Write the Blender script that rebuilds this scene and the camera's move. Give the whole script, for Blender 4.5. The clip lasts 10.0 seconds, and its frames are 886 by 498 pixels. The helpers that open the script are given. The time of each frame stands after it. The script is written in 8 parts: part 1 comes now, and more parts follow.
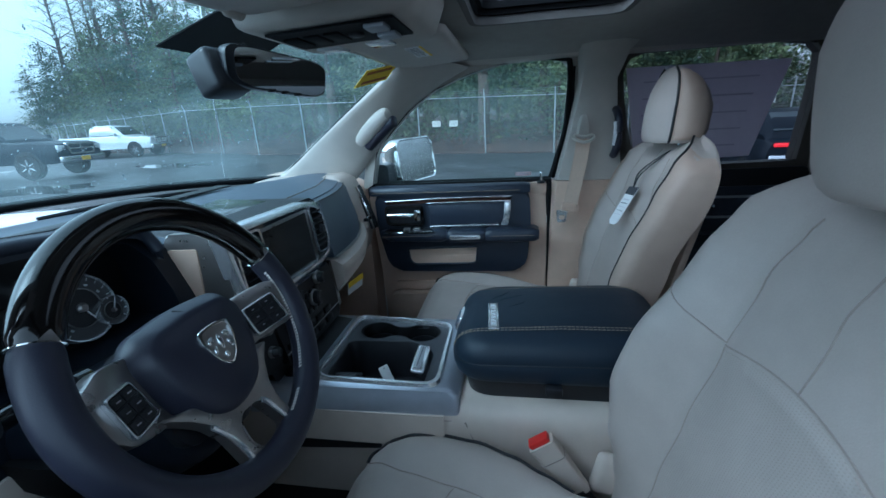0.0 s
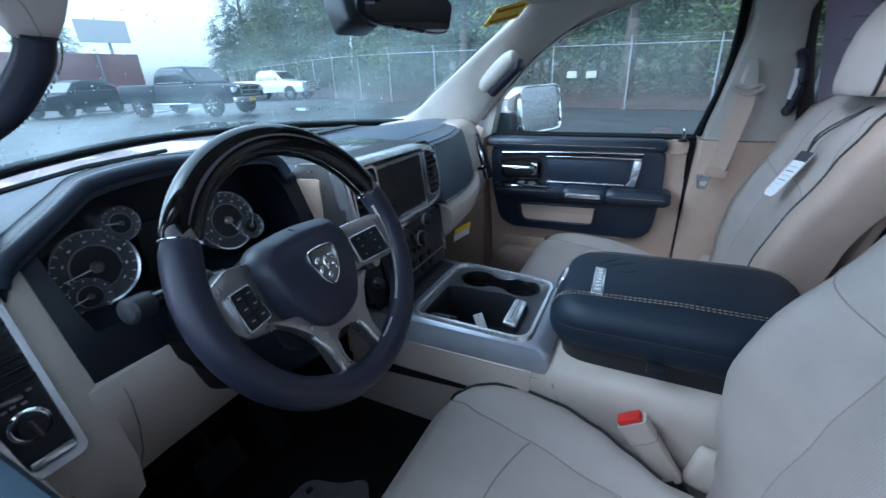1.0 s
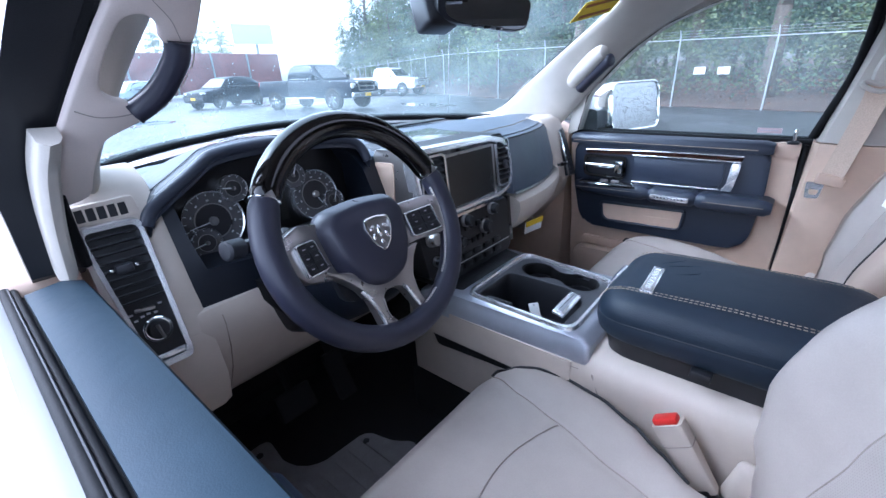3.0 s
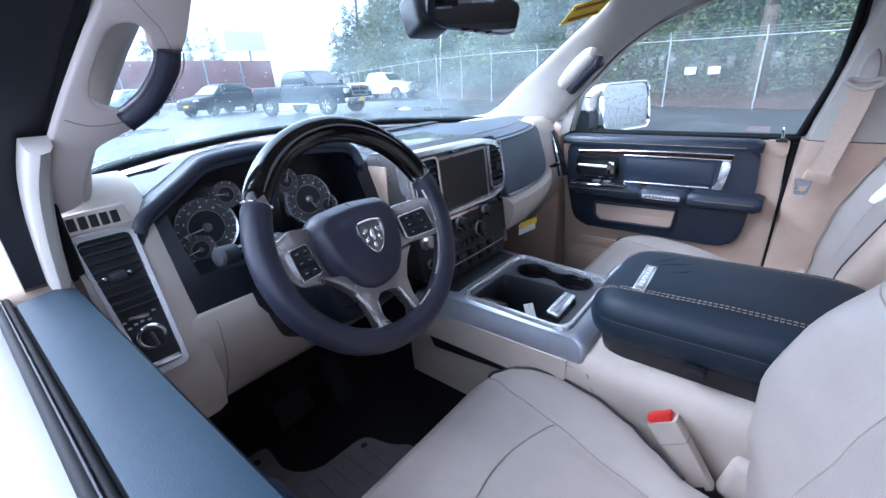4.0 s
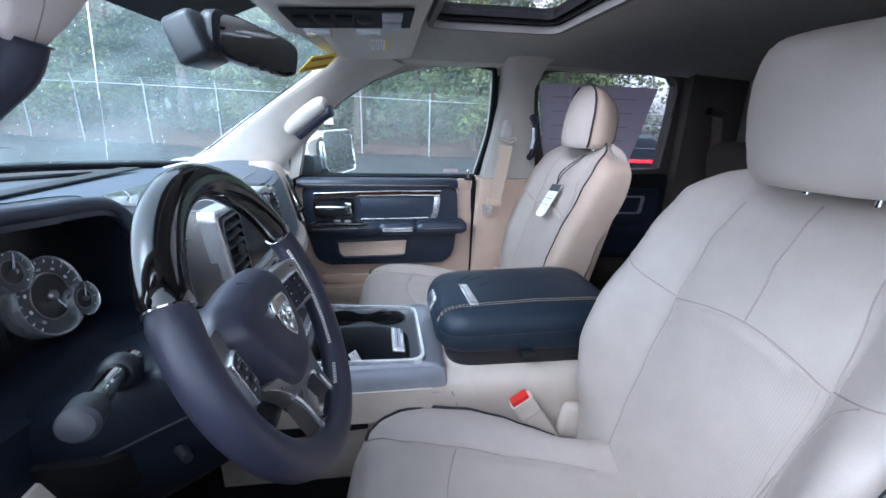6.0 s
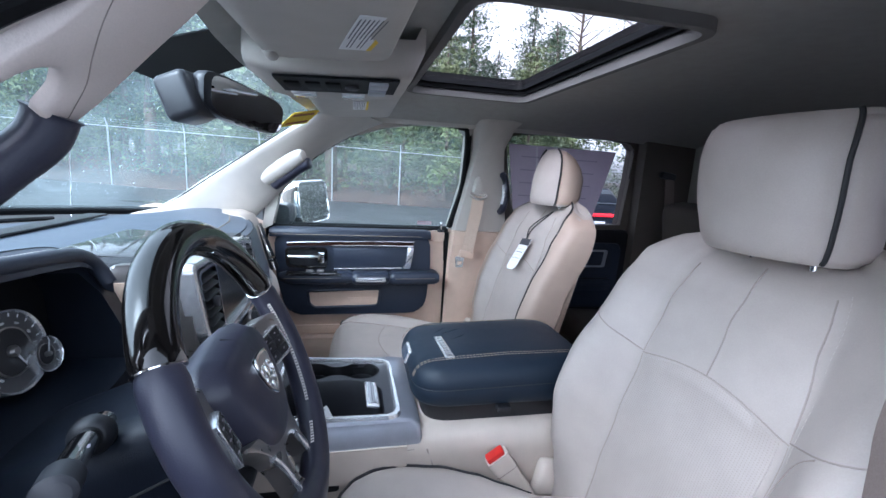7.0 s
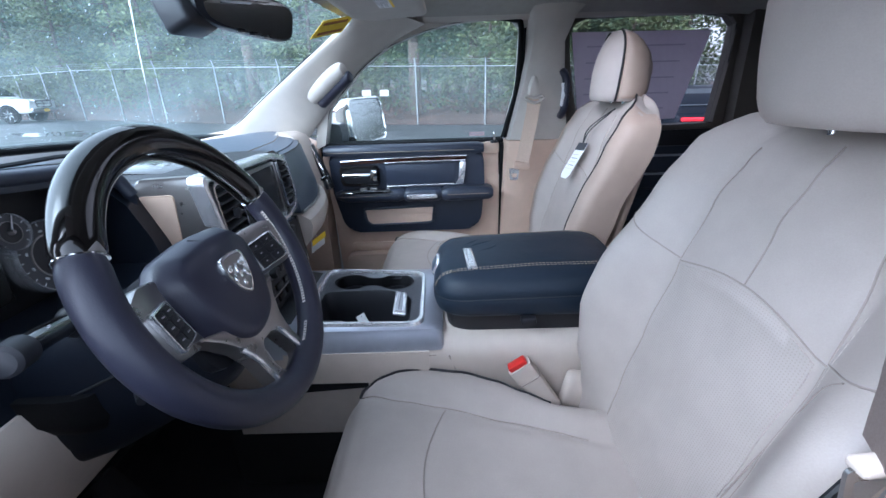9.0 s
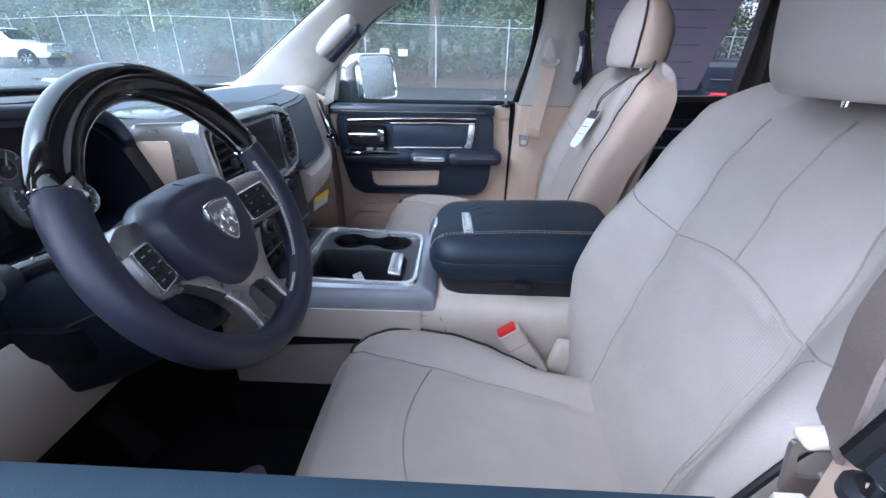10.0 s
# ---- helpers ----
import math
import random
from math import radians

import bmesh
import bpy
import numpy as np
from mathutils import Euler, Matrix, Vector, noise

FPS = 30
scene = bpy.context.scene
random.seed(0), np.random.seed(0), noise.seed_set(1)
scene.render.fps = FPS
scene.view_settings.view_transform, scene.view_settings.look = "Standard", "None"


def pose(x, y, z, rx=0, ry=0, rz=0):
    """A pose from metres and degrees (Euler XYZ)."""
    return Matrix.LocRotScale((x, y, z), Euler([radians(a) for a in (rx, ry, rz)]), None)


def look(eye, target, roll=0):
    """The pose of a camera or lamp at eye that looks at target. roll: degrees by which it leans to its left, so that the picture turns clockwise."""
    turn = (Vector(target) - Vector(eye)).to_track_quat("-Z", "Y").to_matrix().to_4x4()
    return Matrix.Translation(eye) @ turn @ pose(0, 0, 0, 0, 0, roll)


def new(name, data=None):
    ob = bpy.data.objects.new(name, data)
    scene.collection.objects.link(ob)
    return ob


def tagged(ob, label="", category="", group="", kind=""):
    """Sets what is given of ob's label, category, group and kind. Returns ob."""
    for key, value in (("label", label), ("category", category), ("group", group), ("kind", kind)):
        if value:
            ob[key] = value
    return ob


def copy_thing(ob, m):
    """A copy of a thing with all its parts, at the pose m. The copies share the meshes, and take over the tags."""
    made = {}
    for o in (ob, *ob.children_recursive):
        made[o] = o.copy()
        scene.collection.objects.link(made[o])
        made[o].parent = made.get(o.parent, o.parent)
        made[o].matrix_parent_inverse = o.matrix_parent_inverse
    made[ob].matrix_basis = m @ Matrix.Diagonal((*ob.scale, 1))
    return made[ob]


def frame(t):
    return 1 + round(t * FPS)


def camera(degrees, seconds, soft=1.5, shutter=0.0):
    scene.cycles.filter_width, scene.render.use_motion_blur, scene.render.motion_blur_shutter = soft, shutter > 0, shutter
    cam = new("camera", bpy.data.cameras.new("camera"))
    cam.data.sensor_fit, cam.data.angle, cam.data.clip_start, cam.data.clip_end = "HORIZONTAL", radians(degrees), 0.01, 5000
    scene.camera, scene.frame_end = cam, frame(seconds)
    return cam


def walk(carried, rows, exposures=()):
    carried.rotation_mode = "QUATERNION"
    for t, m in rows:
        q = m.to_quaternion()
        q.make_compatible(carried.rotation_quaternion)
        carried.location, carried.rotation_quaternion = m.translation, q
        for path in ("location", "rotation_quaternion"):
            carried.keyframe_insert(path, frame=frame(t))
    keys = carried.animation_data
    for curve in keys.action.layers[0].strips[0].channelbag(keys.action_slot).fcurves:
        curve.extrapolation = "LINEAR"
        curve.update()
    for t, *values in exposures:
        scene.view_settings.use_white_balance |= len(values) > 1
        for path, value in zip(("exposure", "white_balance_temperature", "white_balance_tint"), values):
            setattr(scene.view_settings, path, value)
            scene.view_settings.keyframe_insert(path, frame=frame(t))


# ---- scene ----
cam = camera(93.4, 10.0, shutter=0.2)
PATH = [
    (0, (-0.816, -0.357, 1.682), (1.064, -0.022, 1.086), -3.3),
    (0.5, (-0.791, -0.348, 1.662), (0.998, 0.168, 0.932), -5.5),
    (1, (-0.797, -0.372, 1.662), (0.85, 0.463, 0.892), -2.4),
    (1.5, (-0.804, -0.404, 1.658), (0.705, 0.643, 0.867), -2.9),
    (2, (-0.809, -0.435, 1.659), (0.627, 0.722, 0.885), -2.6),
    (2.5, (-0.814, -0.46, 1.656), (0.586, 0.742, 0.886), -2.3),
    (4, (-0.814, -0.481, 1.655), (0.602, 0.716, 0.904), -3.3),
    (4.5, (-0.811, -0.445, 1.653), (0.758, 0.539, 0.899), -2.6),
    (5, (-0.84, -0.332, 1.669), (0.965, 0.171, 0.97), -1.5),
    (5.5, (-0.877, -0.218, 1.673), (1.019, -0.21, 1.036), 1.1),
    (6, (-0.89, -0.13, 1.666), (1.0, -0.396, 1.071), 1.5),
    (6.2, (-0.894, -0.114, 1.67), (1.012, -0.449, 1.164), 1.7),
    (7.3, (-0.907, -0.106, 1.684), (1.015, -0.522, 1.323), 3.4),
    (7.5, (-0.906, -0.11, 1.677), (1.017, -0.519, 1.31), 3.4),
    (8, (-0.901, -0.138, 1.662), (1.005, -0.479, 1.162), 1.8),
    (8.5, (-0.894, -0.202, 1.648), (1.001, -0.344, 1.024), -0.4),
    (9, (-0.885, -0.264, 1.643), (0.978, -0.244, 0.917), -1.8),
    (9.5, (-0.883, -0.292, 1.633), (0.938, -0.218, 0.809), -1.1),
    (10, (-0.885, -0.296, 1.631), (0.916, -0.223, 0.764), 0.7),
]
EXPOSURES = [(0, 1.08, 4540, -6), (0.5, 1.08, 4590, -4), (1.0, 1.58, 4730, 3), (1.5, 2.03, 4930, 8), (2.0, 2.28, 4980, 11), (2.5, 2.43, 5030, 14), (4.0, 2.43, 5030, 14), (5.0, 2.42, 5130, 12), (5.5, 2.39, 5190, 11), (6.0, 2.3, 5230, 10), (7.5, 2.28, 5280, 11), (8.5, 2.2, 5180, 10), (10.0, 2.18, 5130, 12)]
walk(cam, [(t, look(eye, target, roll)) for t, eye, target, roll in PATH], EXPOSURES)

# ---- light: an overcast afternoon ----
world = bpy.data.worlds.new("overcast_sky")
scene.world = world
world.use_nodes = True
wn, wl = world.node_tree.nodes, world.node_tree.links
sky = wn.new("ShaderNodeTexSky")
sky.sky_type = "NISHITA"
sky.sun_disc = False
sky.sun_elevation, sky.sun_rotation = radians(46.0), radians(-38.0)
sky.air_density, sky.dust_density = 1.0, 3.0
soft_sky = wn.new("ShaderNodeHueSaturation")
soft_sky.inputs["Saturation"].default_value = 0.12
wl.new(sky.outputs["Color"], soft_sky.inputs["Color"])
wl.new(soft_sky.outputs["Color"], wn["Background"].inputs["Color"])
wn["Background"].inputs["Strength"].default_value = 0.15
sun_data = bpy.data.lights.new("sun", "SUN")
sun_data.energy, sun_data.angle, sun_data.color = 0.25, radians(40), (1.0, 0.97, 0.93)
sun = new("sun", sun_data)
sun.matrix_world = look((-14.8, 18.9, 24.9), (0, 0, 0))

# ---- materials ----
def material(name, colour, rough=0.5, metal=0.0, grain=0.0, scale=200.0, bump=0.0, stain=0.0, coat=0.0, stretch=(1, 1, 1), spec=0.5, vary=0.0):
    """A surface with fine grain and broad uneven wear. scale: grains per metre; bump: relief; stain: broad change of tone."""
    m = bpy.data.materials.new(name)
    m.use_nodes = True
    n, l = m.node_tree.nodes, m.node_tree.links
    b = n["Principled BSDF"]
    b.inputs["Roughness"].default_value, b.inputs["Metallic"].default_value = rough, metal
    b.inputs["Coat Weight"].default_value = coat
    b.inputs["Coat Roughness"].default_value = 0.04
    b.inputs["Specular IOR Level"].default_value = spec
    b.inputs["Base Color"].default_value = (*colour, 1)
    where = n.new("ShaderNodeTexCoord")
    mapped = n.new("ShaderNodeMapping")
    mapped.inputs["Scale"].default_value = stretch
    l.new(where.outputs["Object"], mapped.inputs["Vector"])
    fine = n.new("ShaderNodeTexNoise")
    fine.inputs["Scale"].default_value, fine.inputs["Detail"].default_value = scale, 4
    l.new(mapped.outputs["Vector"], fine.inputs["Vector"])
    broad = n.new("ShaderNodeTexNoise")
    broad.inputs["Scale"].default_value, broad.inputs["Detail"].default_value = max(scale * 0.03, 0.4), 5
    l.new(where.outputs["Object"], broad.inputs["Vector"])
    value = None
    for tex, amount in ((fine, grain), (broad, stain)):
        if amount:
            r = n.new("ShaderNodeMapRange")
            r.inputs["From Min"].default_value, r.inputs["From Max"].default_value = 0.3, 0.7
            r.inputs["To Min"].default_value, r.inputs["To Max"].default_value = 1 - amount, 1 + amount
            l.new(tex.outputs["Fac"], r.inputs["Value"])
            if value is None:
                value = r.outputs["Result"]
            else:
                mul = n.new("ShaderNodeMath")
                mul.operation = "MULTIPLY"
                l.new(value, mul.inputs[0])
                l.new(r.outputs["Result"], mul.inputs[1])
                value = mul.outputs["Value"]
    if vary:
        info = n.new("ShaderNodeObjectInfo")
        r = n.new("ShaderNodeMapRange")
        r.inputs["To Min"].default_value, r.inputs["To Max"].default_value = 1 - vary, 1 + vary
        l.new(info.outputs["Random"], r.inputs["Value"])
        if value is None:
            value = r.outputs["Result"]
        else:
            mul = n.new("ShaderNodeMath")
            mul.operation = "MULTIPLY"
            l.new(value, mul.inputs[0])
            l.new(r.outputs["Result"], mul.inputs[1])
            value = mul.outputs["Value"]
    if value is not None:
        h = n.new("ShaderNodeHueSaturation")
        h.inputs["Color"].default_value = (*colour, 1)
        l.new(value, h.inputs["Value"])
        l.new(h.outputs["Color"], b.inputs["Base Color"])
    if stain:
        rr = n.new("ShaderNodeMapRange")
        rr.inputs["To Min"].default_value, rr.inputs["To Max"].default_value = max(rough - stain * 0.5, 0.02), min(rough + stain * 0.5, 1)
        l.new(broad.outputs["Fac"], rr.inputs["Value"])
        l.new(rr.outputs["Result"], b.inputs["Roughness"])
    if bump:
        bp = n.new("ShaderNodeBump")
        bp.inputs["Strength"].default_value, bp.inputs["Distance"].default_value = bump, 0.002
        l.new(fine.outputs["Fac"], bp.inputs["Height"])
        l.new(bp.outputs["Normal"], b.inputs["Normal"])
    return m


def leather(name, colour, rough=0.45, scale=520.0, bump=0.14):
    m = material(name, colour, rough, grain=0.03, scale=scale, bump=0.0, stain=0.05)
    n, l = m.node_tree.nodes, m.node_tree.links
    b = n["Principled BSDF"]
    where = next(x for x in n if x.type == "TEX_COORD")
    cells = n.new("ShaderNodeTexVoronoi")
    cells.inputs["Scale"].default_value = scale
    l.new(where.outputs["Object"], cells.inputs["Vector"])
    wrinkle = n.new("ShaderNodeTexNoise")
    wrinkle.inputs["Scale"].default_value, wrinkle.inputs["Detail"].default_value = 14, 3
    l.new(where.outputs["Object"], wrinkle.inputs["Vector"])
    b1 = n.new("ShaderNodeBump")
    b1.inputs["Strength"].default_value, b1.inputs["Distance"].default_value = 0.25, 0.006
    l.new(wrinkle.outputs["Fac"], b1.inputs["Height"])
    b2 = n.new("ShaderNodeBump")
    b2.inputs["Strength"].default_value, b2.inputs["Distance"].default_value = bump, 0.0006
    l.new(cells.outputs["Distance"], b2.inputs["Height"])
    l.new(b1.outputs["Normal"], b2.inputs["Normal"])
    l.new(b2.outputs["Normal"], b.inputs["Normal"])
    return m


def perforated(name, colour):
    """Leather with a grid of small punched holes."""
    m = leather(name, colour)
    n, l = m.node_tree.nodes, m.node_tree.links
    b = n["Principled BSDF"]
    where = next(x for x in n if x.type == "TEX_COORD")
    sep = n.new("ShaderNodeSeparateXYZ")
    l.new(where.outputs["Object"], sep.inputs["Vector"])
    comb = n.new("ShaderNodeCombineXYZ")
    l.new(sep.outputs["X"], comb.inputs["X"])
    yz = n.new("ShaderNodeMath")
    yz.operation = "SUBTRACT"
    l.new(sep.outputs["Z"], yz.inputs[0])
    l.new(sep.outputs["Y"], yz.inputs[1])
    l.new(yz.outputs["Value"], comb.inputs["Y"])
    v = n.new("ShaderNodeTexVoronoi")
    v.voronoi_dimensions = "2D"
    v.inputs["Scale"].default_value, v.inputs["Randomness"].default_value = 230, 0.0
    l.new(comb.outputs["Vector"], v.inputs["Vector"])
    hole = n.new("ShaderNodeMapRange")
    hole.inputs["From Min"].default_value, hole.inputs["From Max"].default_value = 0.14, 0.28
    hole.inputs["To Min"].default_value, hole.inputs["To Max"].default_value = 0.83, 1.0
    l.new(v.outputs["Distance"], hole.inputs["Value"])
    old = b.inputs["Base Color"].links[0].from_socket
    mix = n.new("ShaderNodeMix")
    mix.data_type = "RGBA"
    mix.blend_type = "MULTIPLY"
    mix.inputs["Factor"].default_value = 1.0
    l.new(old, mix.inputs["A"])
    l.new(hole.outputs["Result"], mix.inputs["B"])
    l.new(mix.outputs["Result"], b.inputs["Base Color"])
    return m


def clear_glass(name, tint=(1, 1, 1), haze=0.0, gloss=1.0, patches=3.0):
    """Thin glass: lets light straight through, with a sheen, and a veil of damp where haze is given."""
    m = bpy.data.materials.new(name)
    m.use_nodes = True
    n, l = m.node_tree.nodes, m.node_tree.links
    n.remove(n["Principled BSDF"])
    clear = n.new("ShaderNodeBsdfTransparent")
    clear.inputs["Color"].default_value = (*tint, 1)
    shine = n.new("ShaderNodeBsdfGlossy")
    shine.inputs["Roughness"].default_value = 0.02
    face = n.new("ShaderNodeLayerWeight")
    face.inputs["Blend"].default_value = 0.5
    power = n.new("ShaderNodeMath")
    power.operation, power.inputs[1].default_value = "POWER", 4.0
    l.new(face.outputs["Facing"], power.inputs[0])
    fres = n.new("ShaderNodeMath")
    fres.operation, fres.inputs[1].default_value, fres.inputs[2].default_value = "MULTIPLY_ADD", 0.35 * gloss, 0.02 * gloss
    l.new(power.outputs["Value"], fres.inputs[0])
    mix = n.new("ShaderNodeMixShader")
    l.new(fres.outputs["Value"], mix.inputs["Fac"])
    l.new(clear.outputs["BSDF"], mix.inputs[1])
    l.new(shine.outputs["BSDF"], mix.inputs[2])
    last = mix
    if haze:
        veil = n.new("ShaderNodeBsdfTranslucent")
        veil.inputs["Color"].default_value = (0.72, 0.88, 0.90, 1)
        where = n.new("ShaderNodeTexCoord")
        tex = n.new("ShaderNodeTexNoise")
        tex.inputs["Scale"].default_value, tex.inputs["Detail"].default_value = patches, 4
        l.new(where.outputs["Object"], tex.inputs["Vector"])
        r = n.new("ShaderNodeMapRange")
        r.inputs["From Min"].default_value, r.inputs["From Max"].default_value = 0.42, 0.68
        r.inputs["To Min"].default_value, r.inputs["To Max"].default_value = haze * 0.25, haze * 1.2
        l.new(tex.outputs["Fac"], r.inputs["Value"])
        mix2 = n.new("ShaderNodeMixShader")
        l.new(r.outputs["Result"], mix2.inputs["Fac"])
        l.new(last.outputs["Shader"], mix2.inputs[1])
        l.new(veil.outputs["BSDF"], mix2.inputs[2])
        last = mix2
    l.new(last.outputs["Shader"], n["Material Output"].inputs["Surface"])
    return m


def glowing(name, colour, strength):
    m = bpy.data.materials.new(name)
    m.use_nodes = True
    b = m.node_tree.nodes["Principled BSDF"]
    b.inputs["Base Color"].default_value = (*colour, 1)
    b.inputs["Emission Color"].default_value = (*colour, 1)
    b.inputs["Emission Strength"].default_value = strength
    return m


M_SEAT = leather("beige_leather", (0.395, 0.345, 0.310))
M_PERF = perforated("perforated_beige_leather", (0.395, 0.345, 0.310))
M_SEATSIDE = leather("tan_seat_side", (0.40, 0.305, 0.245), 0.5)
M_SEAM = material("seam_thread", (0.31, 0.265, 0.235), 0.8)
M_PIPE = material("black_piping", (0.012, 0.012, 0.014), 0.5, grain=0.1)
M_NAVY = leather("dark_blue_leather", (0.021, 0.028, 0.046), 0.40, 560)
M_LID = leather("deep_blue_leather", (0.010, 0.018, 0.031), 0.50, 420, 0.30)
# Beige trim plastic raised in tone for light reaching the driver's handle
M_ARM = material("lit_beige_plastic", (0.70, 0.61, 0.56), 0.6, grain=0.03, scale=700, bump=0.2, stain=0.04)
M_PAD = leather("slate_blue_vinyl", (0.064, 0.082, 0.110), 0.42, 560)
M_SILL = leather("teal_blue_vinyl", (0.019, 0.034, 0.050), 0.55, 700)
M_BLACKLEATHER = leather("black_leather", (0.022, 0.0225, 0.038), 0.40, 500)
M_COLUMN = material("dark_blue_plastic", (0.006, 0.0085, 0.015), 0.42, spec=0.3, grain=0.05, scale=800, bump=0.2, stain=0.05)
M_CAPGREY = material("mid_grey_plastic", (0.024, 0.025, 0.031), 0.5, grain=0.05, scale=800)
M_HOUSING = material("satin_grey_black_plastic", (0.013, 0.014, 0.018), 0.30, grain=0.05, scale=800)
M_HOOD = leather("blue_black_vinyl", (0.030, 0.035, 0.052), 0.40, 560)
M_TRIM = material("beige_plastic", (0.52, 0.45, 0.39), 0.55, grain=0.02, scale=900, bump=0.25, stain=0.04)
M_TAN = material("tan_plastic", (0.61, 0.455, 0.35), 0.55, grain=0.02, scale=900, bump=0.25, stain=0.04)
M_PILLAR = material("pale_grey_beige_plastic", (0.465, 0.43, 0.385), 0.6, grain=0.03, scale=700, bump=0.2, stain=0.04)
M_HEAD = material("headliner_cloth", (0.345, 0.33, 0.30), 0.95, grain=0.08, scale=1200, bump=0.4, stain=0.05)
# Headliner cloth at under half its tone, shade painted in to dull the ring
M_ROOFLIP = material("shade_toned_cloth", (0.15, 0.142, 0.135), 0.9, grain=0.08, scale=1200, bump=0.4, stain=0.05)
# Rear cab trim and bench: the shade back there is mixed into this brown
M_REARSHADE = material("shade_darkened_trim", (0.075, 0.064, 0.054), 0.7, grain=0.04, scale=700, bump=0.2, stain=0.05)
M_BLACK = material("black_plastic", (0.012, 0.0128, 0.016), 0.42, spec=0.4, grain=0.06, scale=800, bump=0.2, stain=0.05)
M_DARKGREY = material("charcoal_plastic", (0.030, 0.031, 0.038), 0.5, grain=0.06, scale=800, bump=0.2, stain=0.05)
M_GLOSS = material("gloss_black", (0.006, 0.006, 0.007), 0.06, coat=1.0, grain=0.05)
M_PIANO = material("lacquered_dark_wood", (0.004, 0.0035, 0.0035), 0.10, coat=0.45, spec=0.4, grain=0.35, scale=30, stretch=(1, 1, 6), stain=0.3)
M_RUBBER = material("black_rubber", (0.007, 0.007, 0.008), 0.6, spec=0.12, grain=0.1, scale=300, bump=0.1, stain=0.06)
M_SILVER = material("satin_silver_paint", (0.44, 0.45, 0.48), 0.45, metal=0.6, grain=0.04, scale=1500, stain=0.04)
M_SHOULDER = material("blue_grey_satin_paint", (0.40, 0.42, 0.475), 0.34, metal=0.65, grain=0.04, scale=1500, stain=0.04)
M_SATIN = material("warm_satin_metal", (0.34, 0.325, 0.315), 0.28, metal=0.85, grain=0.04, scale=1500, stain=0.04)
M_CHROME = material("chrome", (0.86, 0.87, 0.88), 0.07, metal=1.0)
M_CHROME_SATIN = material("bright_satin_metal", (0.74, 0.75, 0.77), 0.2, metal=1.0, grain=0.03, scale=1500)
M_CARPET = material("black_carpet", (0.016, 0.016, 0.018), 0.98, grain=0.3, scale=1500, bump=0.6, stain=0.1)
M_MAT = material("grey_ribbed_mat", (0.30, 0.285, 0.28), 0.85, grain=0.2, scale=700, bump=0.5, stain=0.1)
M_SCREEN = material("dark_screen", (0.022, 0.022, 0.020), 0.2, coat=0.1, spec=0.3, grain=0.05)
M_WHITEPLASTIC = material("white_plastic", (0.72, 0.73, 0.75), 0.4, grain=0.03, scale=400)
M_DOORWOOD = material("dark_red_wood", (0.030, 0.012, 0.008), 0.15, coat=0.8, grain=0.4, scale=40, stretch=(1, 8, 8), stain=0.2)
M_PAPER = material("white_paper", (0.80, 0.80, 0.80), 0.8, grain=0.03, scale=300)
M_INK = material("grey_print", (0.12, 0.12, 0.14), 0.8)
M_YELLOW = material("yellow_card", (0.85, 0.60, 0.02), 0.6, grain=0.06, scale=60)
M_BROWN = material("brown_print", (0.35, 0.12, 0.02), 0.6)
M_RED = material("red_plastic", (0.55, 0.02, 0.015), 0.35)
M_TAILLIGHT = glowing("red_lamp", (0.9, 0.02, 0.03), 0.3)
M_BELT = material("seatbelt_webbing", (0.17, 0.135, 0.12), 0.7, grain=0.15, scale=900, bump=0.3, spec=0.25)
M_FAINT = material("faint_print", (0.42, 0.39, 0.45), 0.8)
M_SEATSTITCH = material("beige_stitching", (0.47, 0.42, 0.38), 0.8)
M_STITCH = material("pale_stitching", (0.66, 0.62, 0.58), 0.8)
M_BELTTAN = material("tan_seatbelt_webbing", (0.52, 0.40, 0.31), 0.75, grain=0.12, scale=400, bump=0.5)
M_WHITEPAINT = material("white_car_paint", (0.78, 0.79, 0.80), 0.25, coat=1.0, stain=0.03, scale=40)
M_DARKPAINT = material("black_car_paint", (0.008, 0.011, 0.017), 0.4, coat=0.1, stain=0.04, scale=40, spec=0.15)
M_CARGLASS = material("car_window", (0.02, 0.03, 0.035), 0.05, coat=1.0)
M_TYRE = material("tyre_rubber", (0.014, 0.014, 0.015), 0.85, grain=0.2, scale=60, bump=0.3)
M_ALLOY = material("bright_alloy", (0.62, 0.63, 0.65), 0.25, metal=0.9, grain=0.05)
M_GAUGE = material("gauge_face", (0.085, 0.085, 0.09), 0.5, grain=0.05, scale=300)
M_GAUGEDARK = material("gauge_inner", (0.02, 0.02, 0.023), 0.4, grain=0.05, scale=300)
M_GAUGEBLACK = material("satin_gauge_black", (0.008, 0.008, 0.009), 0.35, spec=0.3, grain=0.05)
M_BRIGHTTRIM = material("bright_satin_trim", (0.78, 0.79, 0.81), 0.24, metal=0.8, grain=0.03, scale=1500)
M_WETMIRROR = material("rain_wet_mirror", (0.22, 0.23, 0.24), 0.12, metal=1.0)
M_PINKLABEL = material("pale_pink_paper", (0.55, 0.42, 0.44), 0.7, grain=0.1, scale=300)
M_MIRROR = material("mirror_glass", (0.9, 0.92, 0.93), 0.015, metal=1.0)
M_THREAD = material("tan_stitching", (0.30, 0.245, 0.18), 0.8)
M_MISTY = clear_glass("misted_side_glass", (0.95, 0.97, 0.96), haze=0.12, gloss=0.35, patches=2.0)
M_ROOFGLASS = clear_glass("tinted_roof_glass", (0.84, 0.80, 0.79), gloss=0.6)
M_PRIVACY = clear_glass("deep_tinted_glass", (0.30, 0.30, 0.31))
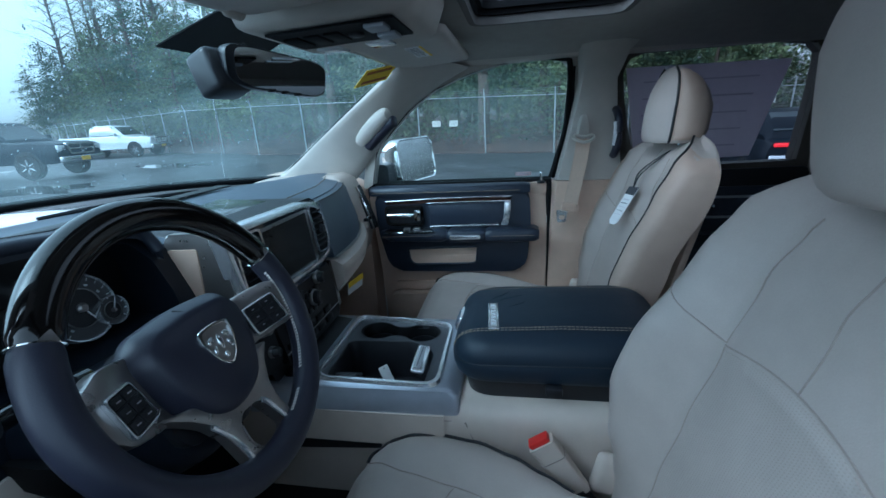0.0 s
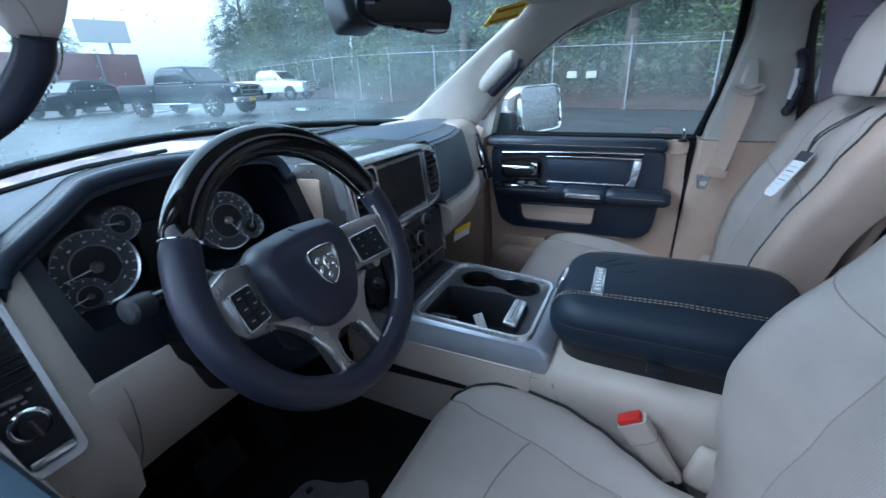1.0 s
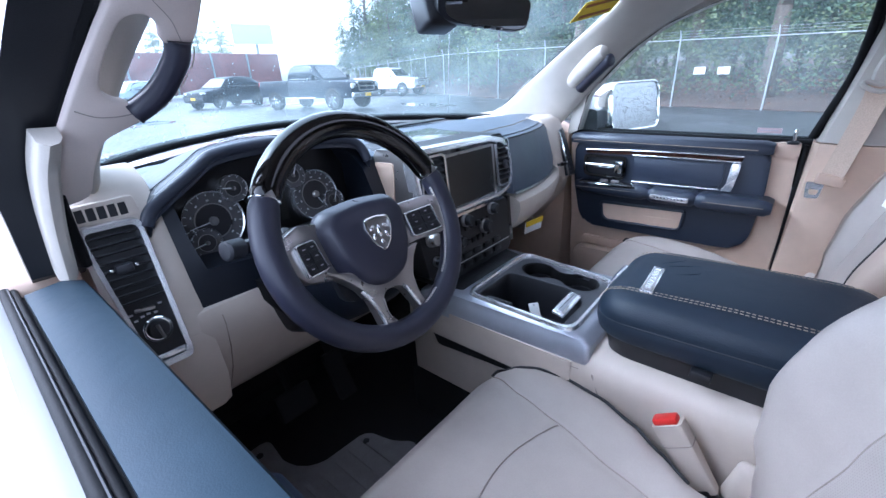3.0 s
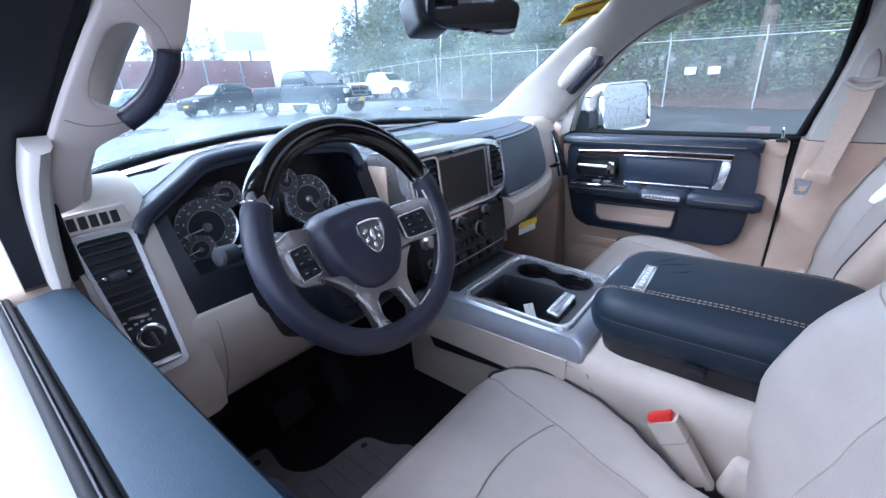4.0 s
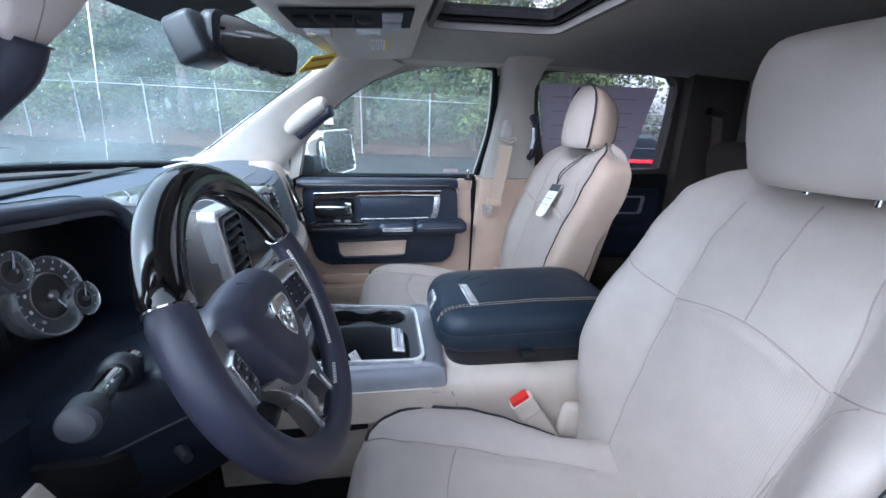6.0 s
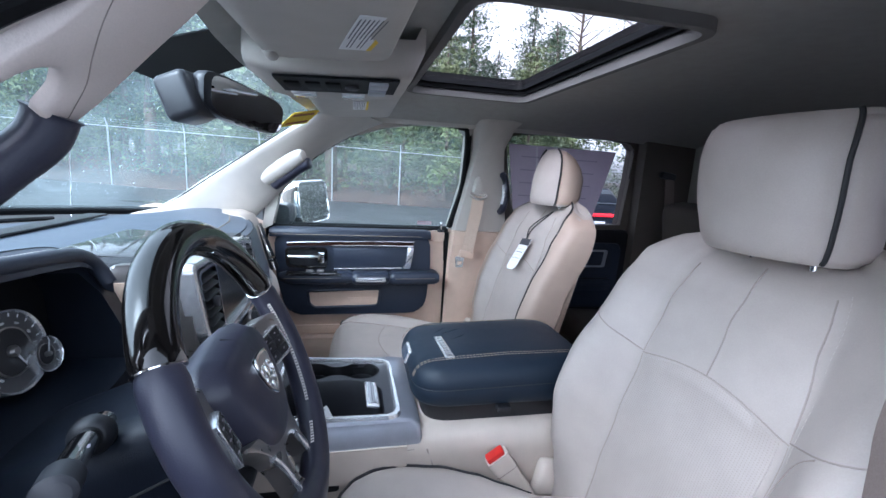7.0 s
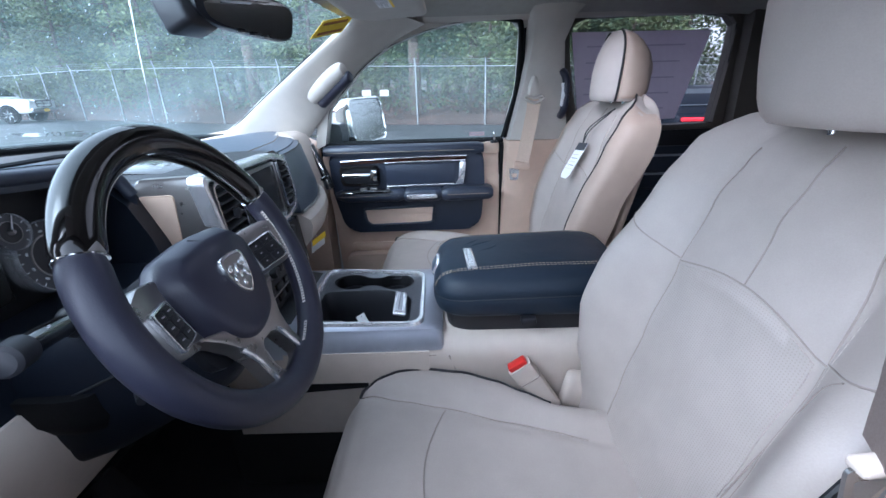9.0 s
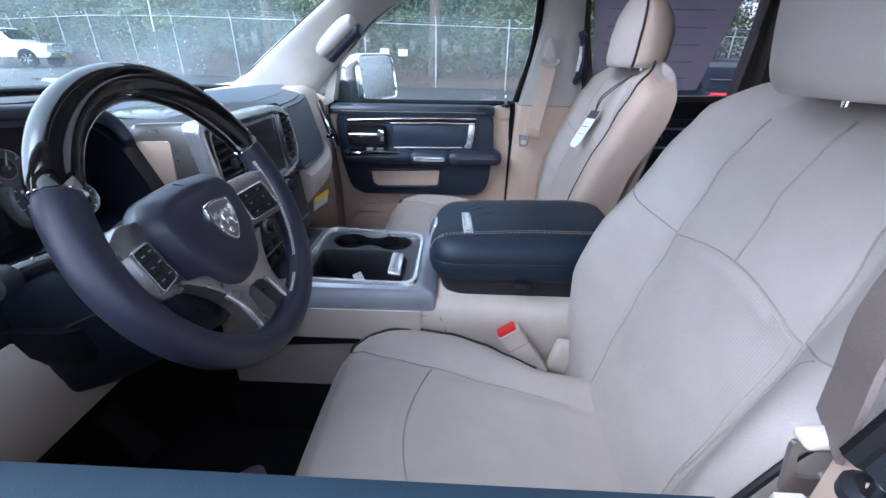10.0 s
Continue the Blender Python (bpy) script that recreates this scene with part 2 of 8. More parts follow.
M_SHIELD = clear_glass("misted_windshield", (0.93, 0.975, 0.975), haze=0.055)
M_TINT = clear_glass("tinted_glass", (0.74, 0.72, 0.74))
M_ASPHALT = material("wet_asphalt", (0.055, 0.058, 0.062), 0.42, grain=0.3, scale=30, bump=0.3, stain=0.4)
M_BARK = material("bark", (0.10, 0.075, 0.06), 0.9, grain=0.4, scale=6, bump=0.8, stain=0.2, stretch=(1, 1, 0.2))
M_NEEDLES = material("evergreen_foliage", (0.060, 0.100, 0.055), 0.7, grain=0.35, scale=3, stain=0.35, vary=0.3)
M_LEAFY = material("bright_foliage", (0.115, 0.145, 0.060), 0.7, grain=0.35, scale=3, stain=0.35, vary=0.3)
M_SHRUB = material("reddish_undergrowth", (0.15, 0.07, 0.045), 0.85, grain=0.4, scale=3, stain=0.4)
M_GALV = material("galvanised_steel", (0.40, 0.42, 0.43), 0.6, metal=0.5, grain=0.1, scale=40, stain=0.1)
M_LITTER = material("leaf_litter", (0.06, 0.036, 0.026), 0.95, grain=0.5, scale=14, bump=0.8, stain=0.5)
M_REDWALL = material("red_painted_wall", (0.30, 0.125, 0.12), 0.8, grain=0.1, scale=2, stain=0.15)
M_SIGNWHITE = material("white_sign", (0.55, 0.54, 0.50), 0.5, grain=0.05, scale=10)
M_PLATE = material("yellow_plate", (0.80, 0.50, 0.03), 0.5, grain=0.05)
M_STICKER = material("printed_sticker_back", (0.74, 0.71, 0.72), 0.8, grain=0.06, scale=60, stain=0.06)


def let_light_through(m, share):
    """Paper: part of the light that falls on its far side shines through."""
    n, l = m.node_tree.nodes, m.node_tree.links
    b = n["Principled BSDF"]
    through_it = n.new("ShaderNodeBsdfTranslucent")
    through_it.inputs["Color"].default_value = (0.55, 0.50, 0.56, 1)
    mix = n.new("ShaderNodeMixShader")
    mix.inputs["Fac"].default_value = share
    l.new(b.outputs["BSDF"], mix.inputs[1])
    l.new(through_it.outputs["BSDF"], mix.inputs[2])
    l.new(mix.outputs["Shader"], n["Material Output"].inputs["Surface"])


let_light_through(M_STICKER, 0.7)
M_LAMP = material("lamp_lens", (0.75, 0.76, 0.78), 0.1, coat=1.0)

for worn, gloss in ((M_SILL, 0.2), (M_LID, 0.35), (M_BLACKLEATHER, 0.5)):
    worn.node_tree.nodes["Principled BSDF"].inputs["Specular IOR Level"].default_value = gloss

# ---- building helpers ----
PLACE = {}


def thing(name, base, label, category, group="", kind=""):
    ob = new(name)
    ob.empty_display_size = 0.05
    ob.location = base
    PLACE[ob.name] = Vector(base)
    return tagged(ob, label, category, group, kind)


def finish(bm, smooth=True, angle=40):
    bmesh.ops.remove_doubles(bm, verts=bm.verts, dist=1e-5)
    bmesh.ops.recalc_face_normals(bm, faces=bm.faces)
    me = bpy.data.meshes.new("mesh")
    if smooth:
        for f in bm.faces:
            f.smooth = True
        lim = radians(angle)
        for e in bm.edges:
            if len(e.link_faces) == 2 and e.calc_face_angle(0) > lim:
                e.smooth = False
    bm.to_mesh(me)
    bm.free()
    return me


def part(name, bm, mat, parent=None, label="", smooth=True, angle=40):
    """Links a bmesh, whose points are in the world, as one mesh under a thing or part."""
    me = finish(bm, smooth, angle)
    me.name = name
    me.materials.append(mat)
    ob = new(name, me)
    if parent is not None:
        at = PLACE[parent.name]
        me.transform(Matrix.Translation(-at))
        ob.parent = parent
        PLACE[ob.name] = at
    else:
        PLACE[ob.name] = Vector((0, 0, 0))
    return tagged(ob, label)


def solid(name, bm, mat, label, category, kind="", group="", smooth=True, angle=40):
    return tagged(part(name, bm, mat, None, label, smooth, angle), label, category, group, kind)


def B():
    return bmesh.new()


def box(bm, c, s, rot=(0, 0, 0), bevel=0.0, seg=2):
    m = Matrix.Translation(c) @ Euler([radians(a) for a in rot]).to_matrix().to_4x4() @ Matrix.Diagonal((*s, 1))
    made = bmesh.ops.create_cube(bm, size=1.0, matrix=m)["verts"]
    if bevel:
        edges = list({e for v in made for e in v.link_edges})
        bmesh.ops.bevel(bm, geom=edges, offset=bevel, segments=seg, affect="EDGES", profile=0.5)
    return bm


def loft(bm, rings, closed=True, cap=True):
    rows = [[bm.verts.new(p) for p in ring] for ring in rings]
    n = len(rows[0])
    for a, b in zip(rows, rows[1:]):
        for i in range(n if closed else n - 1):
            j = (i + 1) % n
            bm.faces.new((a[i], a[j], b[j], b[i]))
    if cap and closed:
        bm.faces.new(rows[0])
        bm.faces.new(rows[-1][::-1])
    return bm


def catmull(pts, n=6, closed=False):
    pts = [Vector(p) for p in pts]
    out = []
    count = len(pts) if closed else len(pts) - 1
    for i in range(count):
        p1, p2 = pts[i], pts[(i + 1) % len(pts)]
        p0 = pts[i - 1] if (i or closed) else p1
        p3 = pts[(i + 2) % len(pts)] if (closed or i + 2 < len(pts)) else p2
        for k in range(n):
            t = k / n
            out.append(0.5 * (2 * p1 + (p2 - p0) * t + (2 * p0 - 5 * p1 + 4 * p2 - p3) * t * t + (3 * p1 - p0 - 3 * p2 + p3) * t ** 3))
    if not closed:
        out.append(pts[-1])
    return out


def tube(bm, pts, r, n=8, closed=False, flat=1.0, up=(0, 0, 1)):
    """A rounded bar along pts; r a number or one for each point; flat squeezes it along up."""
    pts = [Vector(p) for p in pts]
    up = Vector(up)
    rings = []
    for i, p in enumerate(pts):
        a = pts[i - 1] if (i or closed) else p
        b = pts[(i + 1) % len(pts)] if (closed or i + 1 < len(pts)) else p
        d = (b - a).normalized()
        side = d.cross(up)
        side = side.normalized() if side.length > 1e-4 else d.orthogonal().normalized()
        top = side.cross(d)
        rad = r[i] if isinstance(r, (list, tuple)) else r
        rings.append([p + side * (rad * math.cos(2 * math.pi * k / n)) + top * (rad * flat * math.sin(2 * math.pi * k / n)) for k in range(n)])
    if closed:
        rings.append(rings[0])
    return loft(bm, rings, True, not closed)


def prism(bm, outline, axis, lo, hi, bevel=0.0, seg=2):
    """A plate of the given outline: axis x takes (y, z) pairs, y takes (x, z), z takes (x, y)."""
    def at(a, b, h):
        return {"x": (h, a, b), "y": (a, h, b), "z": (a, b, h)}[axis]
    low, high = [bm.verts.new(at(a, b, lo)) for a, b in outline], [bm.verts.new(at(a, b, hi)) for a, b in outline]
    n = len(outline)
    faces = [bm.faces.new(low[::-1]), bm.faces.new(high)]
    for i in range(n):
        faces.append(bm.faces.new((low[i], low[(i + 1) % n], high[(i + 1) % n], high[i])))
    if bevel:
        edges = list(set(faces[0].edges) | set(faces[1].edges))
        bmesh.ops.bevel(bm, geom=edges, offset=bevel, segments=seg, affect="EDGES", profile=0.5)
    return bm


def rounded(outline, r, n=4):
    """The outline with its corners rounded."""
    out = []
    pts = [Vector(p) for p in outline]
    for i, p in enumerate(pts):
        a, b = pts[i - 1] - p, pts[(i + 1) % len(pts)] - p
        k = min(r, a.length * 0.45, b.length * 0.45)
        s, e = p + a.normalized() * k, p + b.normalized() * k
        for j in range(n + 1):
            t = j / n
            out.append(tuple((1 - t) ** 2 * s + 2 * t * (1 - t) * p + t * t * e))
    return out


def prism_at(outline, m, lo, hi):
    """A plate of the given outline in the plane of the pose m."""
    return loft(B(), [[m @ Vector((x, y, h)) for x, y in outline] for h in (lo, hi)])


def ring_plate(bm, outer, inner, axis, lo, hi):
    """A plate with a hole; both outlines have the same number of points."""
    def at(p, h):
        return {"x": (h, p[0], p[1]), "y": (p[0], h, p[1]), "z": (p[0], p[1], h)}[axis]
    loops = [[bm.verts.new(at(p, h)) for p in o] for o, h in ((outer, lo), (outer, hi), (inner, hi), (inner, lo))]
    n = len(outer)
    for k in range(4):
        a, b = loops[k], loops[(k + 1) % 4]
        for i in range(n):
            j = (i + 1) % n
            bm.faces.new((a[i], a[j], b[j], b[i]))
    return bm


def holed(bm, outer, holes, at, lo, hi, ease=0.0):
    """A plate of any outline with holes; at(x, y, h) gives the place. ease rounds the outer edge of the upper face."""
    def walls(a, b):
        for i in range(len(a)):
            j = (i + 1) % len(a)
            bm.faces.new((a[i], a[j], b[j], b[i]))
    def shrunk(pts, by):
        out = []
        for i, p in enumerate(pts):
            d = Vector(pts[(i + 1) % len(pts)]) - Vector(pts[i - 1])
            side = Vector((-d.y, d.x)).normalized() if d.length > 1e-9 else Vector((0, 0))
            out.append(tuple(Vector(p) + side * by))
        return out
    area = sum(a[0] * b[1] - b[0] * a[1] for a, b in zip(outer, outer[1:] + outer[:1]))
    sign = 1 if area > 0 else -1
    edges = {lo: [], hi: []}
    for k, o in enumerate([outer] + list(holes)):
        top = shrunk(o, ease * sign) if ease and k == 0 else o
        low, high = [bm.verts.new(at(x, y, lo)) for x, y in o], [bm.verts.new(at(x, y, hi)) for x, y in top]
        if ease and k == 0:
            mid = [bm.verts.new(at(x, y, hi - ease)) for x, y in o]
            near = [bm.verts.new(at(x, y, hi - ease * 0.3)) for x, y in shrunk(o, ease * 0.3 * sign)]
            walls(low, mid)
            walls(mid, near)
            walls(near, high)
        else:
            walls(low, high)
        for ring, h in ((low, lo), (high, hi)):
            edges[h] += [bm.edges.get((ring[i], ring[(i + 1) % len(ring)])) for i in range(len(ring))]
    for h in (lo, hi):
        bmesh.ops.triangle_fill(bm, use_beauty=True, use_dissolve=False, edges=edges[h])
    return bm


def lathe(bm, profile, m, n=24):
    """Turns (radius, height) pairs round the local z axis of m."""
    rows = [[bm.verts.new(m @ Vector((r * math.cos(2 * math.pi * k / n), r * math.sin(2 * math.pi * k / n), h))) for k in range(n)] for r, h in profile]
    for a, b in zip(rows, rows[1:]):
        for i in range(n):
            bm.faces.new((a[i], a[(i + 1) % n], b[(i + 1) % n], b[i]))
    bm.faces.new(rows[0][::-1])
    bm.faces.new(rows[-1])
    return bm


def sheet(bm, grid, thick, way):
    """A sheet over a grid of points, with thickness along way."""
    way = Vector(way) * thick
    top = [[bm.verts.new(p) for p in row] for row in grid]
    low = [[bm.verts.new(Vector(p) + way) for p in row] for row in grid]
    nu, nv = len(grid), len(grid[0])
    for g, flip in ((top, False), (low, True)):
        for i in range(nu - 1):
            for j in range(nv - 1):
                q = (g[i][j], g[i + 1][j], g[i + 1][j + 1], g[i][j + 1])
                bm.faces.new(q[::-1] if flip else q)
    for i in range(nu - 1):
        for j in (0, nv - 1):
            bm.faces.new((top[i][j], top[i + 1][j], low[i + 1][j], low[i][j]))
    for j in range(nv - 1):
        for i in (0, nu - 1):
            bm.faces.new((top[i][j], top[i][j + 1], low[i][j + 1], low[i][j]))
    return bm


def lerp(a, b, t):
    return a + (b - a) * t


def table(rows, x):
    """A smooth reading between rows of (x, value)."""
    if x <= rows[0][0]:
        return rows[0][1]
    for (x0, v0), (x1, v1) in zip(rows, rows[1:]):
        if x <= x1:
            t = (x - x0) / (x1 - x0)
            return lerp(v0, v1, t * t * (3 - 2 * t) * 0.5 + t * 0.5)
    return rows[-1][1]


CX = 0.027  # the truck's middle


def mirrored(x):
    return 2 * CX - x

# ---- the cab's shell ----
def floor_and_firewall():
    bm = B()
    box(bm, (CX, -0.45, 0.70), (1.62, 2.3, 0.04))
    box(bm, (CX, 0.62, 0.98), (1.62, 0.04, 0.60))
    box(bm, (CX, -0.2, 0.81), (0.30, 0.95, 0.2), bevel=0.03)
    box(bm, (CX, 0.60, 0.80), (1.62, 0.25, 0.05), (-50, 0, 0))
    solid("floor", bm, M_CARPET, "black carpeted cab floor rising to the firewall", "floor", "structure")
    bm = B()
    # unseen back window, added so light reaches the dash from behind
    opening = rounded([(CX - 0.62, 1.44), (CX + 0.62, 1.44), (CX + 0.58, 1.86), (CX - 0.58, 1.86)], 0.05)
    holed(bm, [(CX - 0.83, 0.70), (CX + 0.83, 0.70), (CX + 0.83, 1.90), (CX - 0.83, 1.90)], [opening], lambda x, z, h: Vector((x, h, z)), -1.645, -1.595)
    solid("wall_rear", bm, M_HEAD, "plain rear wall of the truck cab with an added window", "wall", "structure")
    w = thing("window_2", (CX, -1.62, 1.44), "unseen back window added to let light in", "window", kind="structure")
    pane = part("pane", prism(B(), grown(opening, 0.004), "y", -1.624, -1.618), M_PRIVACY, w, "deep tinted back glass")
    pane.visible_shadow = False


def headliner():
    """The cloth ceiling with the sunroof's opening through it; its front hangs down in the middle."""
    xs = [-0.72, -0.66, -0.56, -0.44, CX - 0.36, -0.15, CX, 0.2, CX + 0.36, 0.47, 0.61, 0.71, 0.775]
    ys = [0.12, 0.06, -0.02, -0.10, -0.17, -0.262, -0.32, -0.42, -0.52, -0.62, -0.72, -0.90, -1.1, -1.3, -1.6]

    def height(x, y):
        u = abs(x - CX) / 0.745
        z = 1.925 - 0.062 * u ** 5
        if y > -0.10:
            z -= 0.055 * ((y + 0.10) / 0.22) ** 1.5 * (1 - 0.3 * u * u)
        z -= 0.03 * max(0, (-0.8 - y) / 0.8) ** 2
        return z

    bm = B()
    up = {}
    for i, x in enumerate(xs):
        for j, y in enumerate(ys):
            yy = y - 0.10 * max(0, (abs(x - CX) / 0.745)) ** 2 * (1 if j == 0 else 0.6 if j == 1 else 0.25 if j == 2 else 0)
            z = height(x, y)
            up[i, j] = (bm.verts.new((x, yy, z)), bm.verts.new((x, yy, z + 0.035)))
    hole_i = (xs.index(CX - 0.36), xs.index(CX + 0.36))
    hole_j = (ys.index(-0.262), ys.index(-0.62))
    cells = {(i, j) for i in range(len(xs) - 1) for j in range(len(ys) - 1) if not (hole_i[0] <= i < hole_i[1] and hole_j[0] <= j < hole_j[1])}
    for i, j in cells:
        for k in (0, 1):
            bm.faces.new((up[i, j][k], up[i + 1, j][k], up[i + 1, j + 1][k], up[i, j + 1][k]))
        for (a, b), near in ((((i, j), (i + 1, j)), (i, j - 1)), (((i, j + 1), (i + 1, j + 1)), (i, j + 1)), (((i, j), (i, j + 1)), (i - 1, j)), (((i + 1, j), (i + 1, j + 1)), (i + 1, j))):
            if near not in cells:
                bm.faces.new((up[a][0], up[b][0], up[b][1], up[a][1]))
    solid("ceiling", bm, M_HEAD, "grey-beige cloth headliner with a sunroof opening", "ceiling", "structure", angle=60)
    # sunroof
    s = thing("sunroof", (CX, -0.44, 1.93), "sunroof with a black inner frame and tinted glass, shade slid open", "sunroof")
    outer = rounded([(CX - 0.36, -0.262), (CX + 0.36, -0.262), (CX + 0.36, -0.62), (CX - 0.36, -0.62)], 0.04)
    lip = rounded([(CX - 0.375, -0.247), (CX + 0.375, -0.247), (CX + 0.375, -0.635), (CX - 0.375, -0.635)], 0.05)
    inner = rounded([(CX - 0.340, -0.282), (CX + 0.340, -0.282), (CX + 0.340, -0.600), (CX - 0.340, -0.600)], 0.03)
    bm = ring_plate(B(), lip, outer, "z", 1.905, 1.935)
    part("trim_ring", bm, M_ROOFLIP, s, "cloth-edged ring with shade put into its grey")
    bm = ring_plate(B(), outer, rounded([(CX - 0.352, -0.270), (CX + 0.352, -0.270), (CX + 0.352, -0.612), (CX - 0.352, -0.612)], 0.04), "z", 1.926, 1.945)
    part("well", bm, M_RUBBER, s)
    bm = ring_plate(B(), lip, inner, "z", 1.938, 1.966)
    part("frame", bm, M_RUBBER, s, "black seal frame")
    bm = prism(B(), [(CX + (x - CX) * 0.995, -0.441 + (y + 0.441) * 0.995) for x, y in inner], "z", 1.950, 1.955)
    pane = part("pane", bm, M_ROOFGLASS, s, "tinted glass pane")
    pane.visible_shadow = False
    # roof skin
    bm = B()
    big = rounded([(-0.74, 0.1), (0.79, 0.1), (0.79, -1.62), (-0.74, -1.62)], 0.1)
    hole = rounded([(CX - 0.372, -0.250), (CX + 0.372, -0.250), (CX + 0.372, -0.632), (CX - 0.372, -0.632)], 0.05)
    ring_plate(bm, big, hole, "z", 1.965, 1.973)
    solid("roof", bm, M_WHITEPAINT, "white painted truck roof skin with sunroof opening", "roof", "structure")


# window edge and windshield edge of the front pillar on the passenger's side
PILLAR_W = [(0.79, 0.30, 1.43), (0.79, 0.235, 1.50), (0.79, 0.178, 1.563), (0.79, 0.044, 1.708), (0.785, -0.081, 1.791), (0.775, -0.209, 1.85)]
PILLAR_S = [(0.765, 0.60, 1.475), (0.75, 0.50, 1.535), (0.735, 0.41, 1.60), (0.695, 0.235, 1.715), (0.65, 0.06, 1.825), (0.60, -0.04, 1.885)]


def pillars():
    for name, flip in (("pillar_front_passenger", False), ("pillar_front_driver", True)):
        rings = []
        for w, s in zip(catmull(PILLAR_W, 4), catmull(PILLAR_S, 4)):
            if flip:
                w, s = Vector((mirrored(w.x) + tumble(w.z) + 0.045, w.y + 0.07, w.z)), Vector((mirrored(s.x), s.y, s.z))
            ins = -0.022 if not flip else 0.022
            out = -ins * 1.2
            ring = []
            for t in (0, 0.05, 0.18, 0.4, 0.65, 0.87, 0.97, 1):
                p = w.lerp(s, t)
                h = math.sin(math.pi * t) ** 0.6
                ring.append(p + Vector((ins * h, -0.012 * h, -0.006 * h)))
            for t in (1, 0.6, 0.3, 0):
                p = w.lerp(s, t)
                ring.append(p + Vector((out, 0.012, 0.01)))
            rings.append(ring)
        solid(name, loft(B(), rings), M_PILLAR, "pale moulded trim of the windshield pillar", "pillar trim", "structure", angle=60)
    # centre pillar, passenger's side: lower and upper trim and the black gap of the door
    for flip in (False, True):
        side = "driver" if flip else "passenger"
        fx = mirrored if flip else (lambda x: x)
        rings = []
        for z, y0, y1, x in ((0.75, -0.47, -0.70, 0.79), (1.0, -0.475, -0.70, 0.785), (1.25, -0.485, -0.70, 0.775), (1.44, -0.50, -0.71, 0.765)):
            rings.append([(fx(x + 0.03), y0, z), (fx(x), y0 - 0.015, z), (fx(x - 0.012), y0 - 0.06, z), (fx(x - 0.012), y1 + 0.05, z), (fx(x), y1, z), (fx(x + 0.07), y1, z), (fx(x + 0.07), y0, z)])
        solid("pillar_centre_lower_" + side, loft(B(), rings), M_TAN, "tan lower trim of the centre pillar", "pillar trim", "structure")
        rings = []
        for z, y0, y1, x in ((1.443, -0.505, -0.735, 0.768), (1.55, -0.53, -0.725, 0.768), (1.66, -0.555, -0.71, 0.765), (1.78, -0.578, -0.70, 0.755), (1.86, -0.575, -0.73, 0.735), (1.895, -0.56, -0.76, 0.70)):
            rings.append([(fx(x + 0.03), y0, z), (fx(x), y0 - 0.012, z), (fx(x - 0.014), y0 - 0.05, z), (fx(x - 0.014), y1 + 0.05, z), (fx(x), y1, z), (fx(x + 0.07), y1, z), (fx(x + 0.07), y0, z)])
        solid("pillar_centre_upper_" + side, loft(B(), rings), M_PILLAR, "pale upper trim of the centre pillar", "pillar trim", "structure")
        # rear quarter
        bm = B()
        # pillar colour darkened for the shade at the back of the cab
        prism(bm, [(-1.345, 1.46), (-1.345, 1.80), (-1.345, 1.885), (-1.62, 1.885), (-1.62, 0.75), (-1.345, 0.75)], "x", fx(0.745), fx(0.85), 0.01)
        solid("pillar_rear_" + side, bm, M_REARSHADE, "rear pillar trim with the cab's shade in its colour", "pillar trim", "structure")
        # roof rail above the side windows
        rings = []
        for y in (-0.12, -0.3, -0.5, -0.8, -1.1, -1.4, -1.62):
            rings.append([(fx(0.70), y, 1.893), (fx(0.74), y, 1.878), (fx(0.768), y, 1.862), (fx(0.80), y, 1.855), (fx(0.86), y, 1.87), (fx(0.85), y, 1.95), (fx(0.70), y, 1.98)])
        solid("roof_rail_" + side, loft(B(), rings), M_PILLAR, "pale trim above the side windows", "trim", "structure", angle=60)


def kick_panels():
    for side, x0, x1 in (("passenger", 0.786, 0.90), ("driver", -0.742, -0.87)):
        bm = prism(B(), rounded([(0.232, 0.74), (0.66, 0.74), (0.66, 1.50), (0.33, 1.475), (0.232, 1.43)], 0.02), "x", x0, x1, 0.006)
        solid("kick_panel_" + side, bm, M_TAN, "tan side panel ahead of the front door", "side panel", "structure")


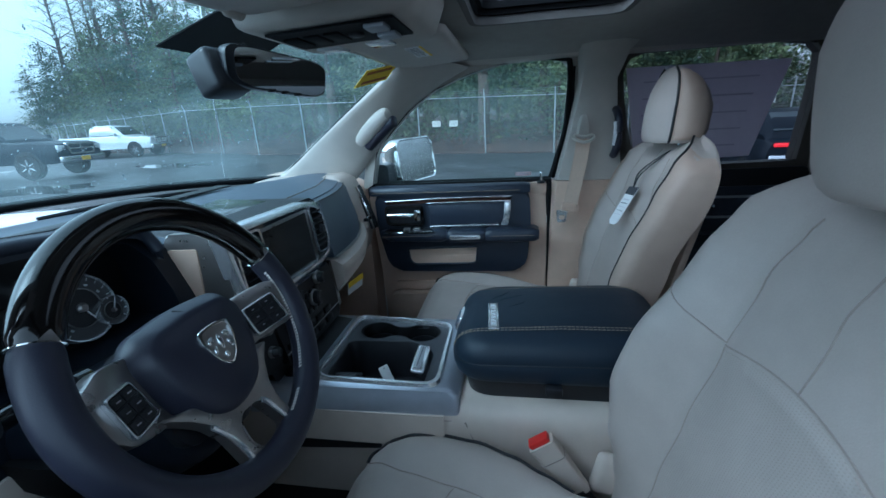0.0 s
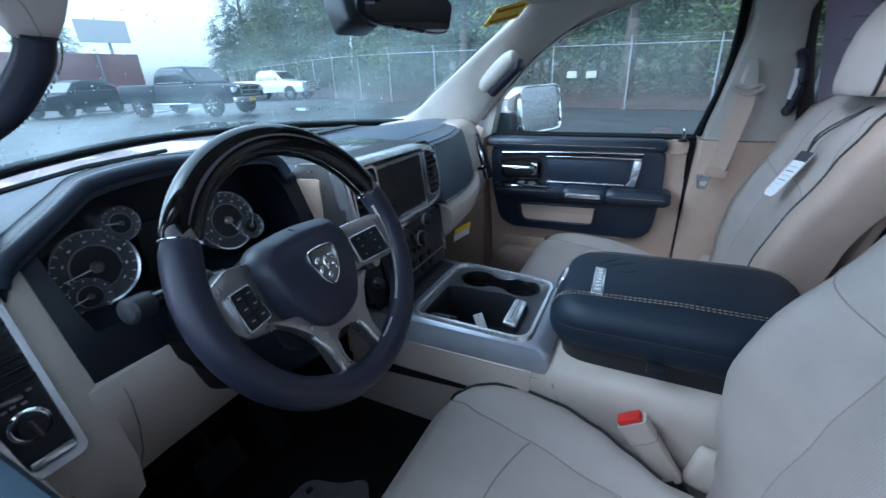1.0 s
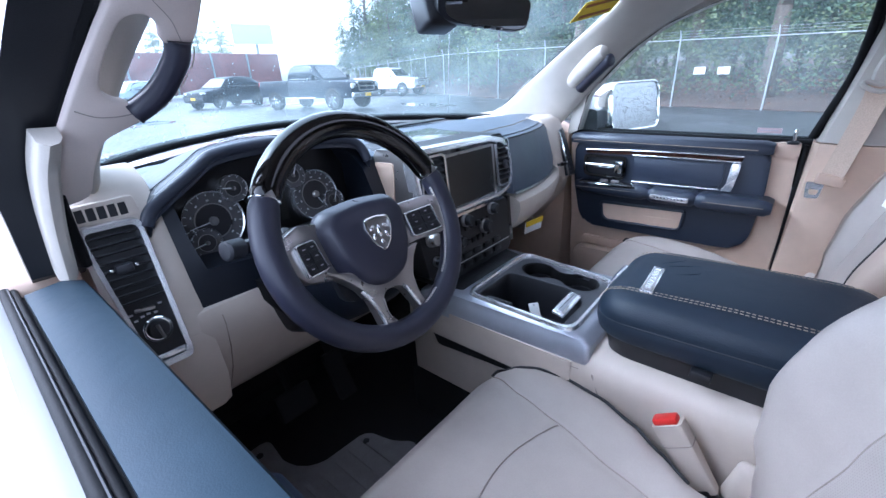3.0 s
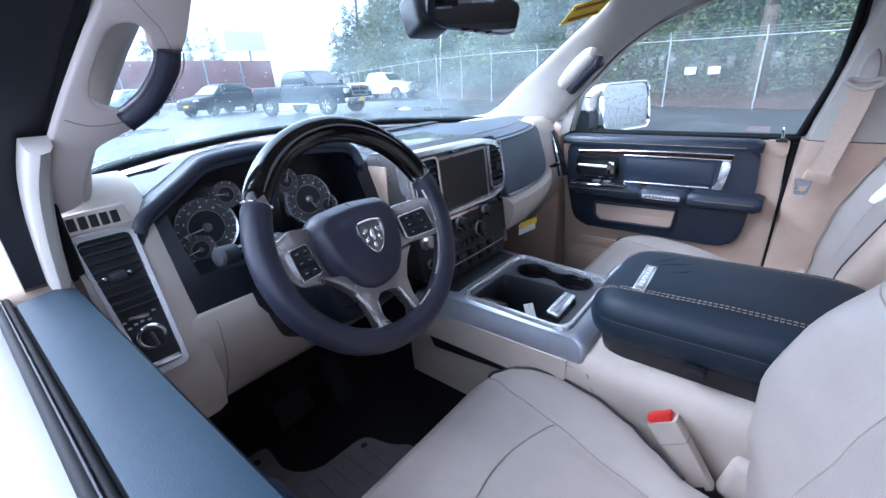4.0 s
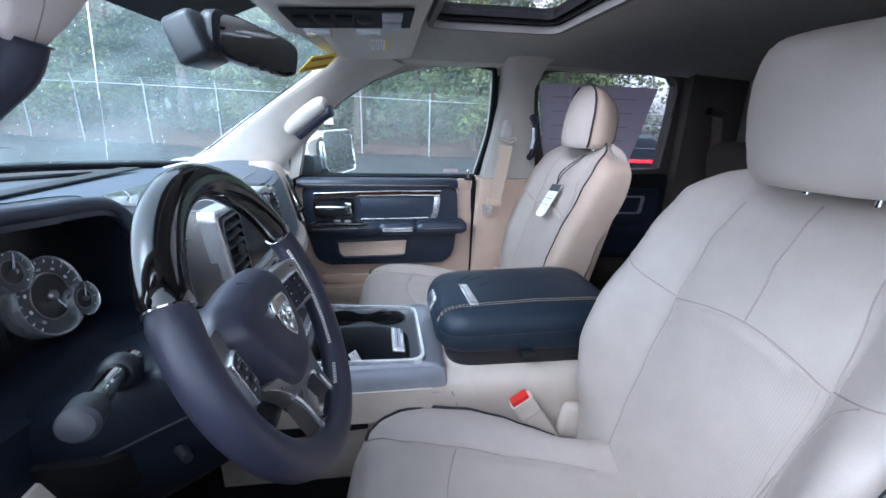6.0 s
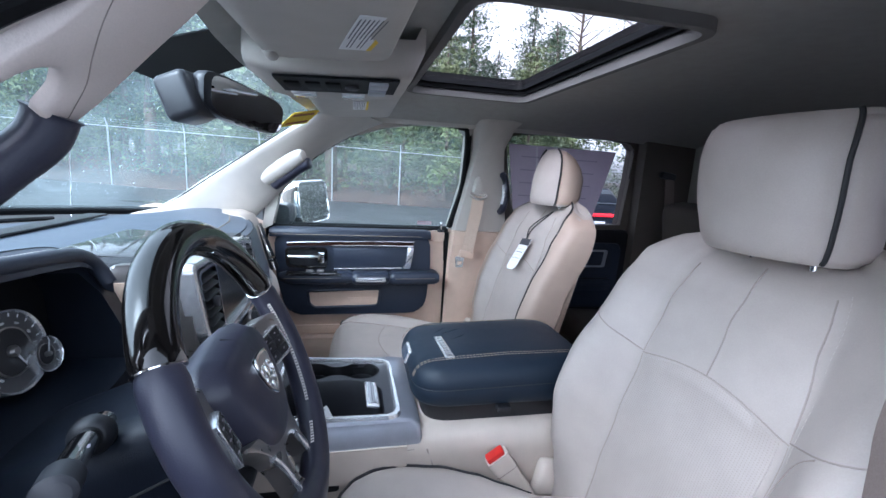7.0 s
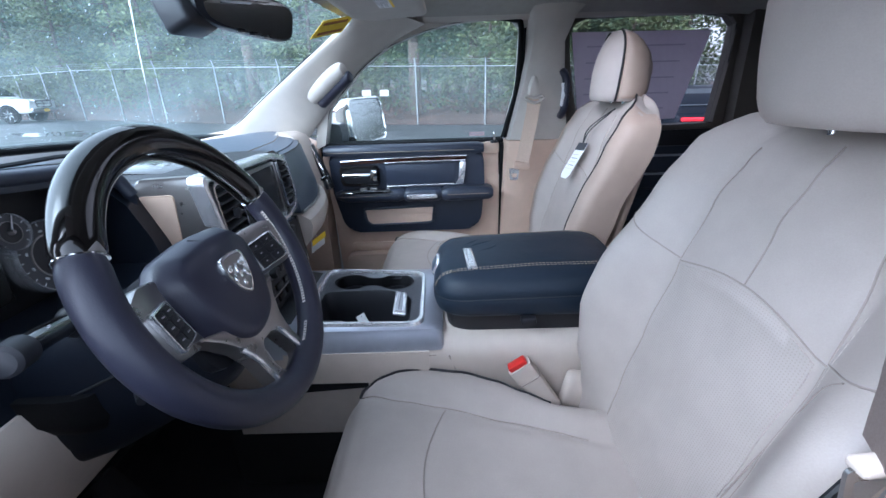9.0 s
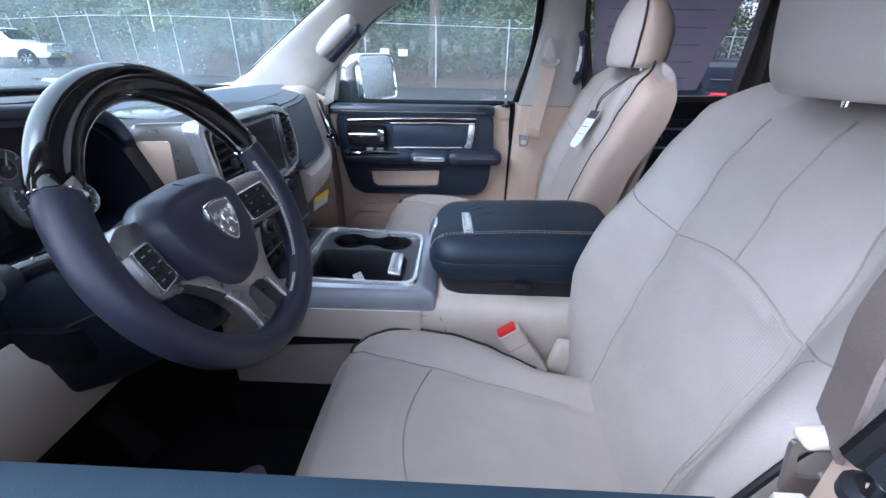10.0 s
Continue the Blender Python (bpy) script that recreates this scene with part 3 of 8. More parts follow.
def windshield():
    w = thing("window_1", (CX, 0.7, 1.5), "misted windshield with drops of rain and a dark lower edge", "windshield", kind="structure")
    grid = []
    base = [(-0.735, 0.60, 1.47), (-0.55, 0.80, 1.485), (-0.3, 0.96, 1.495), (CX, 1.05, 1.50), (0.36, 0.96, 1.495), (0.60, 0.80, 1.485), (0.785, 0.60, 1.47)]
    top = [(-0.605, -0.06, 1.90), (-0.42, 0.05, 1.93), (-0.2, 0.10, 1.945), (CX, 0.12, 1.95), (0.26, 0.10, 1.945), (0.47, 0.05, 1.93), (0.66, -0.06, 1.90)]
    b, t = catmull(base, 4), catmull(top, 4)
    for p, q in zip(b, t):
        row = []
        for k in range(9):
            s = k / 8
            m = p.lerp(q, s)
            row.append(m + Vector((0, 0.05, 0.035)) * math.sin(math.pi * s) * (1 - abs((m.x - CX) / 0.76) ** 2))
        grid.append(row)
    pane = part("pane", sheet(B(), grid, 0.005, (0, 0.6, 0.8)), M_SHIELD, w, "misted laminated glass")
    pane.visible_shadow = False
    tube_pts = [p + Vector((0, -0.012, 0.012)) for p in b]
    part("lower_seal", tube(B(), tube_pts, 0.014, 8), M_RUBBER, w, "black ceramic edge and seal")
    for k, name in ((0, "side_seal"), (-1, "side_seal")):
        part(name, tube(B(), [g + Vector((0, -0.004, 0.006)) for g in grid[k]], 0.008, 6), M_RUBBER, w)
    # black dotted band behind the mirror
    bm = B()
    rows = []
    for p, q in list(zip(b, t))[12:17]:
        rows.append([p.lerp(q, s) + Vector((0, 0.05, 0.035)) * math.sin(math.pi * s) * (1 - abs((p.x - CX) / 0.76) ** 2) + Vector((0, -0.006, -0.008)) for s in (0.76, 0.84, 0.92, 1.0)])
    part("sensor_patch", sheet(bm, rows, 0.003, (0, -0.6, -0.8)), M_RUBBER, w, "black printed patch behind the mirror")
    # drops
    rng = random.Random(4)
    bm = B()
    for _ in range(620):
        i, j = rng.uniform(2, len(grid) - 3), rng.uniform(0.1, 7.6) if rng.random() < 0.6 else rng.uniform(0.0, 1.6)
        a, c = int(i), int(j)
        p = Vector(grid[a][c]).lerp(Vector(grid[a + 1][c]), i - a).lerp(Vector(grid[a][min(c + 1, 8)]), j - c)
        r = rng.uniform(0.0008, 0.0022)
        m = Matrix.Translation(p + Vector((0, 0.0035, 0.005))) @ Euler((radians(-55), 0, 0)).to_matrix().to_4x4() @ Matrix.Diagonal((r, r * rng.uniform(1, 1.6), r * 0.5, 1))
        bmesh.ops.create_icosphere(bm, subdivisions=1, radius=1.0, matrix=m)
    part("rain_drops", bm, M_DROP, w, "scattered drops of rain")


M_DROP = material("water_drop", (0.75, 0.82, 0.84), 0.05, coat=1.0, spec=0.8)

# window outline of the front doors: (y, z)
WIN = [(0.205, 1.44), (0.178, 1.563), (0.115, 1.635), (0.044, 1.708), (-0.02, 1.755), (-0.081, 1.791), (-0.209, 1.835), (-0.33, 1.858), (-0.46, 1.866), (-0.525, 1.858), (-0.552, 1.83), (-0.545, 1.64), (-0.515, 1.52), (-0.495, 1.45)]
WIN_REAR = [(-0.80, 1.47), (-0.765, 1.56), (-0.735, 1.70), (-0.725, 1.80), (-0.745, 1.84), (-0.80, 1.858), (-1.0, 1.862), (-1.22, 1.862), (-1.30, 1.85), (-1.328, 1.82), (-1.325, 1.70), (-1.305, 1.48)]


WIN_DRIVER = [(0.225, 1.44), (0.212, 1.563), (0.150, 1.635), (0.082, 1.708), (0.022, 1.755), (-0.045, 1.795), (-0.190, 1.842), (-0.33, 1.862)] + WIN[8:]


def grown(outline, by):
    c = Vector((sum(p[0] for p in outline) / len(outline), sum(p[1] for p in outline) / len(outline)))
    out = []
    for p in outline:
        d = Vector(p) - c
        out.append(tuple(Vector(p) + d.normalized() * by))
    return out


def tumble(z):
    """How far the driver's window frame leans in towards the roof."""
    return 0.33 * max(0, z - 1.57)


def door_frame_parts(d, outline, fx, glass, label):
    """Black window channel, painted frame outside and the pane."""
    lean = (lambda z: tumble(z) + 0.045) if glass is None else (lambda z: 0.0)
    pts = [Vector((fx(0.805 - lean(z)), y, z)) for y, z in outline]
    closed = outline is WIN_REAR
    slim = glass is not None
    part("window_channel", tube(B(), catmull(pts, 3, closed), 0.0045 if slim else 0.007, 8, closed, up=(1, 0, 0)), M_RUBBER, d, "black rubber window channel")
    if slim and not closed:
        edge = [p + Vector((-0.004, 0, 0)) for p in pts[8:]]
        part("rear_channel", tube(B(), catmull(edge, 4), [0.005] + [0.0105] * (4 * (len(edge) - 1)), 10, up=(1, 0, 0)), M_RUBBER, d, "thick black channel at the rear edge")
        part("channel_lip", tube(B(), catmull([p + Vector((-0.004, -0.014, 0)) for p in edge[2:]], 4), 0.004, 8), M_RUBBER, d)
    if closed:
        bm = ring_plate(B(), grown(outline, 0.045), grown(outline, -0.002), "x", fx(0.80), fx(0.86))
    else:
        wide = [(p[0], max(p[1], 1.42)) for p in grown(outline, 0.045)]
        bm = loft(B(), [[(fx(0.80 - lean(a[1])), *a), (fx(0.86 - lean(a[1])), *a), (fx(0.86 - lean(b[1])), *b), (fx(0.80 - lean(b[1])), *b)] for a, b in zip(wide, grown(outline, -0.002))])
    # the rear frame carries the rear cab's shade in its colour
    part("window_frame", bm, (M_REARSHADE if closed else M_PILLAR) if slim else M_BLACK, d, "moulded window frame" if slim else "black window frame")
    if glass is not None:
        bm = prism(B(), grown(outline, 0.006), "x", fx(0.822), fx(0.827))
        p = part("pane", bm, glass, d, label)
        p.visible_shadow = False


def front_door(flip):
    fx = (lambda x: 0.025 - x) if flip else (lambda x: x)
    who = "driver_door" if flip else "passenger_door"
    text = "closed front door, window wound down, dark blue padded sill" if flip else "closed front door with dark blue padded panel and tan edges"
    d = thing(who, (fx(0.83), -0.12, 0.75), text, "car door")
    door_frame_parts(d, WIN_DRIVER if flip else WIN, fx, None if flip else M_MISTY, "clear side glass with drops of rain")
    # tan carrier
    out = rounded([(0.225, 1.415), (-0.475, 1.432), (-0.485, 1.2), (-0.47, 0.78), (0.19, 0.78), (0.20, 1.1)], 0.03)
    if flip:
        out = [(y, min(z, 1.395)) for y, z in out]
    part("trim_panel", prism(B(), out, "x", fx(0.80), fx(0.85), 0.008), M_TAN, d, "tan moulded door panel")
    # padded sill
    rings = []
    tail = -0.445 if flip else -0.418
    for y in (0.212, 0.19, 0.0, -0.2, tail + 0.02, tail):
        e = 0.0 if tail + 0.01 < y < 0.2 else 0.006
        rings.append([(fx(0.828 if flip else 0.815), y, 1.435 - e), (fx(0.79), y, (1.440 if flip else 1.437) - e), (fx(0.772 + e), y, (1.434 if flip else 1.430) - e), (fx(0.765 + e), y, 1.416), (fx(0.768 + e), y, 1.400), (fx(0.828 if flip else 0.815), y, 1.392)])
    part("sill_pad", loft(B(), rings), M_SILL if flip else M_NAVY, d, "dark blue leather sill pad")
    # navy insert
    ins = rounded([(0.195, 1.405), (-0.416, 1.405), (-0.422, 1.28), (-0.410, 1.135), (-0.386, 1.090), (-0.340, 1.082), (0.125, 1.080), (0.160, 1.12), (0.19, 1.25)], 0.03)
    part("insert", prism(B(), ins, "x", fx(0.778), fx(0.812), 0.012, 3), M_NAVY, d, "dark blue leather insert")
    # lock pin
    m = Matrix.Translation((fx(0.772), -0.500 if flip else -0.457, 1.434))
    part("lock_pin", lathe(B(), [(0.0045, 0), (0.0045, 0.03), (0.0055, 0.036), (0.003, 0.042)], m, 12), M_CHROME, d, "chrome lock pin")
    part("lock_grommet", lathe(B(), [(0.0145, 0), (0.0145, 0.006), (0.010, 0.009), (0.006, 0.004)], m, 16), M_BLACK, d)
    part("end_cap", prism(B(), rounded([(tail - 0.003, 1.39), (tail - 0.003, 1.434), (-0.478, 1.434), (-0.478, 1.39)], 0.008), "x", fx(0.768 if flip else 0.790), fx(0.815), 0.006), M_PILLAR if flip else M_TAN, d, "cap at the rear of the sill")
    part("door_gap_seal", tube(B(), [(fx(0.797), -0.490, z) for z in (0.8, 1.1, 1.43)], 0.0075, 8), M_RUBBER, d, "black seal in the door gap")
    if flip:
        rings = []
        for y, z, xi, xo in ((0.204, 1.438, -0.746, -0.768), (0.190, 1.50, -0.741, -0.764), (0.160, 1.565, -0.733, -0.757), (0.124, 1.610, -0.724, -0.747)):
            rings.append([(xi, y + 0.02, z + 0.012), (xi - 0.001, y + 0.002, z + 0.002), (xi - 0.006, y - 0.006, z - 0.003), (xo + 0.008, y - 0.009, z - 0.005), (xo + 0.002, y - 0.004, z - 0.002), (xo, y + 0.004, z), (xo, y + 0.03, z + 0.012)])
        part("corner_trim", loft(B(), [[Vector(p) for p in q] for q in zip(*[catmull(line, 4) for line in zip(*rings)])]), M_PILLAR, d, "pale trim at the front corner of the window")
    # bezel strips and trim
    upper, lower = [(0.148, 1.3775), (0.0, 1.3835), (-0.18, 1.388), (-0.350, 1.3885)], [(0.148, 1.3650), (0.0, 1.3680), (-0.18, 1.3710), (-0.346, 1.3705)]
    part("wood_strip", prism(B(), upper + lower[::-1], "x", fx(0.7715), fx(0.7795), 0.0015), M_DOORWOOD, d, "narrow dark wood strip")
    for line, start in ((upper, 0), (lower, 1)) if not flip else ():
        part("trim_line", tube(B(), [(fx(0.770), y if k else (y if not start else -0.022), z) for k, (y, z) in enumerate(line[start:])], 0.0023, 6), M_BRIGHTTRIM, d, "thin bright line")
    bright = M_NAVY if flip else M_BRIGHTTRIM
    part("bezel", prism(B(), rounded([(-0.322, 1.3665), (-0.348, 1.3665), (-0.345, 1.330), (-0.335, 1.276), (-0.304, 1.278), (-0.318, 1.300)], 0.006), "x", fx(0.772 if flip else 0.765), fx(0.779), 0.003), bright, d, "end of the bezel")
    part("bezel_lower", tube(B(), [(fx(0.768), -0.030, 1.2745), (fx(0.768), -0.16, 1.2765), (fx(0.768), -0.300, 1.2790)], 0.0038, 8), bright, d)
    part("soft_insert", prism(B(), rounded([(-0.026, 1.361), (-0.306, 1.362), (-0.304, 1.300), (-0.296, 1.284), (-0.030, 1.281)], 0.008), "x", fx(0.772), fx(0.7785), 0.003), M_NAVY, d)
    bm = ring_plate(B(), rounded([(0.155, 1.36), (-0.005, 1.36), (-0.005, 1.275), (0.15, 1.28)], 0.02), rounded([(0.145, 1.352), (0.005, 1.352), (0.005, 1.285), (0.14, 1.29)], 0.016), "x", fx(0.766), fx(0.779))
    part("handle_bezel", bm, M_GLOSS, d)
    part("handle_cup", prism(B(), rounded([(0.145, 1.352), (0.005, 1.352), (0.005, 1.285), (0.14, 1.29)], 0.016), "x", fx(0.776), fx(0.779)), M_BLACK, d)
    bm = tube(B(), [(fx(0.755), 0.14, 1.325), (fx(0.750), 0.09, 1.326), (fx(0.752), 0.03, 1.326)], [0.007, 0.009, 0.008], 10, flat=0.9)
    box(bm, (fx(0.757), 0.018, 1.322), (0.014, 0.026, 0.045), bevel=0.004)
    part("door_handle", bm, M_CHROME, d, "chrome inner door handle")
    # armrest: three padded rolls end to end
    for y0, y1, r0, r1, tuck in ((0.176, -0.100, 0.022, 0.027, 0.735), (-0.102, -0.248, 0.025, 0.025, 0.722), (-0.250, -0.450, 0.027, 0.025, 0.718)):
        rings = []
        for k in range(13):
            t = k / 12
            y = lerp(y0, y1, t)
            end = min(t, 1 - t) * abs(y1 - y0)
            soft = math.sqrt(max(0.0, 1 - (1 - min(end / 0.012, 1)) ** 2)) * 0.35 + 0.65
            r = lerp(r0, r1, t) * soft
            zc = 1.243 + 0.006 * (0.17 - y) / 0.6
            out = tuck + (0.025 if y > 0.15 else 0.0)
            rings.append([(fx(0.795), y, zc + r * 0.85), (fx(out + 0.010), y, zc + r * 0.95)] + [(fx(out + 0.006 - r * 0.85 * math.sin(a)), y, zc + r * math.cos(a)) for a in [math.pi * (i + 0.5) / 8 for i in range(8)]] + [(fx(out + 0.010), y, zc - r * 0.95), (fx(0.795), y, zc - r * 0.85)])
        part("armrest", loft(B(), rings), M_NAVY, d, "dark padded armrest", angle=50)
        if y1 < -0.3 or y0 > 0.1:
            part("armrest_stitching", tube(B(), [(fx(tuck - lerp(r0, r1, 0.5) * 0.86 + 0.006), lerp(y0 - 0.02, y1 + 0.02, k / 4), 1.246 + 0.006 * (0.17 - lerp(y0, y1, k / 4)) / 0.6) for k in range(5)], 0.0010, 5), M_THREAD, d)
    if not flip:
        part("armrest_badge", prism(B(), rounded([(-0.114, 1.2545), (-0.232, 1.2555), (-0.232, 1.2400), (-0.114, 1.2390)], 0.004), "x", fx(0.696), fx(0.712), 0.002), M_BRIGHTTRIM, d, "bright plate in the armrest")
        for k in range(9):
            part("badge_mark", prism(B(), [(-0.127 - k * 0.0105, 1.2500), (-0.133 - k * 0.0105, 1.2500), (-0.133 - k * 0.0105, 1.2445), (-0.127 - k * 0.0105, 1.2445)], "x", fx(0.6950), fx(0.6962)), M_INK, d)
        bm = B()
        box(bm, (fx(0.742), 0.05, 1.265), (0.05, 0.19, 0.012), bevel=0.004)
        part("switch_plate", bm, M_GLOSS, d, "gloss black switch plate")
        for y in (0.02, 0.06):
            bm = B()
            box(bm, (fx(0.740), y, 1.273), (0.018, 0.026, 0.010), bevel=0.003)
            part("window_switch", bm, M_SATIN, d)
        part("switch_trim", tube(B(), [(fx(0.716), 0.148, 1.262), (fx(0.712), 0.06, 1.2655), (fx(0.712), -0.06, 1.266)], 0.0025, 6), M_CHROME, d)
    # pull pocket: an open box behind the insert's cut-out
    rim = rounded([(0.072, 1.182), (-0.216, 1.190), (-0.210, 1.128), (-0.195, 1.118), (0.046, 1.112), (0.066, 1.13)], 0.012)
    part("pocket_back", prism(B(), rim, "x", fx(0.7735), fx(0.7785), 0.001), M_TAN, d, "tan lining of the pull pocket")
    part("pocket_lip", tube(B(), [(fx(0.773), y, z) for y, z in rim], 0.0055, 8, True), M_NAVY, d)
    part("pocket_shelf", prism(B(), [(-0.085, 1.152), (-0.206, 1.156), (-0.204, 1.124), (-0.100, 1.120)], "x", fx(0.770), fx(0.7745), 0.002), M_TAN, d)
    # lower pockets
    part("map_pocket", prism(B(), rounded([(0.16, 0.99), (-0.42, 0.99), (-0.42, 0.86), (0.16, 0.86)], 0.03), "x", fx(0.75), fx(0.80), 0.01), M_TAN, d, "tan lower map pocket")
    part("pocket_shadow_slot", prism(B(), rounded([(0.14, 1.03), (-0.40, 1.03), (-0.40, 0.995), (0.14, 0.995)], 0.012), "x", fx(0.788), fx(0.801), 0.004), M_TAN, d)
    # stitching on sill pad
    part("sill_stitching", tube(B(), [(fx(0.7655), 0.2, 1.411), (fx(0.7645), 0.0, 1.411), (fx(0.7655), -0.38, 1.411)], 0.0012, 5), M_THREAD, d)
    # outer skin and weather strips
    skin_in = -0.049 if flip else 0.0
    skin = rounded([(0.27, 1.405), (-0.53, 1.415), (-0.53, 0.65), (0.27, 0.65)], 0.02)
    part("outer_skin", prism(B(), skin, "x", fx(0.905 + skin_in), fx(0.945 + skin_in), 0.012, 3), M_WHITEPAINT, d, "wet white painted outer skin")
    rings = []
    for y in (0.27, 0.1, -0.2, -0.53):
        rings.append([(fx(a + skin_in), y, h) for a, h in ((0.945, 1.40), (0.94, 1.425), (0.91, 1.434), (0.897, 1.424), (0.897, 1.38), (0.94, 1.38))])
    part("skin_shoulder", loft(B(), rings), M_WHITEPAINT, d)
    if flip:
        rng = random.Random(21)
        bm = B()
        for _ in range(320):
            r = rng.uniform(0.0006, 0.0019)
            spot = Matrix.Translation((fx(rng.uniform(0.852, 0.888)), rng.uniform(-0.50, 0.24), 1.4255)) @ Matrix.Diagonal((r, r * rng.uniform(1, 1.5), r * 0.6, 1))
            bmesh.ops.create_icosphere(bm, subdivisions=1, radius=1.0, matrix=spot)
        part("rain_drops", bm, M_WETMIRROR, d, "drops of rain on the outer skin")
        part("strip_lip", tube(B(), [(fx(0.8388), 0.24, 1.4335), (fx(0.8388), -0.1, 1.4335), (fx(0.8388), -0.50, 1.4335)], 0.0012, 6), M_CAPGREY, d)
    for x, z, r in (((0.8425, 1.430, 0.0055), (0.8345, 1.4275, 0.0042)) if flip else ((0.872, 1.434, 0.011), (0.852, 1.428, 0.009), (0.832, 1.432, 0.010))):
        part("weatherstrip", tube(B(), [(fx(x), 0.24, z), (fx(x), -0.1, z), (fx(x), -0.50, z)], r, 14), M_RUBBER, d, "black rubber weatherstrip")
    part("glass_slot", prism(B(), [(0.24, 1.42), (-0.50, 1.425), (-0.50, 1.30), (0.24, 1.30)], "x", fx(0.822), fx(0.897 + skin_in)), M_RUBBER, d)
    return d


def rear_door(flip):
    fx = mirrored if flip else (lambda x: x)
    d = thing("rear_door", (fx(0.83), -1.05, 0.75), "closed rear door with dark panel and tinted window", "car door", "rear doors")
    door_frame_parts(d, WIN_REAR, fx, M_TINT, "dark tinted side glass")
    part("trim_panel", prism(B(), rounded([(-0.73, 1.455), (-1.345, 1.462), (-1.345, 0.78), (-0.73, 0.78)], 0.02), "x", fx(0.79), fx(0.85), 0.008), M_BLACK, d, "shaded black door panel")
    part("insert", prism(B(), rounded([(-0.76, 1.40), (-1.31, 1.40), (-1.30, 1.1), (-0.76, 1.1)], 0.03), "x", fx(0.775), fx(0.80), 0.01), M_NAVY, d)
    bm = ring_plate(B(), rounded([(-1.02, 1.37), (-1.24, 1.37), (-1.23, 1.29), (-1.02, 1.29)], 0.012), rounded([(-1.03, 1.362), (-1.225, 1.362), (-1.216, 1.298), (-1.03, 1.298)], 0.01), "x", fx(0.768), fx(0.78))
    part("bezel", bm, M_SILVER, d, "satin bezel")
    part("door_handle", tube(B(), [(fx(0.76), -0.95, 1.335), (fx(0.755), -1.0, 1.335), (fx(0.76), -1.05, 1.335)], 0.008, 8), M_CHROME, d, "chrome inner handle")
    rings = []
    for y in (-0.78, -0.80, -1.2, -1.25):
        e = 0 if -1.22 < y < -0.79 else 0.015
        rings.append([(fx(0.79), y, 1.24), (fx(0.73 + e), y, 1.24), (fx(0.715 + e), y, 1.22), (fx(0.73 + e), y, 1.19), (fx(0.79), y, 1.19)])
    part("armrest", loft(B(), rings), M_NAVY, d)
    part("outer_skin", prism(B(), rounded([(-0.56, 1.415), (-1.45, 1.42), (-1.45, 0.65), (-0.56, 0.65)], 0.02), "x", fx(0.88), fx(0.945), 0.012), M_WHITEPAINT, d, "white painted outer skin")
    return d


floor_and_firewall()
headliner()
pillars()
kick_panels()
windshield()
passenger_door = front_door(False)
driver_door = front_door(True)
rear_door(False)
rear_door(True)


def price_sheet():
    """The printed sheet on the inside of the rear side glass, seen from its back."""
    s = thing("window_sticker", (0.815, -1.0, 1.6), "large printed price sheet stuck on the rear side glass", "window sticker")
    part("sheet", prism(B(), [(-0.740, 1.812), (-1.250, 1.807), (-1.165, 1.50), (-0.790, 1.49)], "x", 0.8195, 0.8205), M_STICKER, s)
    for k in range(5):
        z = 1.765 - k * 0.055
        part("print_line", prism(B(), [(-0.80, z), (-1.16 + k * 0.012, z - 0.002), (-1.16 + k * 0.012, z - 0.007), (-0.80, z - 0.005)], "x", 0.8165, 0.818), M_FAINT, s)
    part("margin", prism(B(), [(-0.865, 1.808), (-0.872, 1.808), (-0.895, 1.495), (-0.888, 1.495)], "x", 0.8165, 0.818), M_PAPER, s)


def glass_label():
    s = thing("glass_label", (0.815, -0.39, 1.457), "small pale pink label inside the passenger window's lower corner", "label")
    part("paper", prism(B(), [(-0.363, 1.472), (-0.423, 1.472), (-0.423, 1.457), (-0.363, 1.457)], "x", 0.8125, 0.8145), M_PINKLABEL, s)
    part("print_line", prism(B(), [(-0.369, 1.4665), (-0.415, 1.4665), (-0.415, 1.4635), (-0.369, 1.4635)], "x", 0.8112, 0.8122), M_FAINT, s)


price_sheet()
glass_label()

# ---- dashboard ----
def face_y(z):
    """The lean of the dashboard's driver-side face."""
    return 0.178 + 0.40 * (z - 1.285)


def right_back(x):
    """How far the passenger's side of the dashboard curves forward."""
    t = min(max((x - 0.25) / 0.5, 0), 1)
    return 0.15 * t * t


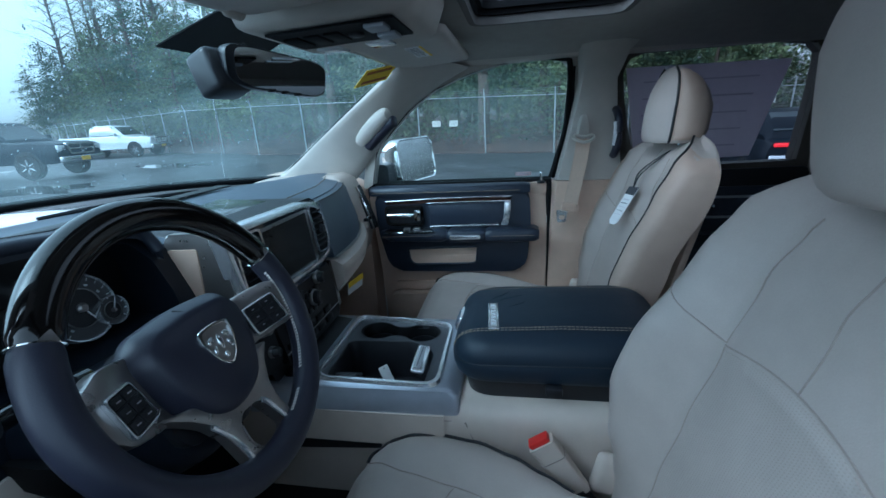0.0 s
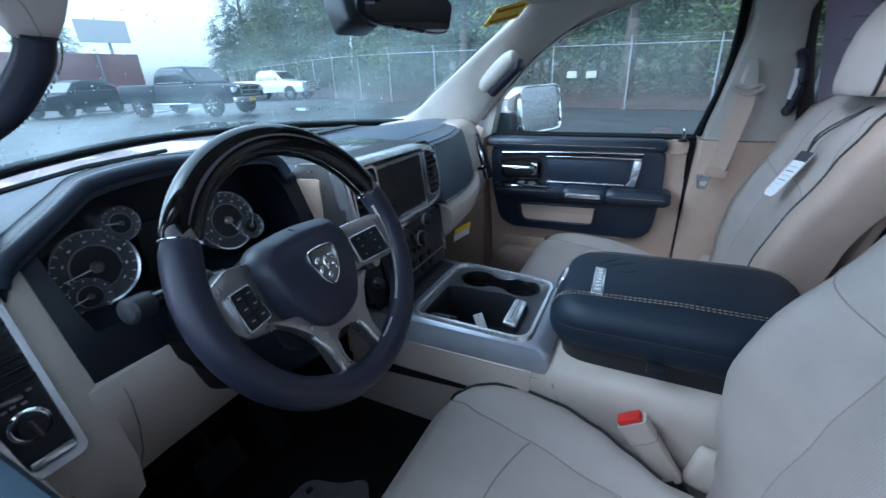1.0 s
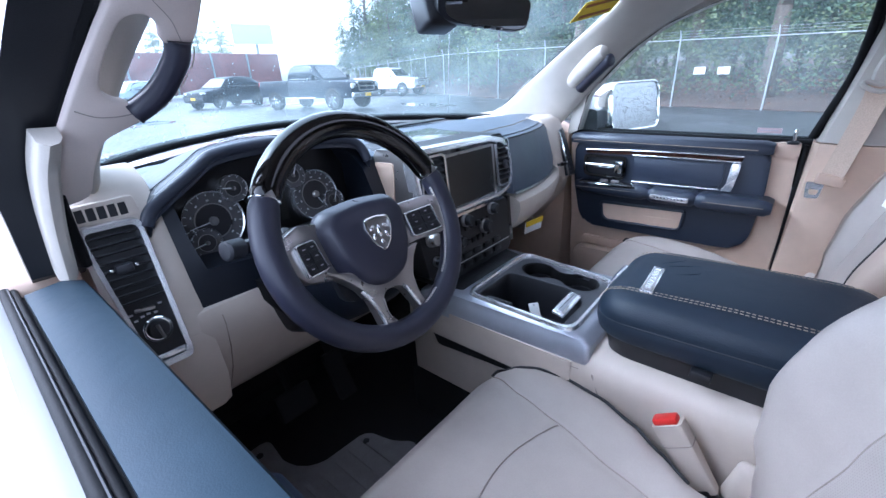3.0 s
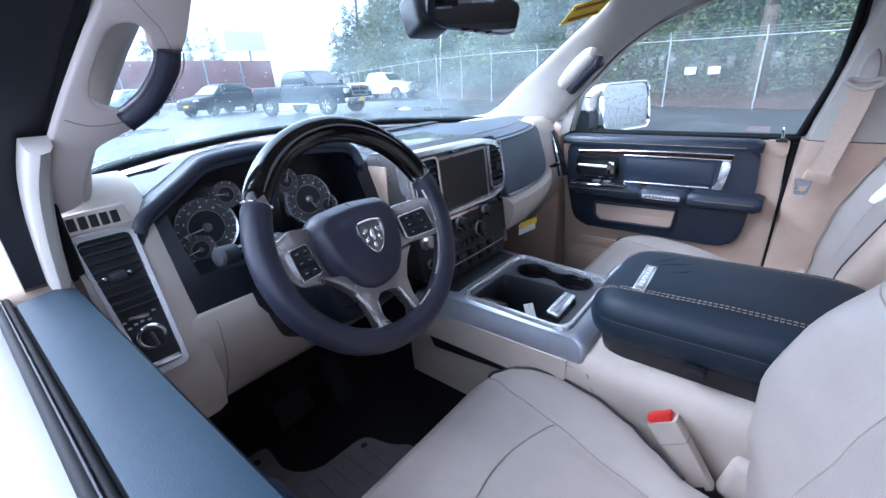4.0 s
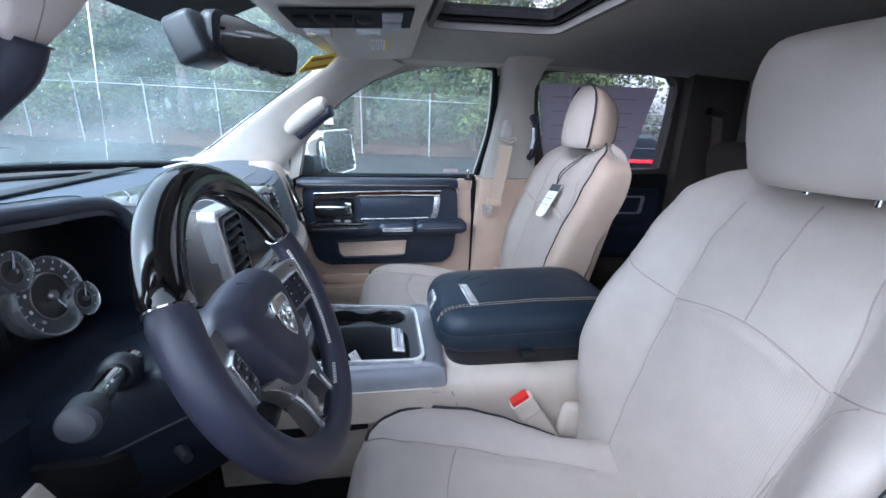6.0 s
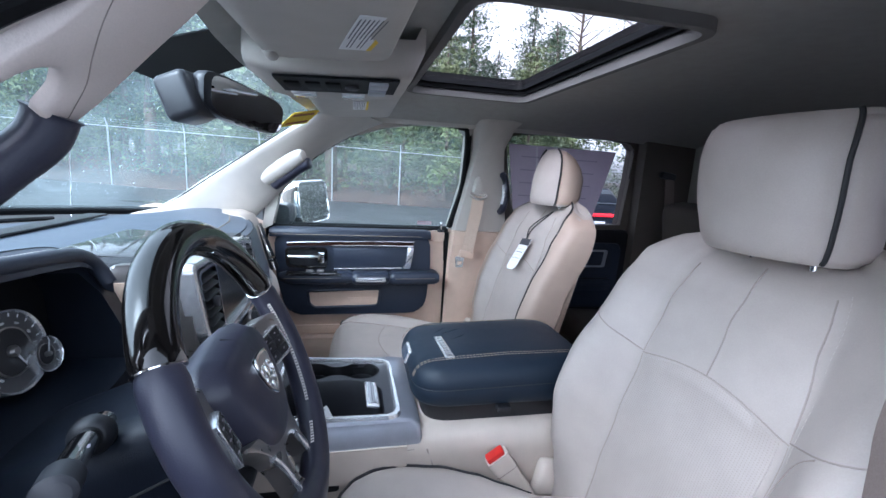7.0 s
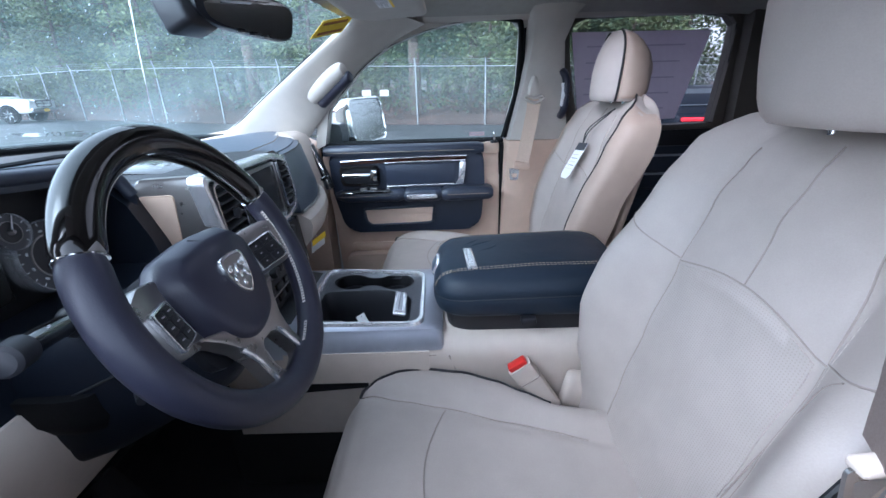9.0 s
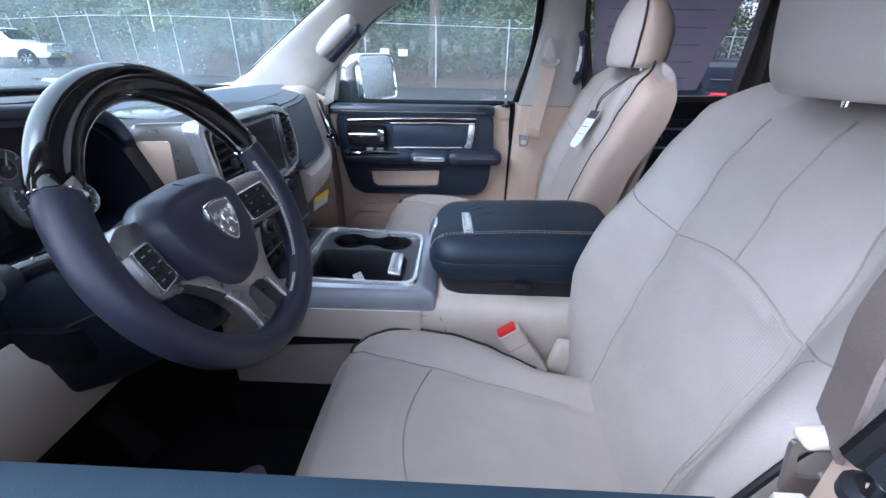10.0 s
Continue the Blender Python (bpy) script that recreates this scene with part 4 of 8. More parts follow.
def dashboard():
    d = thing("dashboard", (CX, 0.3, 1.2), "dark blue and beige dashboard with gauges and silver trimmed center stack", "dashboard")
    # upper pad, from windshield to rear edge
    grid = []
    for k in range(25):
        x = lerp(-0.70, 0.76, k / 24)
        far = table([(-0.70, 0.62), (-0.5, 0.80), (-0.25, 0.95), (CX, 1.0), (0.3, 0.95), (0.55, 0.80), (0.76, 0.62)], x)
        near = 0.44 if x < -0.18 else 0.19 + right_back(x)
        row = []
        for j in range(8):
            t = j / 7
            y = lerp(far, near, t)
            z = 1.468 + 0.035 * math.sin(min(t * 1.3, 1) * math.pi / 2) - 0.012 * max(0, t - 0.85) / 0.15
            row.append((x, y, z))
        grid.append(row)
    part("upper_pad", sheet(B(), grid, 0.03, (0, 0, -1)), M_PAD, d, "slate blue padded top")
    # defroster tray and speaker lids
    bm = B()
    box(bm, (CX, 0.62, 1.503), (0.9, 0.05, 0.006), bevel=0.002)
    part("defroster_grille", bm, M_BLACK, d)
    bm = B()
    box(bm, (CX, 0.33, 1.506), (0.26, 0.13, 0.008), (4, 0, 0), bevel=0.004)
    part("top_tray", bm, M_GLOSS, d, "gloss lid above the center stack")
    # glove box lid and passenger panel
    grid = []
    for k in range(13):
        row = []
        for y, z, end in ((0.188, 1.488, 0.590), (0.172, 1.484, 0.592), (0.162, 1.47, 0.604), (0.145, 1.41, 0.632), (0.130, 1.36, 0.650), (0.128, 1.335, 0.655)):
            x = lerp(0.205, end, k / 12)
            row.append((x, y + right_back(x), z - (0.02 * (x - 0.2) if z < 1.34 else 0)))
        grid.append(row)
    part("glove_box_lid", sheet(B(), grid, 0.03, (0, 1, 0)), M_PAD, d, "slate blue upper glove box lid")
    part("pad_seam", tube(B(), [(x, 0.1705 + right_back(x), 1.4845) for x in (0.21, 0.3, 0.4, 0.5, 0.59)], 0.0022, 6), M_BLACK, d)
    part("top_stitching", tube(B(), [(x, 0.235 + right_back(x), 1.5035) for x in (-0.16, 0.0, 0.2, 0.4, 0.55, 0.64)], 0.0014, 5), M_THREAD, d, "tan stitching")
    part("glove_box_trim", tube(B(), [(x, 0.124 + right_back(x), 1.336 - 0.02 * (x - 0.2)) for x in (0.21, 0.3, 0.4, 0.5, 0.6, 0.655)], 0.0035, 6), M_SATIN, d)
    part("badge", prism(B(), rounded([(0.585, 1.352), (0.645, 1.350), (0.645, 1.340), (0.585, 1.342)], 0.003), "y", 0.165, 0.178), M_GLOSS, d)
    # beige lower shelf
    rings = []
    for k in range(13):
        x = lerp(0.20, 0.765, k / 12)
        yb = right_back(x)
        rings.append([(x, 0.16 + yb, 1.332), (x, 0.125 + yb, 1.328), (x, 0.105 + yb, 1.315), (x, 0.100 + yb, 1.295), (x, 0.110 + yb, 1.26), (x, 0.15 + yb, 1.215), (x, 0.26 + yb, 1.14), (x, 0.42, 1.05), (x, 0.45, 1.33)])
    part("lower_panel", loft(B(), rings), M_TRIM, d, "beige lower panel")
    # beige right end with vent
    rings = []
    for z, y0, x0 in ((1.502, 0.32, 0.62), (1.487, 0.285, 0.595), (1.44, 0.262, 0.622), (1.36, 0.246, 0.652), (1.30, 0.225, 0.66), (1.22, 0.245, 0.66), (1.05, 0.38, 0.66)):
        left = y0 - 0.02 if z < 1.3 or z > 1.49 else 0.125 + 0.27 * (z - 1.33) + right_back(x0) + 0.012
        rings.append([(x0, left, z), (x0 + 0.03, min(left + 0.004, y0 - 0.022), z), (0.745, y0 - 0.030, z), (0.77, y0 - 0.005, z), (0.782, y0 + 0.04, z), (0.782, 0.60, z - 0.01), (x0, 0.60, z - 0.01)])
    part("right_end", loft(B(), rings), M_TRIM, d, "beige end panel", angle=50)
    vent = [(0.722, 0.243, 1.452), (0.728, 0.226, 1.40), (0.726, 0.205, 1.34), (0.718, 0.186, 1.285)]
    part("side_vent", tube(B(), [p + Vector((0, -0.003, 0)) for p in catmull(vent, 5)], 0.021, 10, flat=0.6), M_BLACK, d, "dark side air vent")
    part("side_vent_rim", tube(B(), [p + Vector((-0.021, -0.008, 0)) for p in catmull(vent, 5)], 0.004, 8), M_CHROME, d, "bright rim")
    for k in range(9):
        p = catmull(vent, 5)[1 + int(k * 1.6)]
        bm = B()
        box(bm, (p.x, p.y - 0.012, p.z), (0.028, 0.006, 0.003), (20, 0, 0))
        part("vent_slat", bm, M_BLACK, d)

    # beige left end, with demister slots, vent and lamp switch
    rings = []
    for z, off in ((1.545, 0.085), (1.540, 0.045), (1.524, 0.018), (1.49, 0.0), (1.40, 0.0), (1.30, 0.0), (1.22, 0.01), (1.16, 0.05)):
        y = face_y(z) + off
        rings.append([(-0.735, y + 0.05, z), (-0.733, y + 0.006, z), (-0.72, y, z), (-0.64, y - 0.002, z), (-0.622, y + 0.008, z), (-0.62, 0.60, z - 0.03), (-0.735, 0.60, z - 0.03)])
    part("left_end", loft(B(), rings), M_TRIM, d, "beige end panel", angle=50)
    part("demister_frame", holed(B(), rounded([(-0.729, 1.5105), (-0.652, 1.5125), (-0.650, 1.4865), (-0.731, 1.4855)], 0.004), [[(x, 1.4890), (x + 0.0100, 1.4892), (x + 0.0108, 1.5060), (x + 0.0010, 1.5056)] for x in [-0.7245 + k * 0.0126 for k in range(5)]], lambda x, z, h: Vector((x, face_y(z) - h, z)), -0.004, 0.0035, 0.001), M_TRIM, d, "beige demister grille")
    for k in range(5):
        x = -0.7195 + k * 0.0126
        bm = B()
        box(bm, (x, face_y(1.4975) - 0.0008, 1.4975), (0.0108, 0.003, 0.0195), (-22, 0, 0))
        part("demister_slot", bm, M_BLACK, d)
    def lean(x, z, off):
        return Vector((x, face_y(z) - off, z))
    outer_edge = rounded([(-0.733, 1.484), (-0.656, 1.484), (-0.660, 1.282), (-0.716, 1.282)], 0.012)
    hole = rounded([(-0.7265, 1.477), (-0.6625, 1.477), (-0.6665, 1.289), (-0.711, 1.289)], 0.010)
    bm = B()
    loops = [[bm.verts.new(lean(x, z, o)) for x, z in pts] for pts, o in ((outer_edge, 0.0), (outer_edge, 0.015), (hole, 0.014), (hole, -0.004))]
    for a, b in zip(loops, loops[1:]):
        for i in range(len(a)):
            j = (i + 1) % len(a)
            bm.faces.new((a[i], a[j], b[j], b[i]))
    part("left_vent_frame", bm, M_BRIGHTTRIM, d, "bright frame round the driver's vent")
    bm = B()
    prism_well = [[lean(-0.7270 + 0.016 * t, 1.4775 - 0.189 * t, o) for t in (0.0, 1.0)] + [lean(-0.6620 - 0.004 * t, 1.4775 - 0.189 * t, o) for t in (1.0, 0.0)] for o in (-0.002, 0.0022)]
    loft(bm, prism_well)
    part("left_vent_well", bm, M_BLACK, d)
    for k in range(9):
        z = 1.468 - k * 0.0115
        x0 = lerp(-0.7245, -0.717, (1.468 - z) / 0.13)
        bm = B()
        box(bm, ((x0 - 0.6635) / 2, face_y(z) - 0.0085, z), (-0.6655 - x0, 0.014, 0.0030), (-20, 0, 0), bevel=0.001)
        part("vent_slat", bm, M_BLACK, d)
    bm = B()
    box(bm, (-0.698, face_y(1.424) - 0.015, 1.424), (0.022, 0.012, 0.014), bevel=0.004)
    part("vent_thumbwheel", bm, M_DARKGREY, d)
    for x in (-0.713, -0.683):
        bm = B()
        box(bm, (x, face_y(1.425) - 0.015, 1.425), (0.006, 0.006, 0.006), bevel=0.002)
        part("vent_tab", bm, M_CHROME, d)
    bm = B()
    loops = [(-0.722, 1.372), (-0.665, 1.372), (-0.6670, 1.2895), (-0.7105, 1.2895)]
    bm.faces.new([bm.verts.new(lean(x, z, 0.004)) for x, z in loops])
    bmesh.ops.solidify(bm, geom=bm.faces[:], thickness=0.006)
    part("lamp_switch_panel", bm, M_BLACK, d, "gloss black lamp switch panel")
    m = Matrix.Translation(lean(-0.690, 1.330, 0.003)) @ Euler((radians(90 - 14), 0, 0)).to_matrix().to_4x4()
    part("lamp_knob_rim", lathe(B(), [(0.019, 0), (0.019, 0.006), (0.017, 0.008), (0.016, 0.006)], m), M_CHROME, d)
    knob = part("lamp_knob", lathe(B(), [(0.015, 0), (0.0145, 0.012), (0.012, 0.015), (0.004, 0.015)], m), M_BLACK, d, "rotary lamp switch")
    bm = B()
    box(bm, lean(-0.690, 1.331, 0.019), (0.003, 0.006, 0.022), (-14, 0, 35), bevel=0.001)
    part("knob_grip", bm, M_SATIN, d)
    bm = B()
    box(bm, lean(-0.695, 1.362, 0.008), (0.026, 0.005, 0.006), (0, 6, 0), bevel=0.002)
    part("dimmer_wheel", bm, M_SATIN, d)
    for x, z in ((-0.713, 1.359), (-0.675, 1.363), (-0.710, 1.350), (-0.701, 1.353), (-0.693, 1.354), (-0.684, 1.353)):
        bm = B()
        box(bm, lean(x, z, 0.0060), (0.005, 0.001, 0.003), (-22, 0, 0))
        part("switch_mark", bm, M_STICKER, d)
    bm = B()
    box(bm, lean(-0.688, 1.2945, 0.0100), (0.040, 0.005, 0.0085), (-22, 0, 0), bevel=0.0015)
    part("lamp_switch_strip", bm, M_BRIGHTTRIM, d, "bright strip")

    # instrument hood: a slanting left arm, a level brow and a rounded right end
    lip = [(-0.652, 1.468), (-0.640, 1.486), (-0.618, 1.501), (-0.566, 1.529), (-0.536, 1.546), (-0.520, 1.551), (-0.485, 1.555), (-0.42, 1.557), (-0.35, 1.551), (-0.285, 1.546), (-0.240, 1.538), (-0.218, 1.520), (-0.212, 1.492)]
    lip = catmull([(x, face_y(z) - 0.014, z) for x, z in lip], 4)
    grid = []
    for p in lip:
        row = []
        for t in (0, 0.05, 0.12, 0.3, 0.55, 0.8, 1):
            row.append(Vector((p.x + (p.x + 0.42) * 0.05 * math.sin(t * math.pi / 2), p.y + 0.30 * t, lerp(p.z + 0.010 * math.sin(min(t * 8, 1) * math.pi / 2), 1.485, t ** 1.7))))
        grid.append(row)
    part("instrument_hood", sheet(B(), grid, 0.018, (0, 0, -1)), M_HOOD, d, "stitched dark blue hood over the gauges")
    part("hood_lip", tube(B(), [p + Vector((0, 0.006, -0.002)) for p in lip], 0.0105, 12), M_HOOD, d)
    for lift in (1, 2):
        bm = B()
        line = [g[lift] + Vector((0, 0.0, 0.0010)) for g in grid]
        for a, b in zip(line, line[1:]):
            if lift == 1:
                for f in (0.06, 0.40, 0.72):
                    tube(bm, [a.lerp(b, f), a.lerp(b, f + 0.22)], 0.0010, 4)
            else:
                tube(bm, [a, b], 0.0007, 4)
        part("hood_stitching", bm, M_STITCH if lift == 1 else M_PIPE, d, "pale stitching" if lift == 1 else "")
    # surround of the gauges
    outer = [(-0.640, 1.482), (-0.615, 1.500), (-0.566, 1.528), (-0.52, 1.548), (-0.42, 1.555), (-0.30, 1.545), (-0.235, 1.530), (-0.175, 1.485), (-0.165, 1.40), (-0.175, 1.325), (-0.30, 1.318), (-0.42, 1.315), (-0.54, 1.320), (-0.636, 1.325), (-0.638, 1.40)]
    inner = [(-0.606, 1.482), (-0.598, 1.492), (-0.562, 1.511), (-0.52, 1.531), (-0.42, 1.539), (-0.31, 1.529), (-0.250, 1.514), (-0.228, 1.478), (-0.224, 1.42), (-0.232, 1.378), (-0.30, 1.370), (-0.42, 1.368), (-0.535, 1.378), (-0.596, 1.383), (-0.602, 1.42)]
    bm = B()
    loops = [[bm.verts.new((x, face_y(z) + o, z)) for x, z in pts] for pts, o in ((outer, 0.10), (outer, 0.012), (inner, 0.0), (inner, 0.12))]
    for a, b in zip(loops, loops[1:]):
        for i in range(len(a)):
            j = (i + 1) % len(a)
            bm.faces.new((a[i], a[j], b[j], b[i]))
    part("gauge_surround", bm, M_COLUMN, d, "dark blue panel round the gauges", angle=30)
    part("gauge_panel", prism(B(), [(lerp(x, -0.415, -0.04), lerp(z, 1.45, -0.04)) for x, z in inner], "y", 0.328, 0.336), M_GAUGEBLACK, d, "black gauge panel")
    def gauge(x, y, z, r, needle, small=False):
        m = Matrix.Translation((x, y, z)) @ Euler((radians(90 - 10), 0, 0)).to_matrix().to_4x4()
        part("gauge_bezel", lathe(B(), [(r * 1.00, -0.02), (r * 1.03, 0.004), (r * 1.0, 0.007), (r * 0.95, 0.005), (r * 0.94, 0.0)], m, 40), M_BRIGHTTRIM, d, "bright bezel")
        part("gauge_dial", lathe(B(), [(r * 0.94, -0.004), (r * 0.94, 0.001), (r * 0.58, 0.001), (r * 0.58, 0.0015)], m, 40), M_GAUGE, d, "grey dial")
        part("gauge_centre", lathe(B(), [(r * 0.58, 0.0), (r * 0.58, 0.0022), (r * 0.1, 0.0022)], m, 30), M_GAUGEDARK, d)
        part("dial_ring", lathe(B(), [(r * 0.60, 0.0), (r * 0.60, 0.0032), (r * 0.565, 0.0034), (r * 0.56, 0.001)], m, 36), M_SATIN, d)
        part("needle_hub", lathe(B(), [(r * 0.15, 0.002), (r * 0.15, 0.006), (r * 0.09, 0.009)], m, 18), M_SATIN, d)
        a = radians(needle)
        bm = tube(B(), [m @ Vector((0, 0, 0.005)), m @ Vector((math.cos(a) * r * 0.80, math.sin(a) * r * 0.80, 0.004))], [0.0014, 0.0007], 5)
        part("needle", bm, M_WHITEPLASTIC, d)
        count = 9 if small else 17
        for k in range(count):
            b = radians(lerp(225, -45, k / (count - 1)))
            e = Vector((math.cos(b), math.sin(b), 0))
            part("dial_mark", tube(B(), [m @ (e * r * 0.84 + Vector((0, 0, 0.002))), m @ (e * r * 0.92 + Vector((0, 0, 0.002)))], 0.0008, 4), M_WHITEPLASTIC, d)
            if k % 2 == 0 and not small:
                t = Vector((-math.sin(b), math.cos(b), 0))
                part("dial_figure", tube(B(), [m @ (e * r * 0.70 - t * 0.0022 + Vector((0, 0, 0.002))), m @ (e * r * 0.70 + t * 0.0022 + Vector((0, 0, 0.002)))], 0.0016, 4), M_WHITEPLASTIC, d)
    gauge(-0.535, 0.312, 1.430, 0.054, 188)
    gauge(-0.320, 0.312, 1.430, 0.053, -62)
    gauge(-0.488, 0.312, 1.480, 0.025, 170, True)
    gauge(-0.365, 0.312, 1.480, 0.025, 60, True)
    gauge(-0.559, 0.299, 1.398, 0.026, 190, True)
    gauge(-0.284, 0.299, 1.410, 0.024, 60, True)
    bm = B()
    box(bm, (-0.425, 0.322, 1.430), (0.085, 0.006, 0.08), bevel=0.003)
    part("driver_display", bm, M_SCREEN, d, "dark driver display")
    # beige knee panel
    rings = []
    for x in (-0.735, -0.64, -0.55, -0.45, -0.30, -0.17):
        inset = 0.006 if x > -0.6 else 0.0
        rings.append([(x, 0.215 + inset, 1.328), (x, 0.195 + inset, 1.325), (x, 0.182 + inset, 1.30), (x, 0.187 + inset, 1.25), (x, 0.205 + inset, 1.20), (x, 0.25 + inset, 1.13), (x, 0.34, 1.06), (x, 0.44, 1.06), (x, 0.44, 1.29)])
    part("knee_panel", loft(B(), rings), M_TRIM, d, "beige knee panel under the wheel")
    part("panel_joint", tube(B(), [(-0.602, y - 0.0005, z) for y, z in ((0.188, 1.312), (0.183, 1.295), (0.188, 1.25), (0.206, 1.20), (0.25, 1.13))], 0.0009, 5), M_SEAM, d)

    # centre stack
    y0 = lambda z: 0.128 + 0.11 * (z - 1.20)
    def plate(name, outline, off, thick, mat, label="", bev=0.0):
        bm = B()
        front = [bm.verts.new((x, y0(z) - off, z)) for x, z in outline]
        back = [bm.verts.new((x, y0(z) - off + thick, z)) for x, z in outline]
        n = len(outline)
        f = bm.faces.new(front)
        bm.faces.new(back[::-1])
        for i in range(n):
            bm.faces.new((front[i], back[i], back[(i + 1) % n], front[(i + 1) % n]))
        if bev:
            bmesh.ops.bevel(bm, geom=list(f.edges), offset=bev, segments=2, affect="EDGES")
        return part(name, bm, mat, d, label)
    def ringplate(name, outer, inner, off, thick, mat, label=""):
        bm = B()
        loops = [[bm.verts.new((x, y0(z) - o, z)) for x, z in pts] for pts, o in ((outer, off - thick), (outer, off), (inner, off), (inner, off - thick))]
        for a, b in zip(loops, loops[1:]):
            for i in range(len(a)):
                bm.faces.new((a[i], a[(i + 1) % len(a)], b[(i + 1) % len(a)], b[i]))
        return part(name, bm, mat, d, label)
    plate("stack_body", rounded([(-0.164, 1.505), (0.205, 1.505), (0.21, 1.38), (0.185, 1.17), (-0.135, 1.17), (-0.162, 1.32)], 0.02), -0.008, 0.2, M_BLACK)
    part("stack_wing", prism(B(), rounded([(0.158, 1.513), (0.270, 1.508), (0.275, 1.36), (0.148, 1.338)], 0.012), "x", -0.180, -0.164, 0.005), M_SATIN, d, "satin wing beside the vent")
    part("stack_wing_inner", prism(B(), rounded([(0.205, 1.482), (0.268, 1.480), (0.270, 1.365), (0.212, 1.372)], 0.008), "x", -0.183, -0.178, 0.002), M_TAN, d, "tan panel beside the stack")
    face = lambda x, z, h: Vector((x, y0(z) - h, z))
    bezel_out = [(-0.188, 1.500), (-0.180, 1.513), (0.118, 1.508), (0.180, 1.494), (0.204, 1.462), (0.211, 1.392), (0.192, 1.358), (0.145, 1.346), (-0.10, 1.346), (-0.152, 1.356), (-0.176, 1.385)]
    bezel_in = [(-0.176, 1.494), (-0.168, 1.501), (0.112, 1.496), (0.168, 1.483), (0.190, 1.456), (0.196, 1.396), (0.180, 1.368), (0.140, 1.358), (-0.09, 1.358), (-0.144, 1.367), (-0.164, 1.392)]
    part("stack_bezel", holed(B(), rounded(bezel_out, 0.012), [rounded(bezel_in, 0.010)], face, -0.012, 0.016, 0.004), M_BRIGHTTRIM, d, "bright rim of the center stack", angle=30)
    plate("stack_face", rounded([(-0.170, 1.500), (0.200, 1.500), (0.203, 1.372), (0.176, 1.343), (-0.135, 1.343), (-0.160, 1.365)], 0.018), 0.003, 0.02, M_GLOSS, "gloss black face")
    for x0, x1, top, low in ((-0.158, -0.080, 1.490, 1.362), (0.140, 0.195, 1.490, 1.375)):
        plate("vent_well", rounded([(x0, top), (x1, top), (x1, low), (x0, low)], 0.012), 0.005, 0.004, M_BLACK)
        for k in range(7):
            z = lerp(top - 0.014, low + 0.016, k / 6)
            bm = B()
            box(bm, ((x0 + x1) / 2, y0(z) - 0.010, z), (x1 - x0 - 0.010, 0.016, 0.005), (25, 0, 0), bevel=0.001)
            part("vent_slat", bm, M_BLACK, d)
        ringplate("vent_rim", rounded([(x0 - 0.005, top + 0.005), (x1 + 0.005, top + 0.005), (x1 + 0.005, low - 0.005), (x0 - 0.005, low - 0.005)], 0.014), rounded([(x0, top), (x1, top), (x1, low), (x0, low)], 0.012), 0.015, 0.012, M_CHROME_SATIN)
        bm = B()
        box(bm, ((x0 + x1) / 2, y0(1.43) - 0.02, 1.43), (0.012, 0.012, 0.020), bevel=0.003)
        part("vent_tab", bm, M_DARKGREY, d)
    ringplate("screen_frame", rounded([(-0.070, 1.486), (0.132, 1.486), (0.132, 1.348), (-0.070, 1.348)], 0.006), rounded([(-0.064, 1.480), (0.126, 1.480), (0.126, 1.355), (-0.064, 1.355)], 0.004), 0.008, 0.006, M_SATIN, "thin metal frame")
    plate("touch_screen", [(-0.064, 1.480), (0.126, 1.480), (0.126, 1.355), (-0.064, 1.355)], 0.006, 0.004, M_SCREEN, "blank dark touch screen")
    plate("control_panel", rounded([(-0.118, 1.335), (0.178, 1.335), (0.176, 1.185), (-0.095, 1.185)], 0.015), 0.010, 0.02, M_GAUGEBLACK, "black climate and radio panel", 0.003)
    def knob(x, z, r, mat=M_BLACK):
        m = Matrix.Translation((x, y0(z) - 0.010, z)) @ Euler((radians(90 - 6), 0, 0)).to_matrix().to_4x4()
        part("knob_rim", lathe(B(), [(r, 0), (r, 0.007), (r * 0.9, 0.009)], m, 24), M_SATIN, d)
        part("knob", lathe(B(), [(r * 0.85, 0.005), (r * 0.8, 0.020), (r * 0.65, 0.023), (r * 0.2, 0.022)], m, 24), mat, d, "round control knob")
    knob(-0.023, 1.320, 0.0165)
    knob(0.092, 1.322, 0.0165)
    knob(0.055, 1.284, 0.020)
    knob(-0.060, 1.276, 0.016)
    for row, z in enumerate((1.300, 1.262, 1.232, 1.206)):
        for k in range(5):
            x = -0.02 + k * 0.024
            if row > 1:
                x = -0.075 + k * 0.045
            bm = B()
            box(bm, (x, y0(z) - 0.012, z), (0.018 if row < 2 else 0.034, 0.006, 0.014), (-6, 0, 0), bevel=0.002)
            part("button", bm, M_GAUGEBLACK, d)
    z = 1.219
    part("panel_strip", tube(B(), [(-0.10, y0(z) - 0.012, z), (0.04, y0(z) - 0.013, z), (0.17, y0(z) - 0.012, z)], 0.0015, 6), M_SATIN, d)
    plate("lower_chrome_strip", [(-0.066, 1.344), (0.145, 1.344), (0.15, 1.337), (-0.062, 1.337)], 0.016, 0.01, M_CHROME)
    plate("phone_jack_panel", rounded([(0.188, 1.33), (0.205, 1.33), (0.202, 1.20), (0.186, 1.20)], 0.004), 0.004, 0.02, M_GLOSS)
    # four-wheel-drive selector panel on the driver's side of the stack
    plate("selector_panel", rounded([(-0.196, 1.345), (-0.125, 1.345), (-0.118, 1.215), (-0.175, 1.215)], 0.01), 0.012, 0.05, M_GAUGEBLACK, "black drive selector panel", 0.003)
    knob(-0.155, 1.312, 0.019, M_SATIN)
    knob(-0.148, 1.255, 0.012)
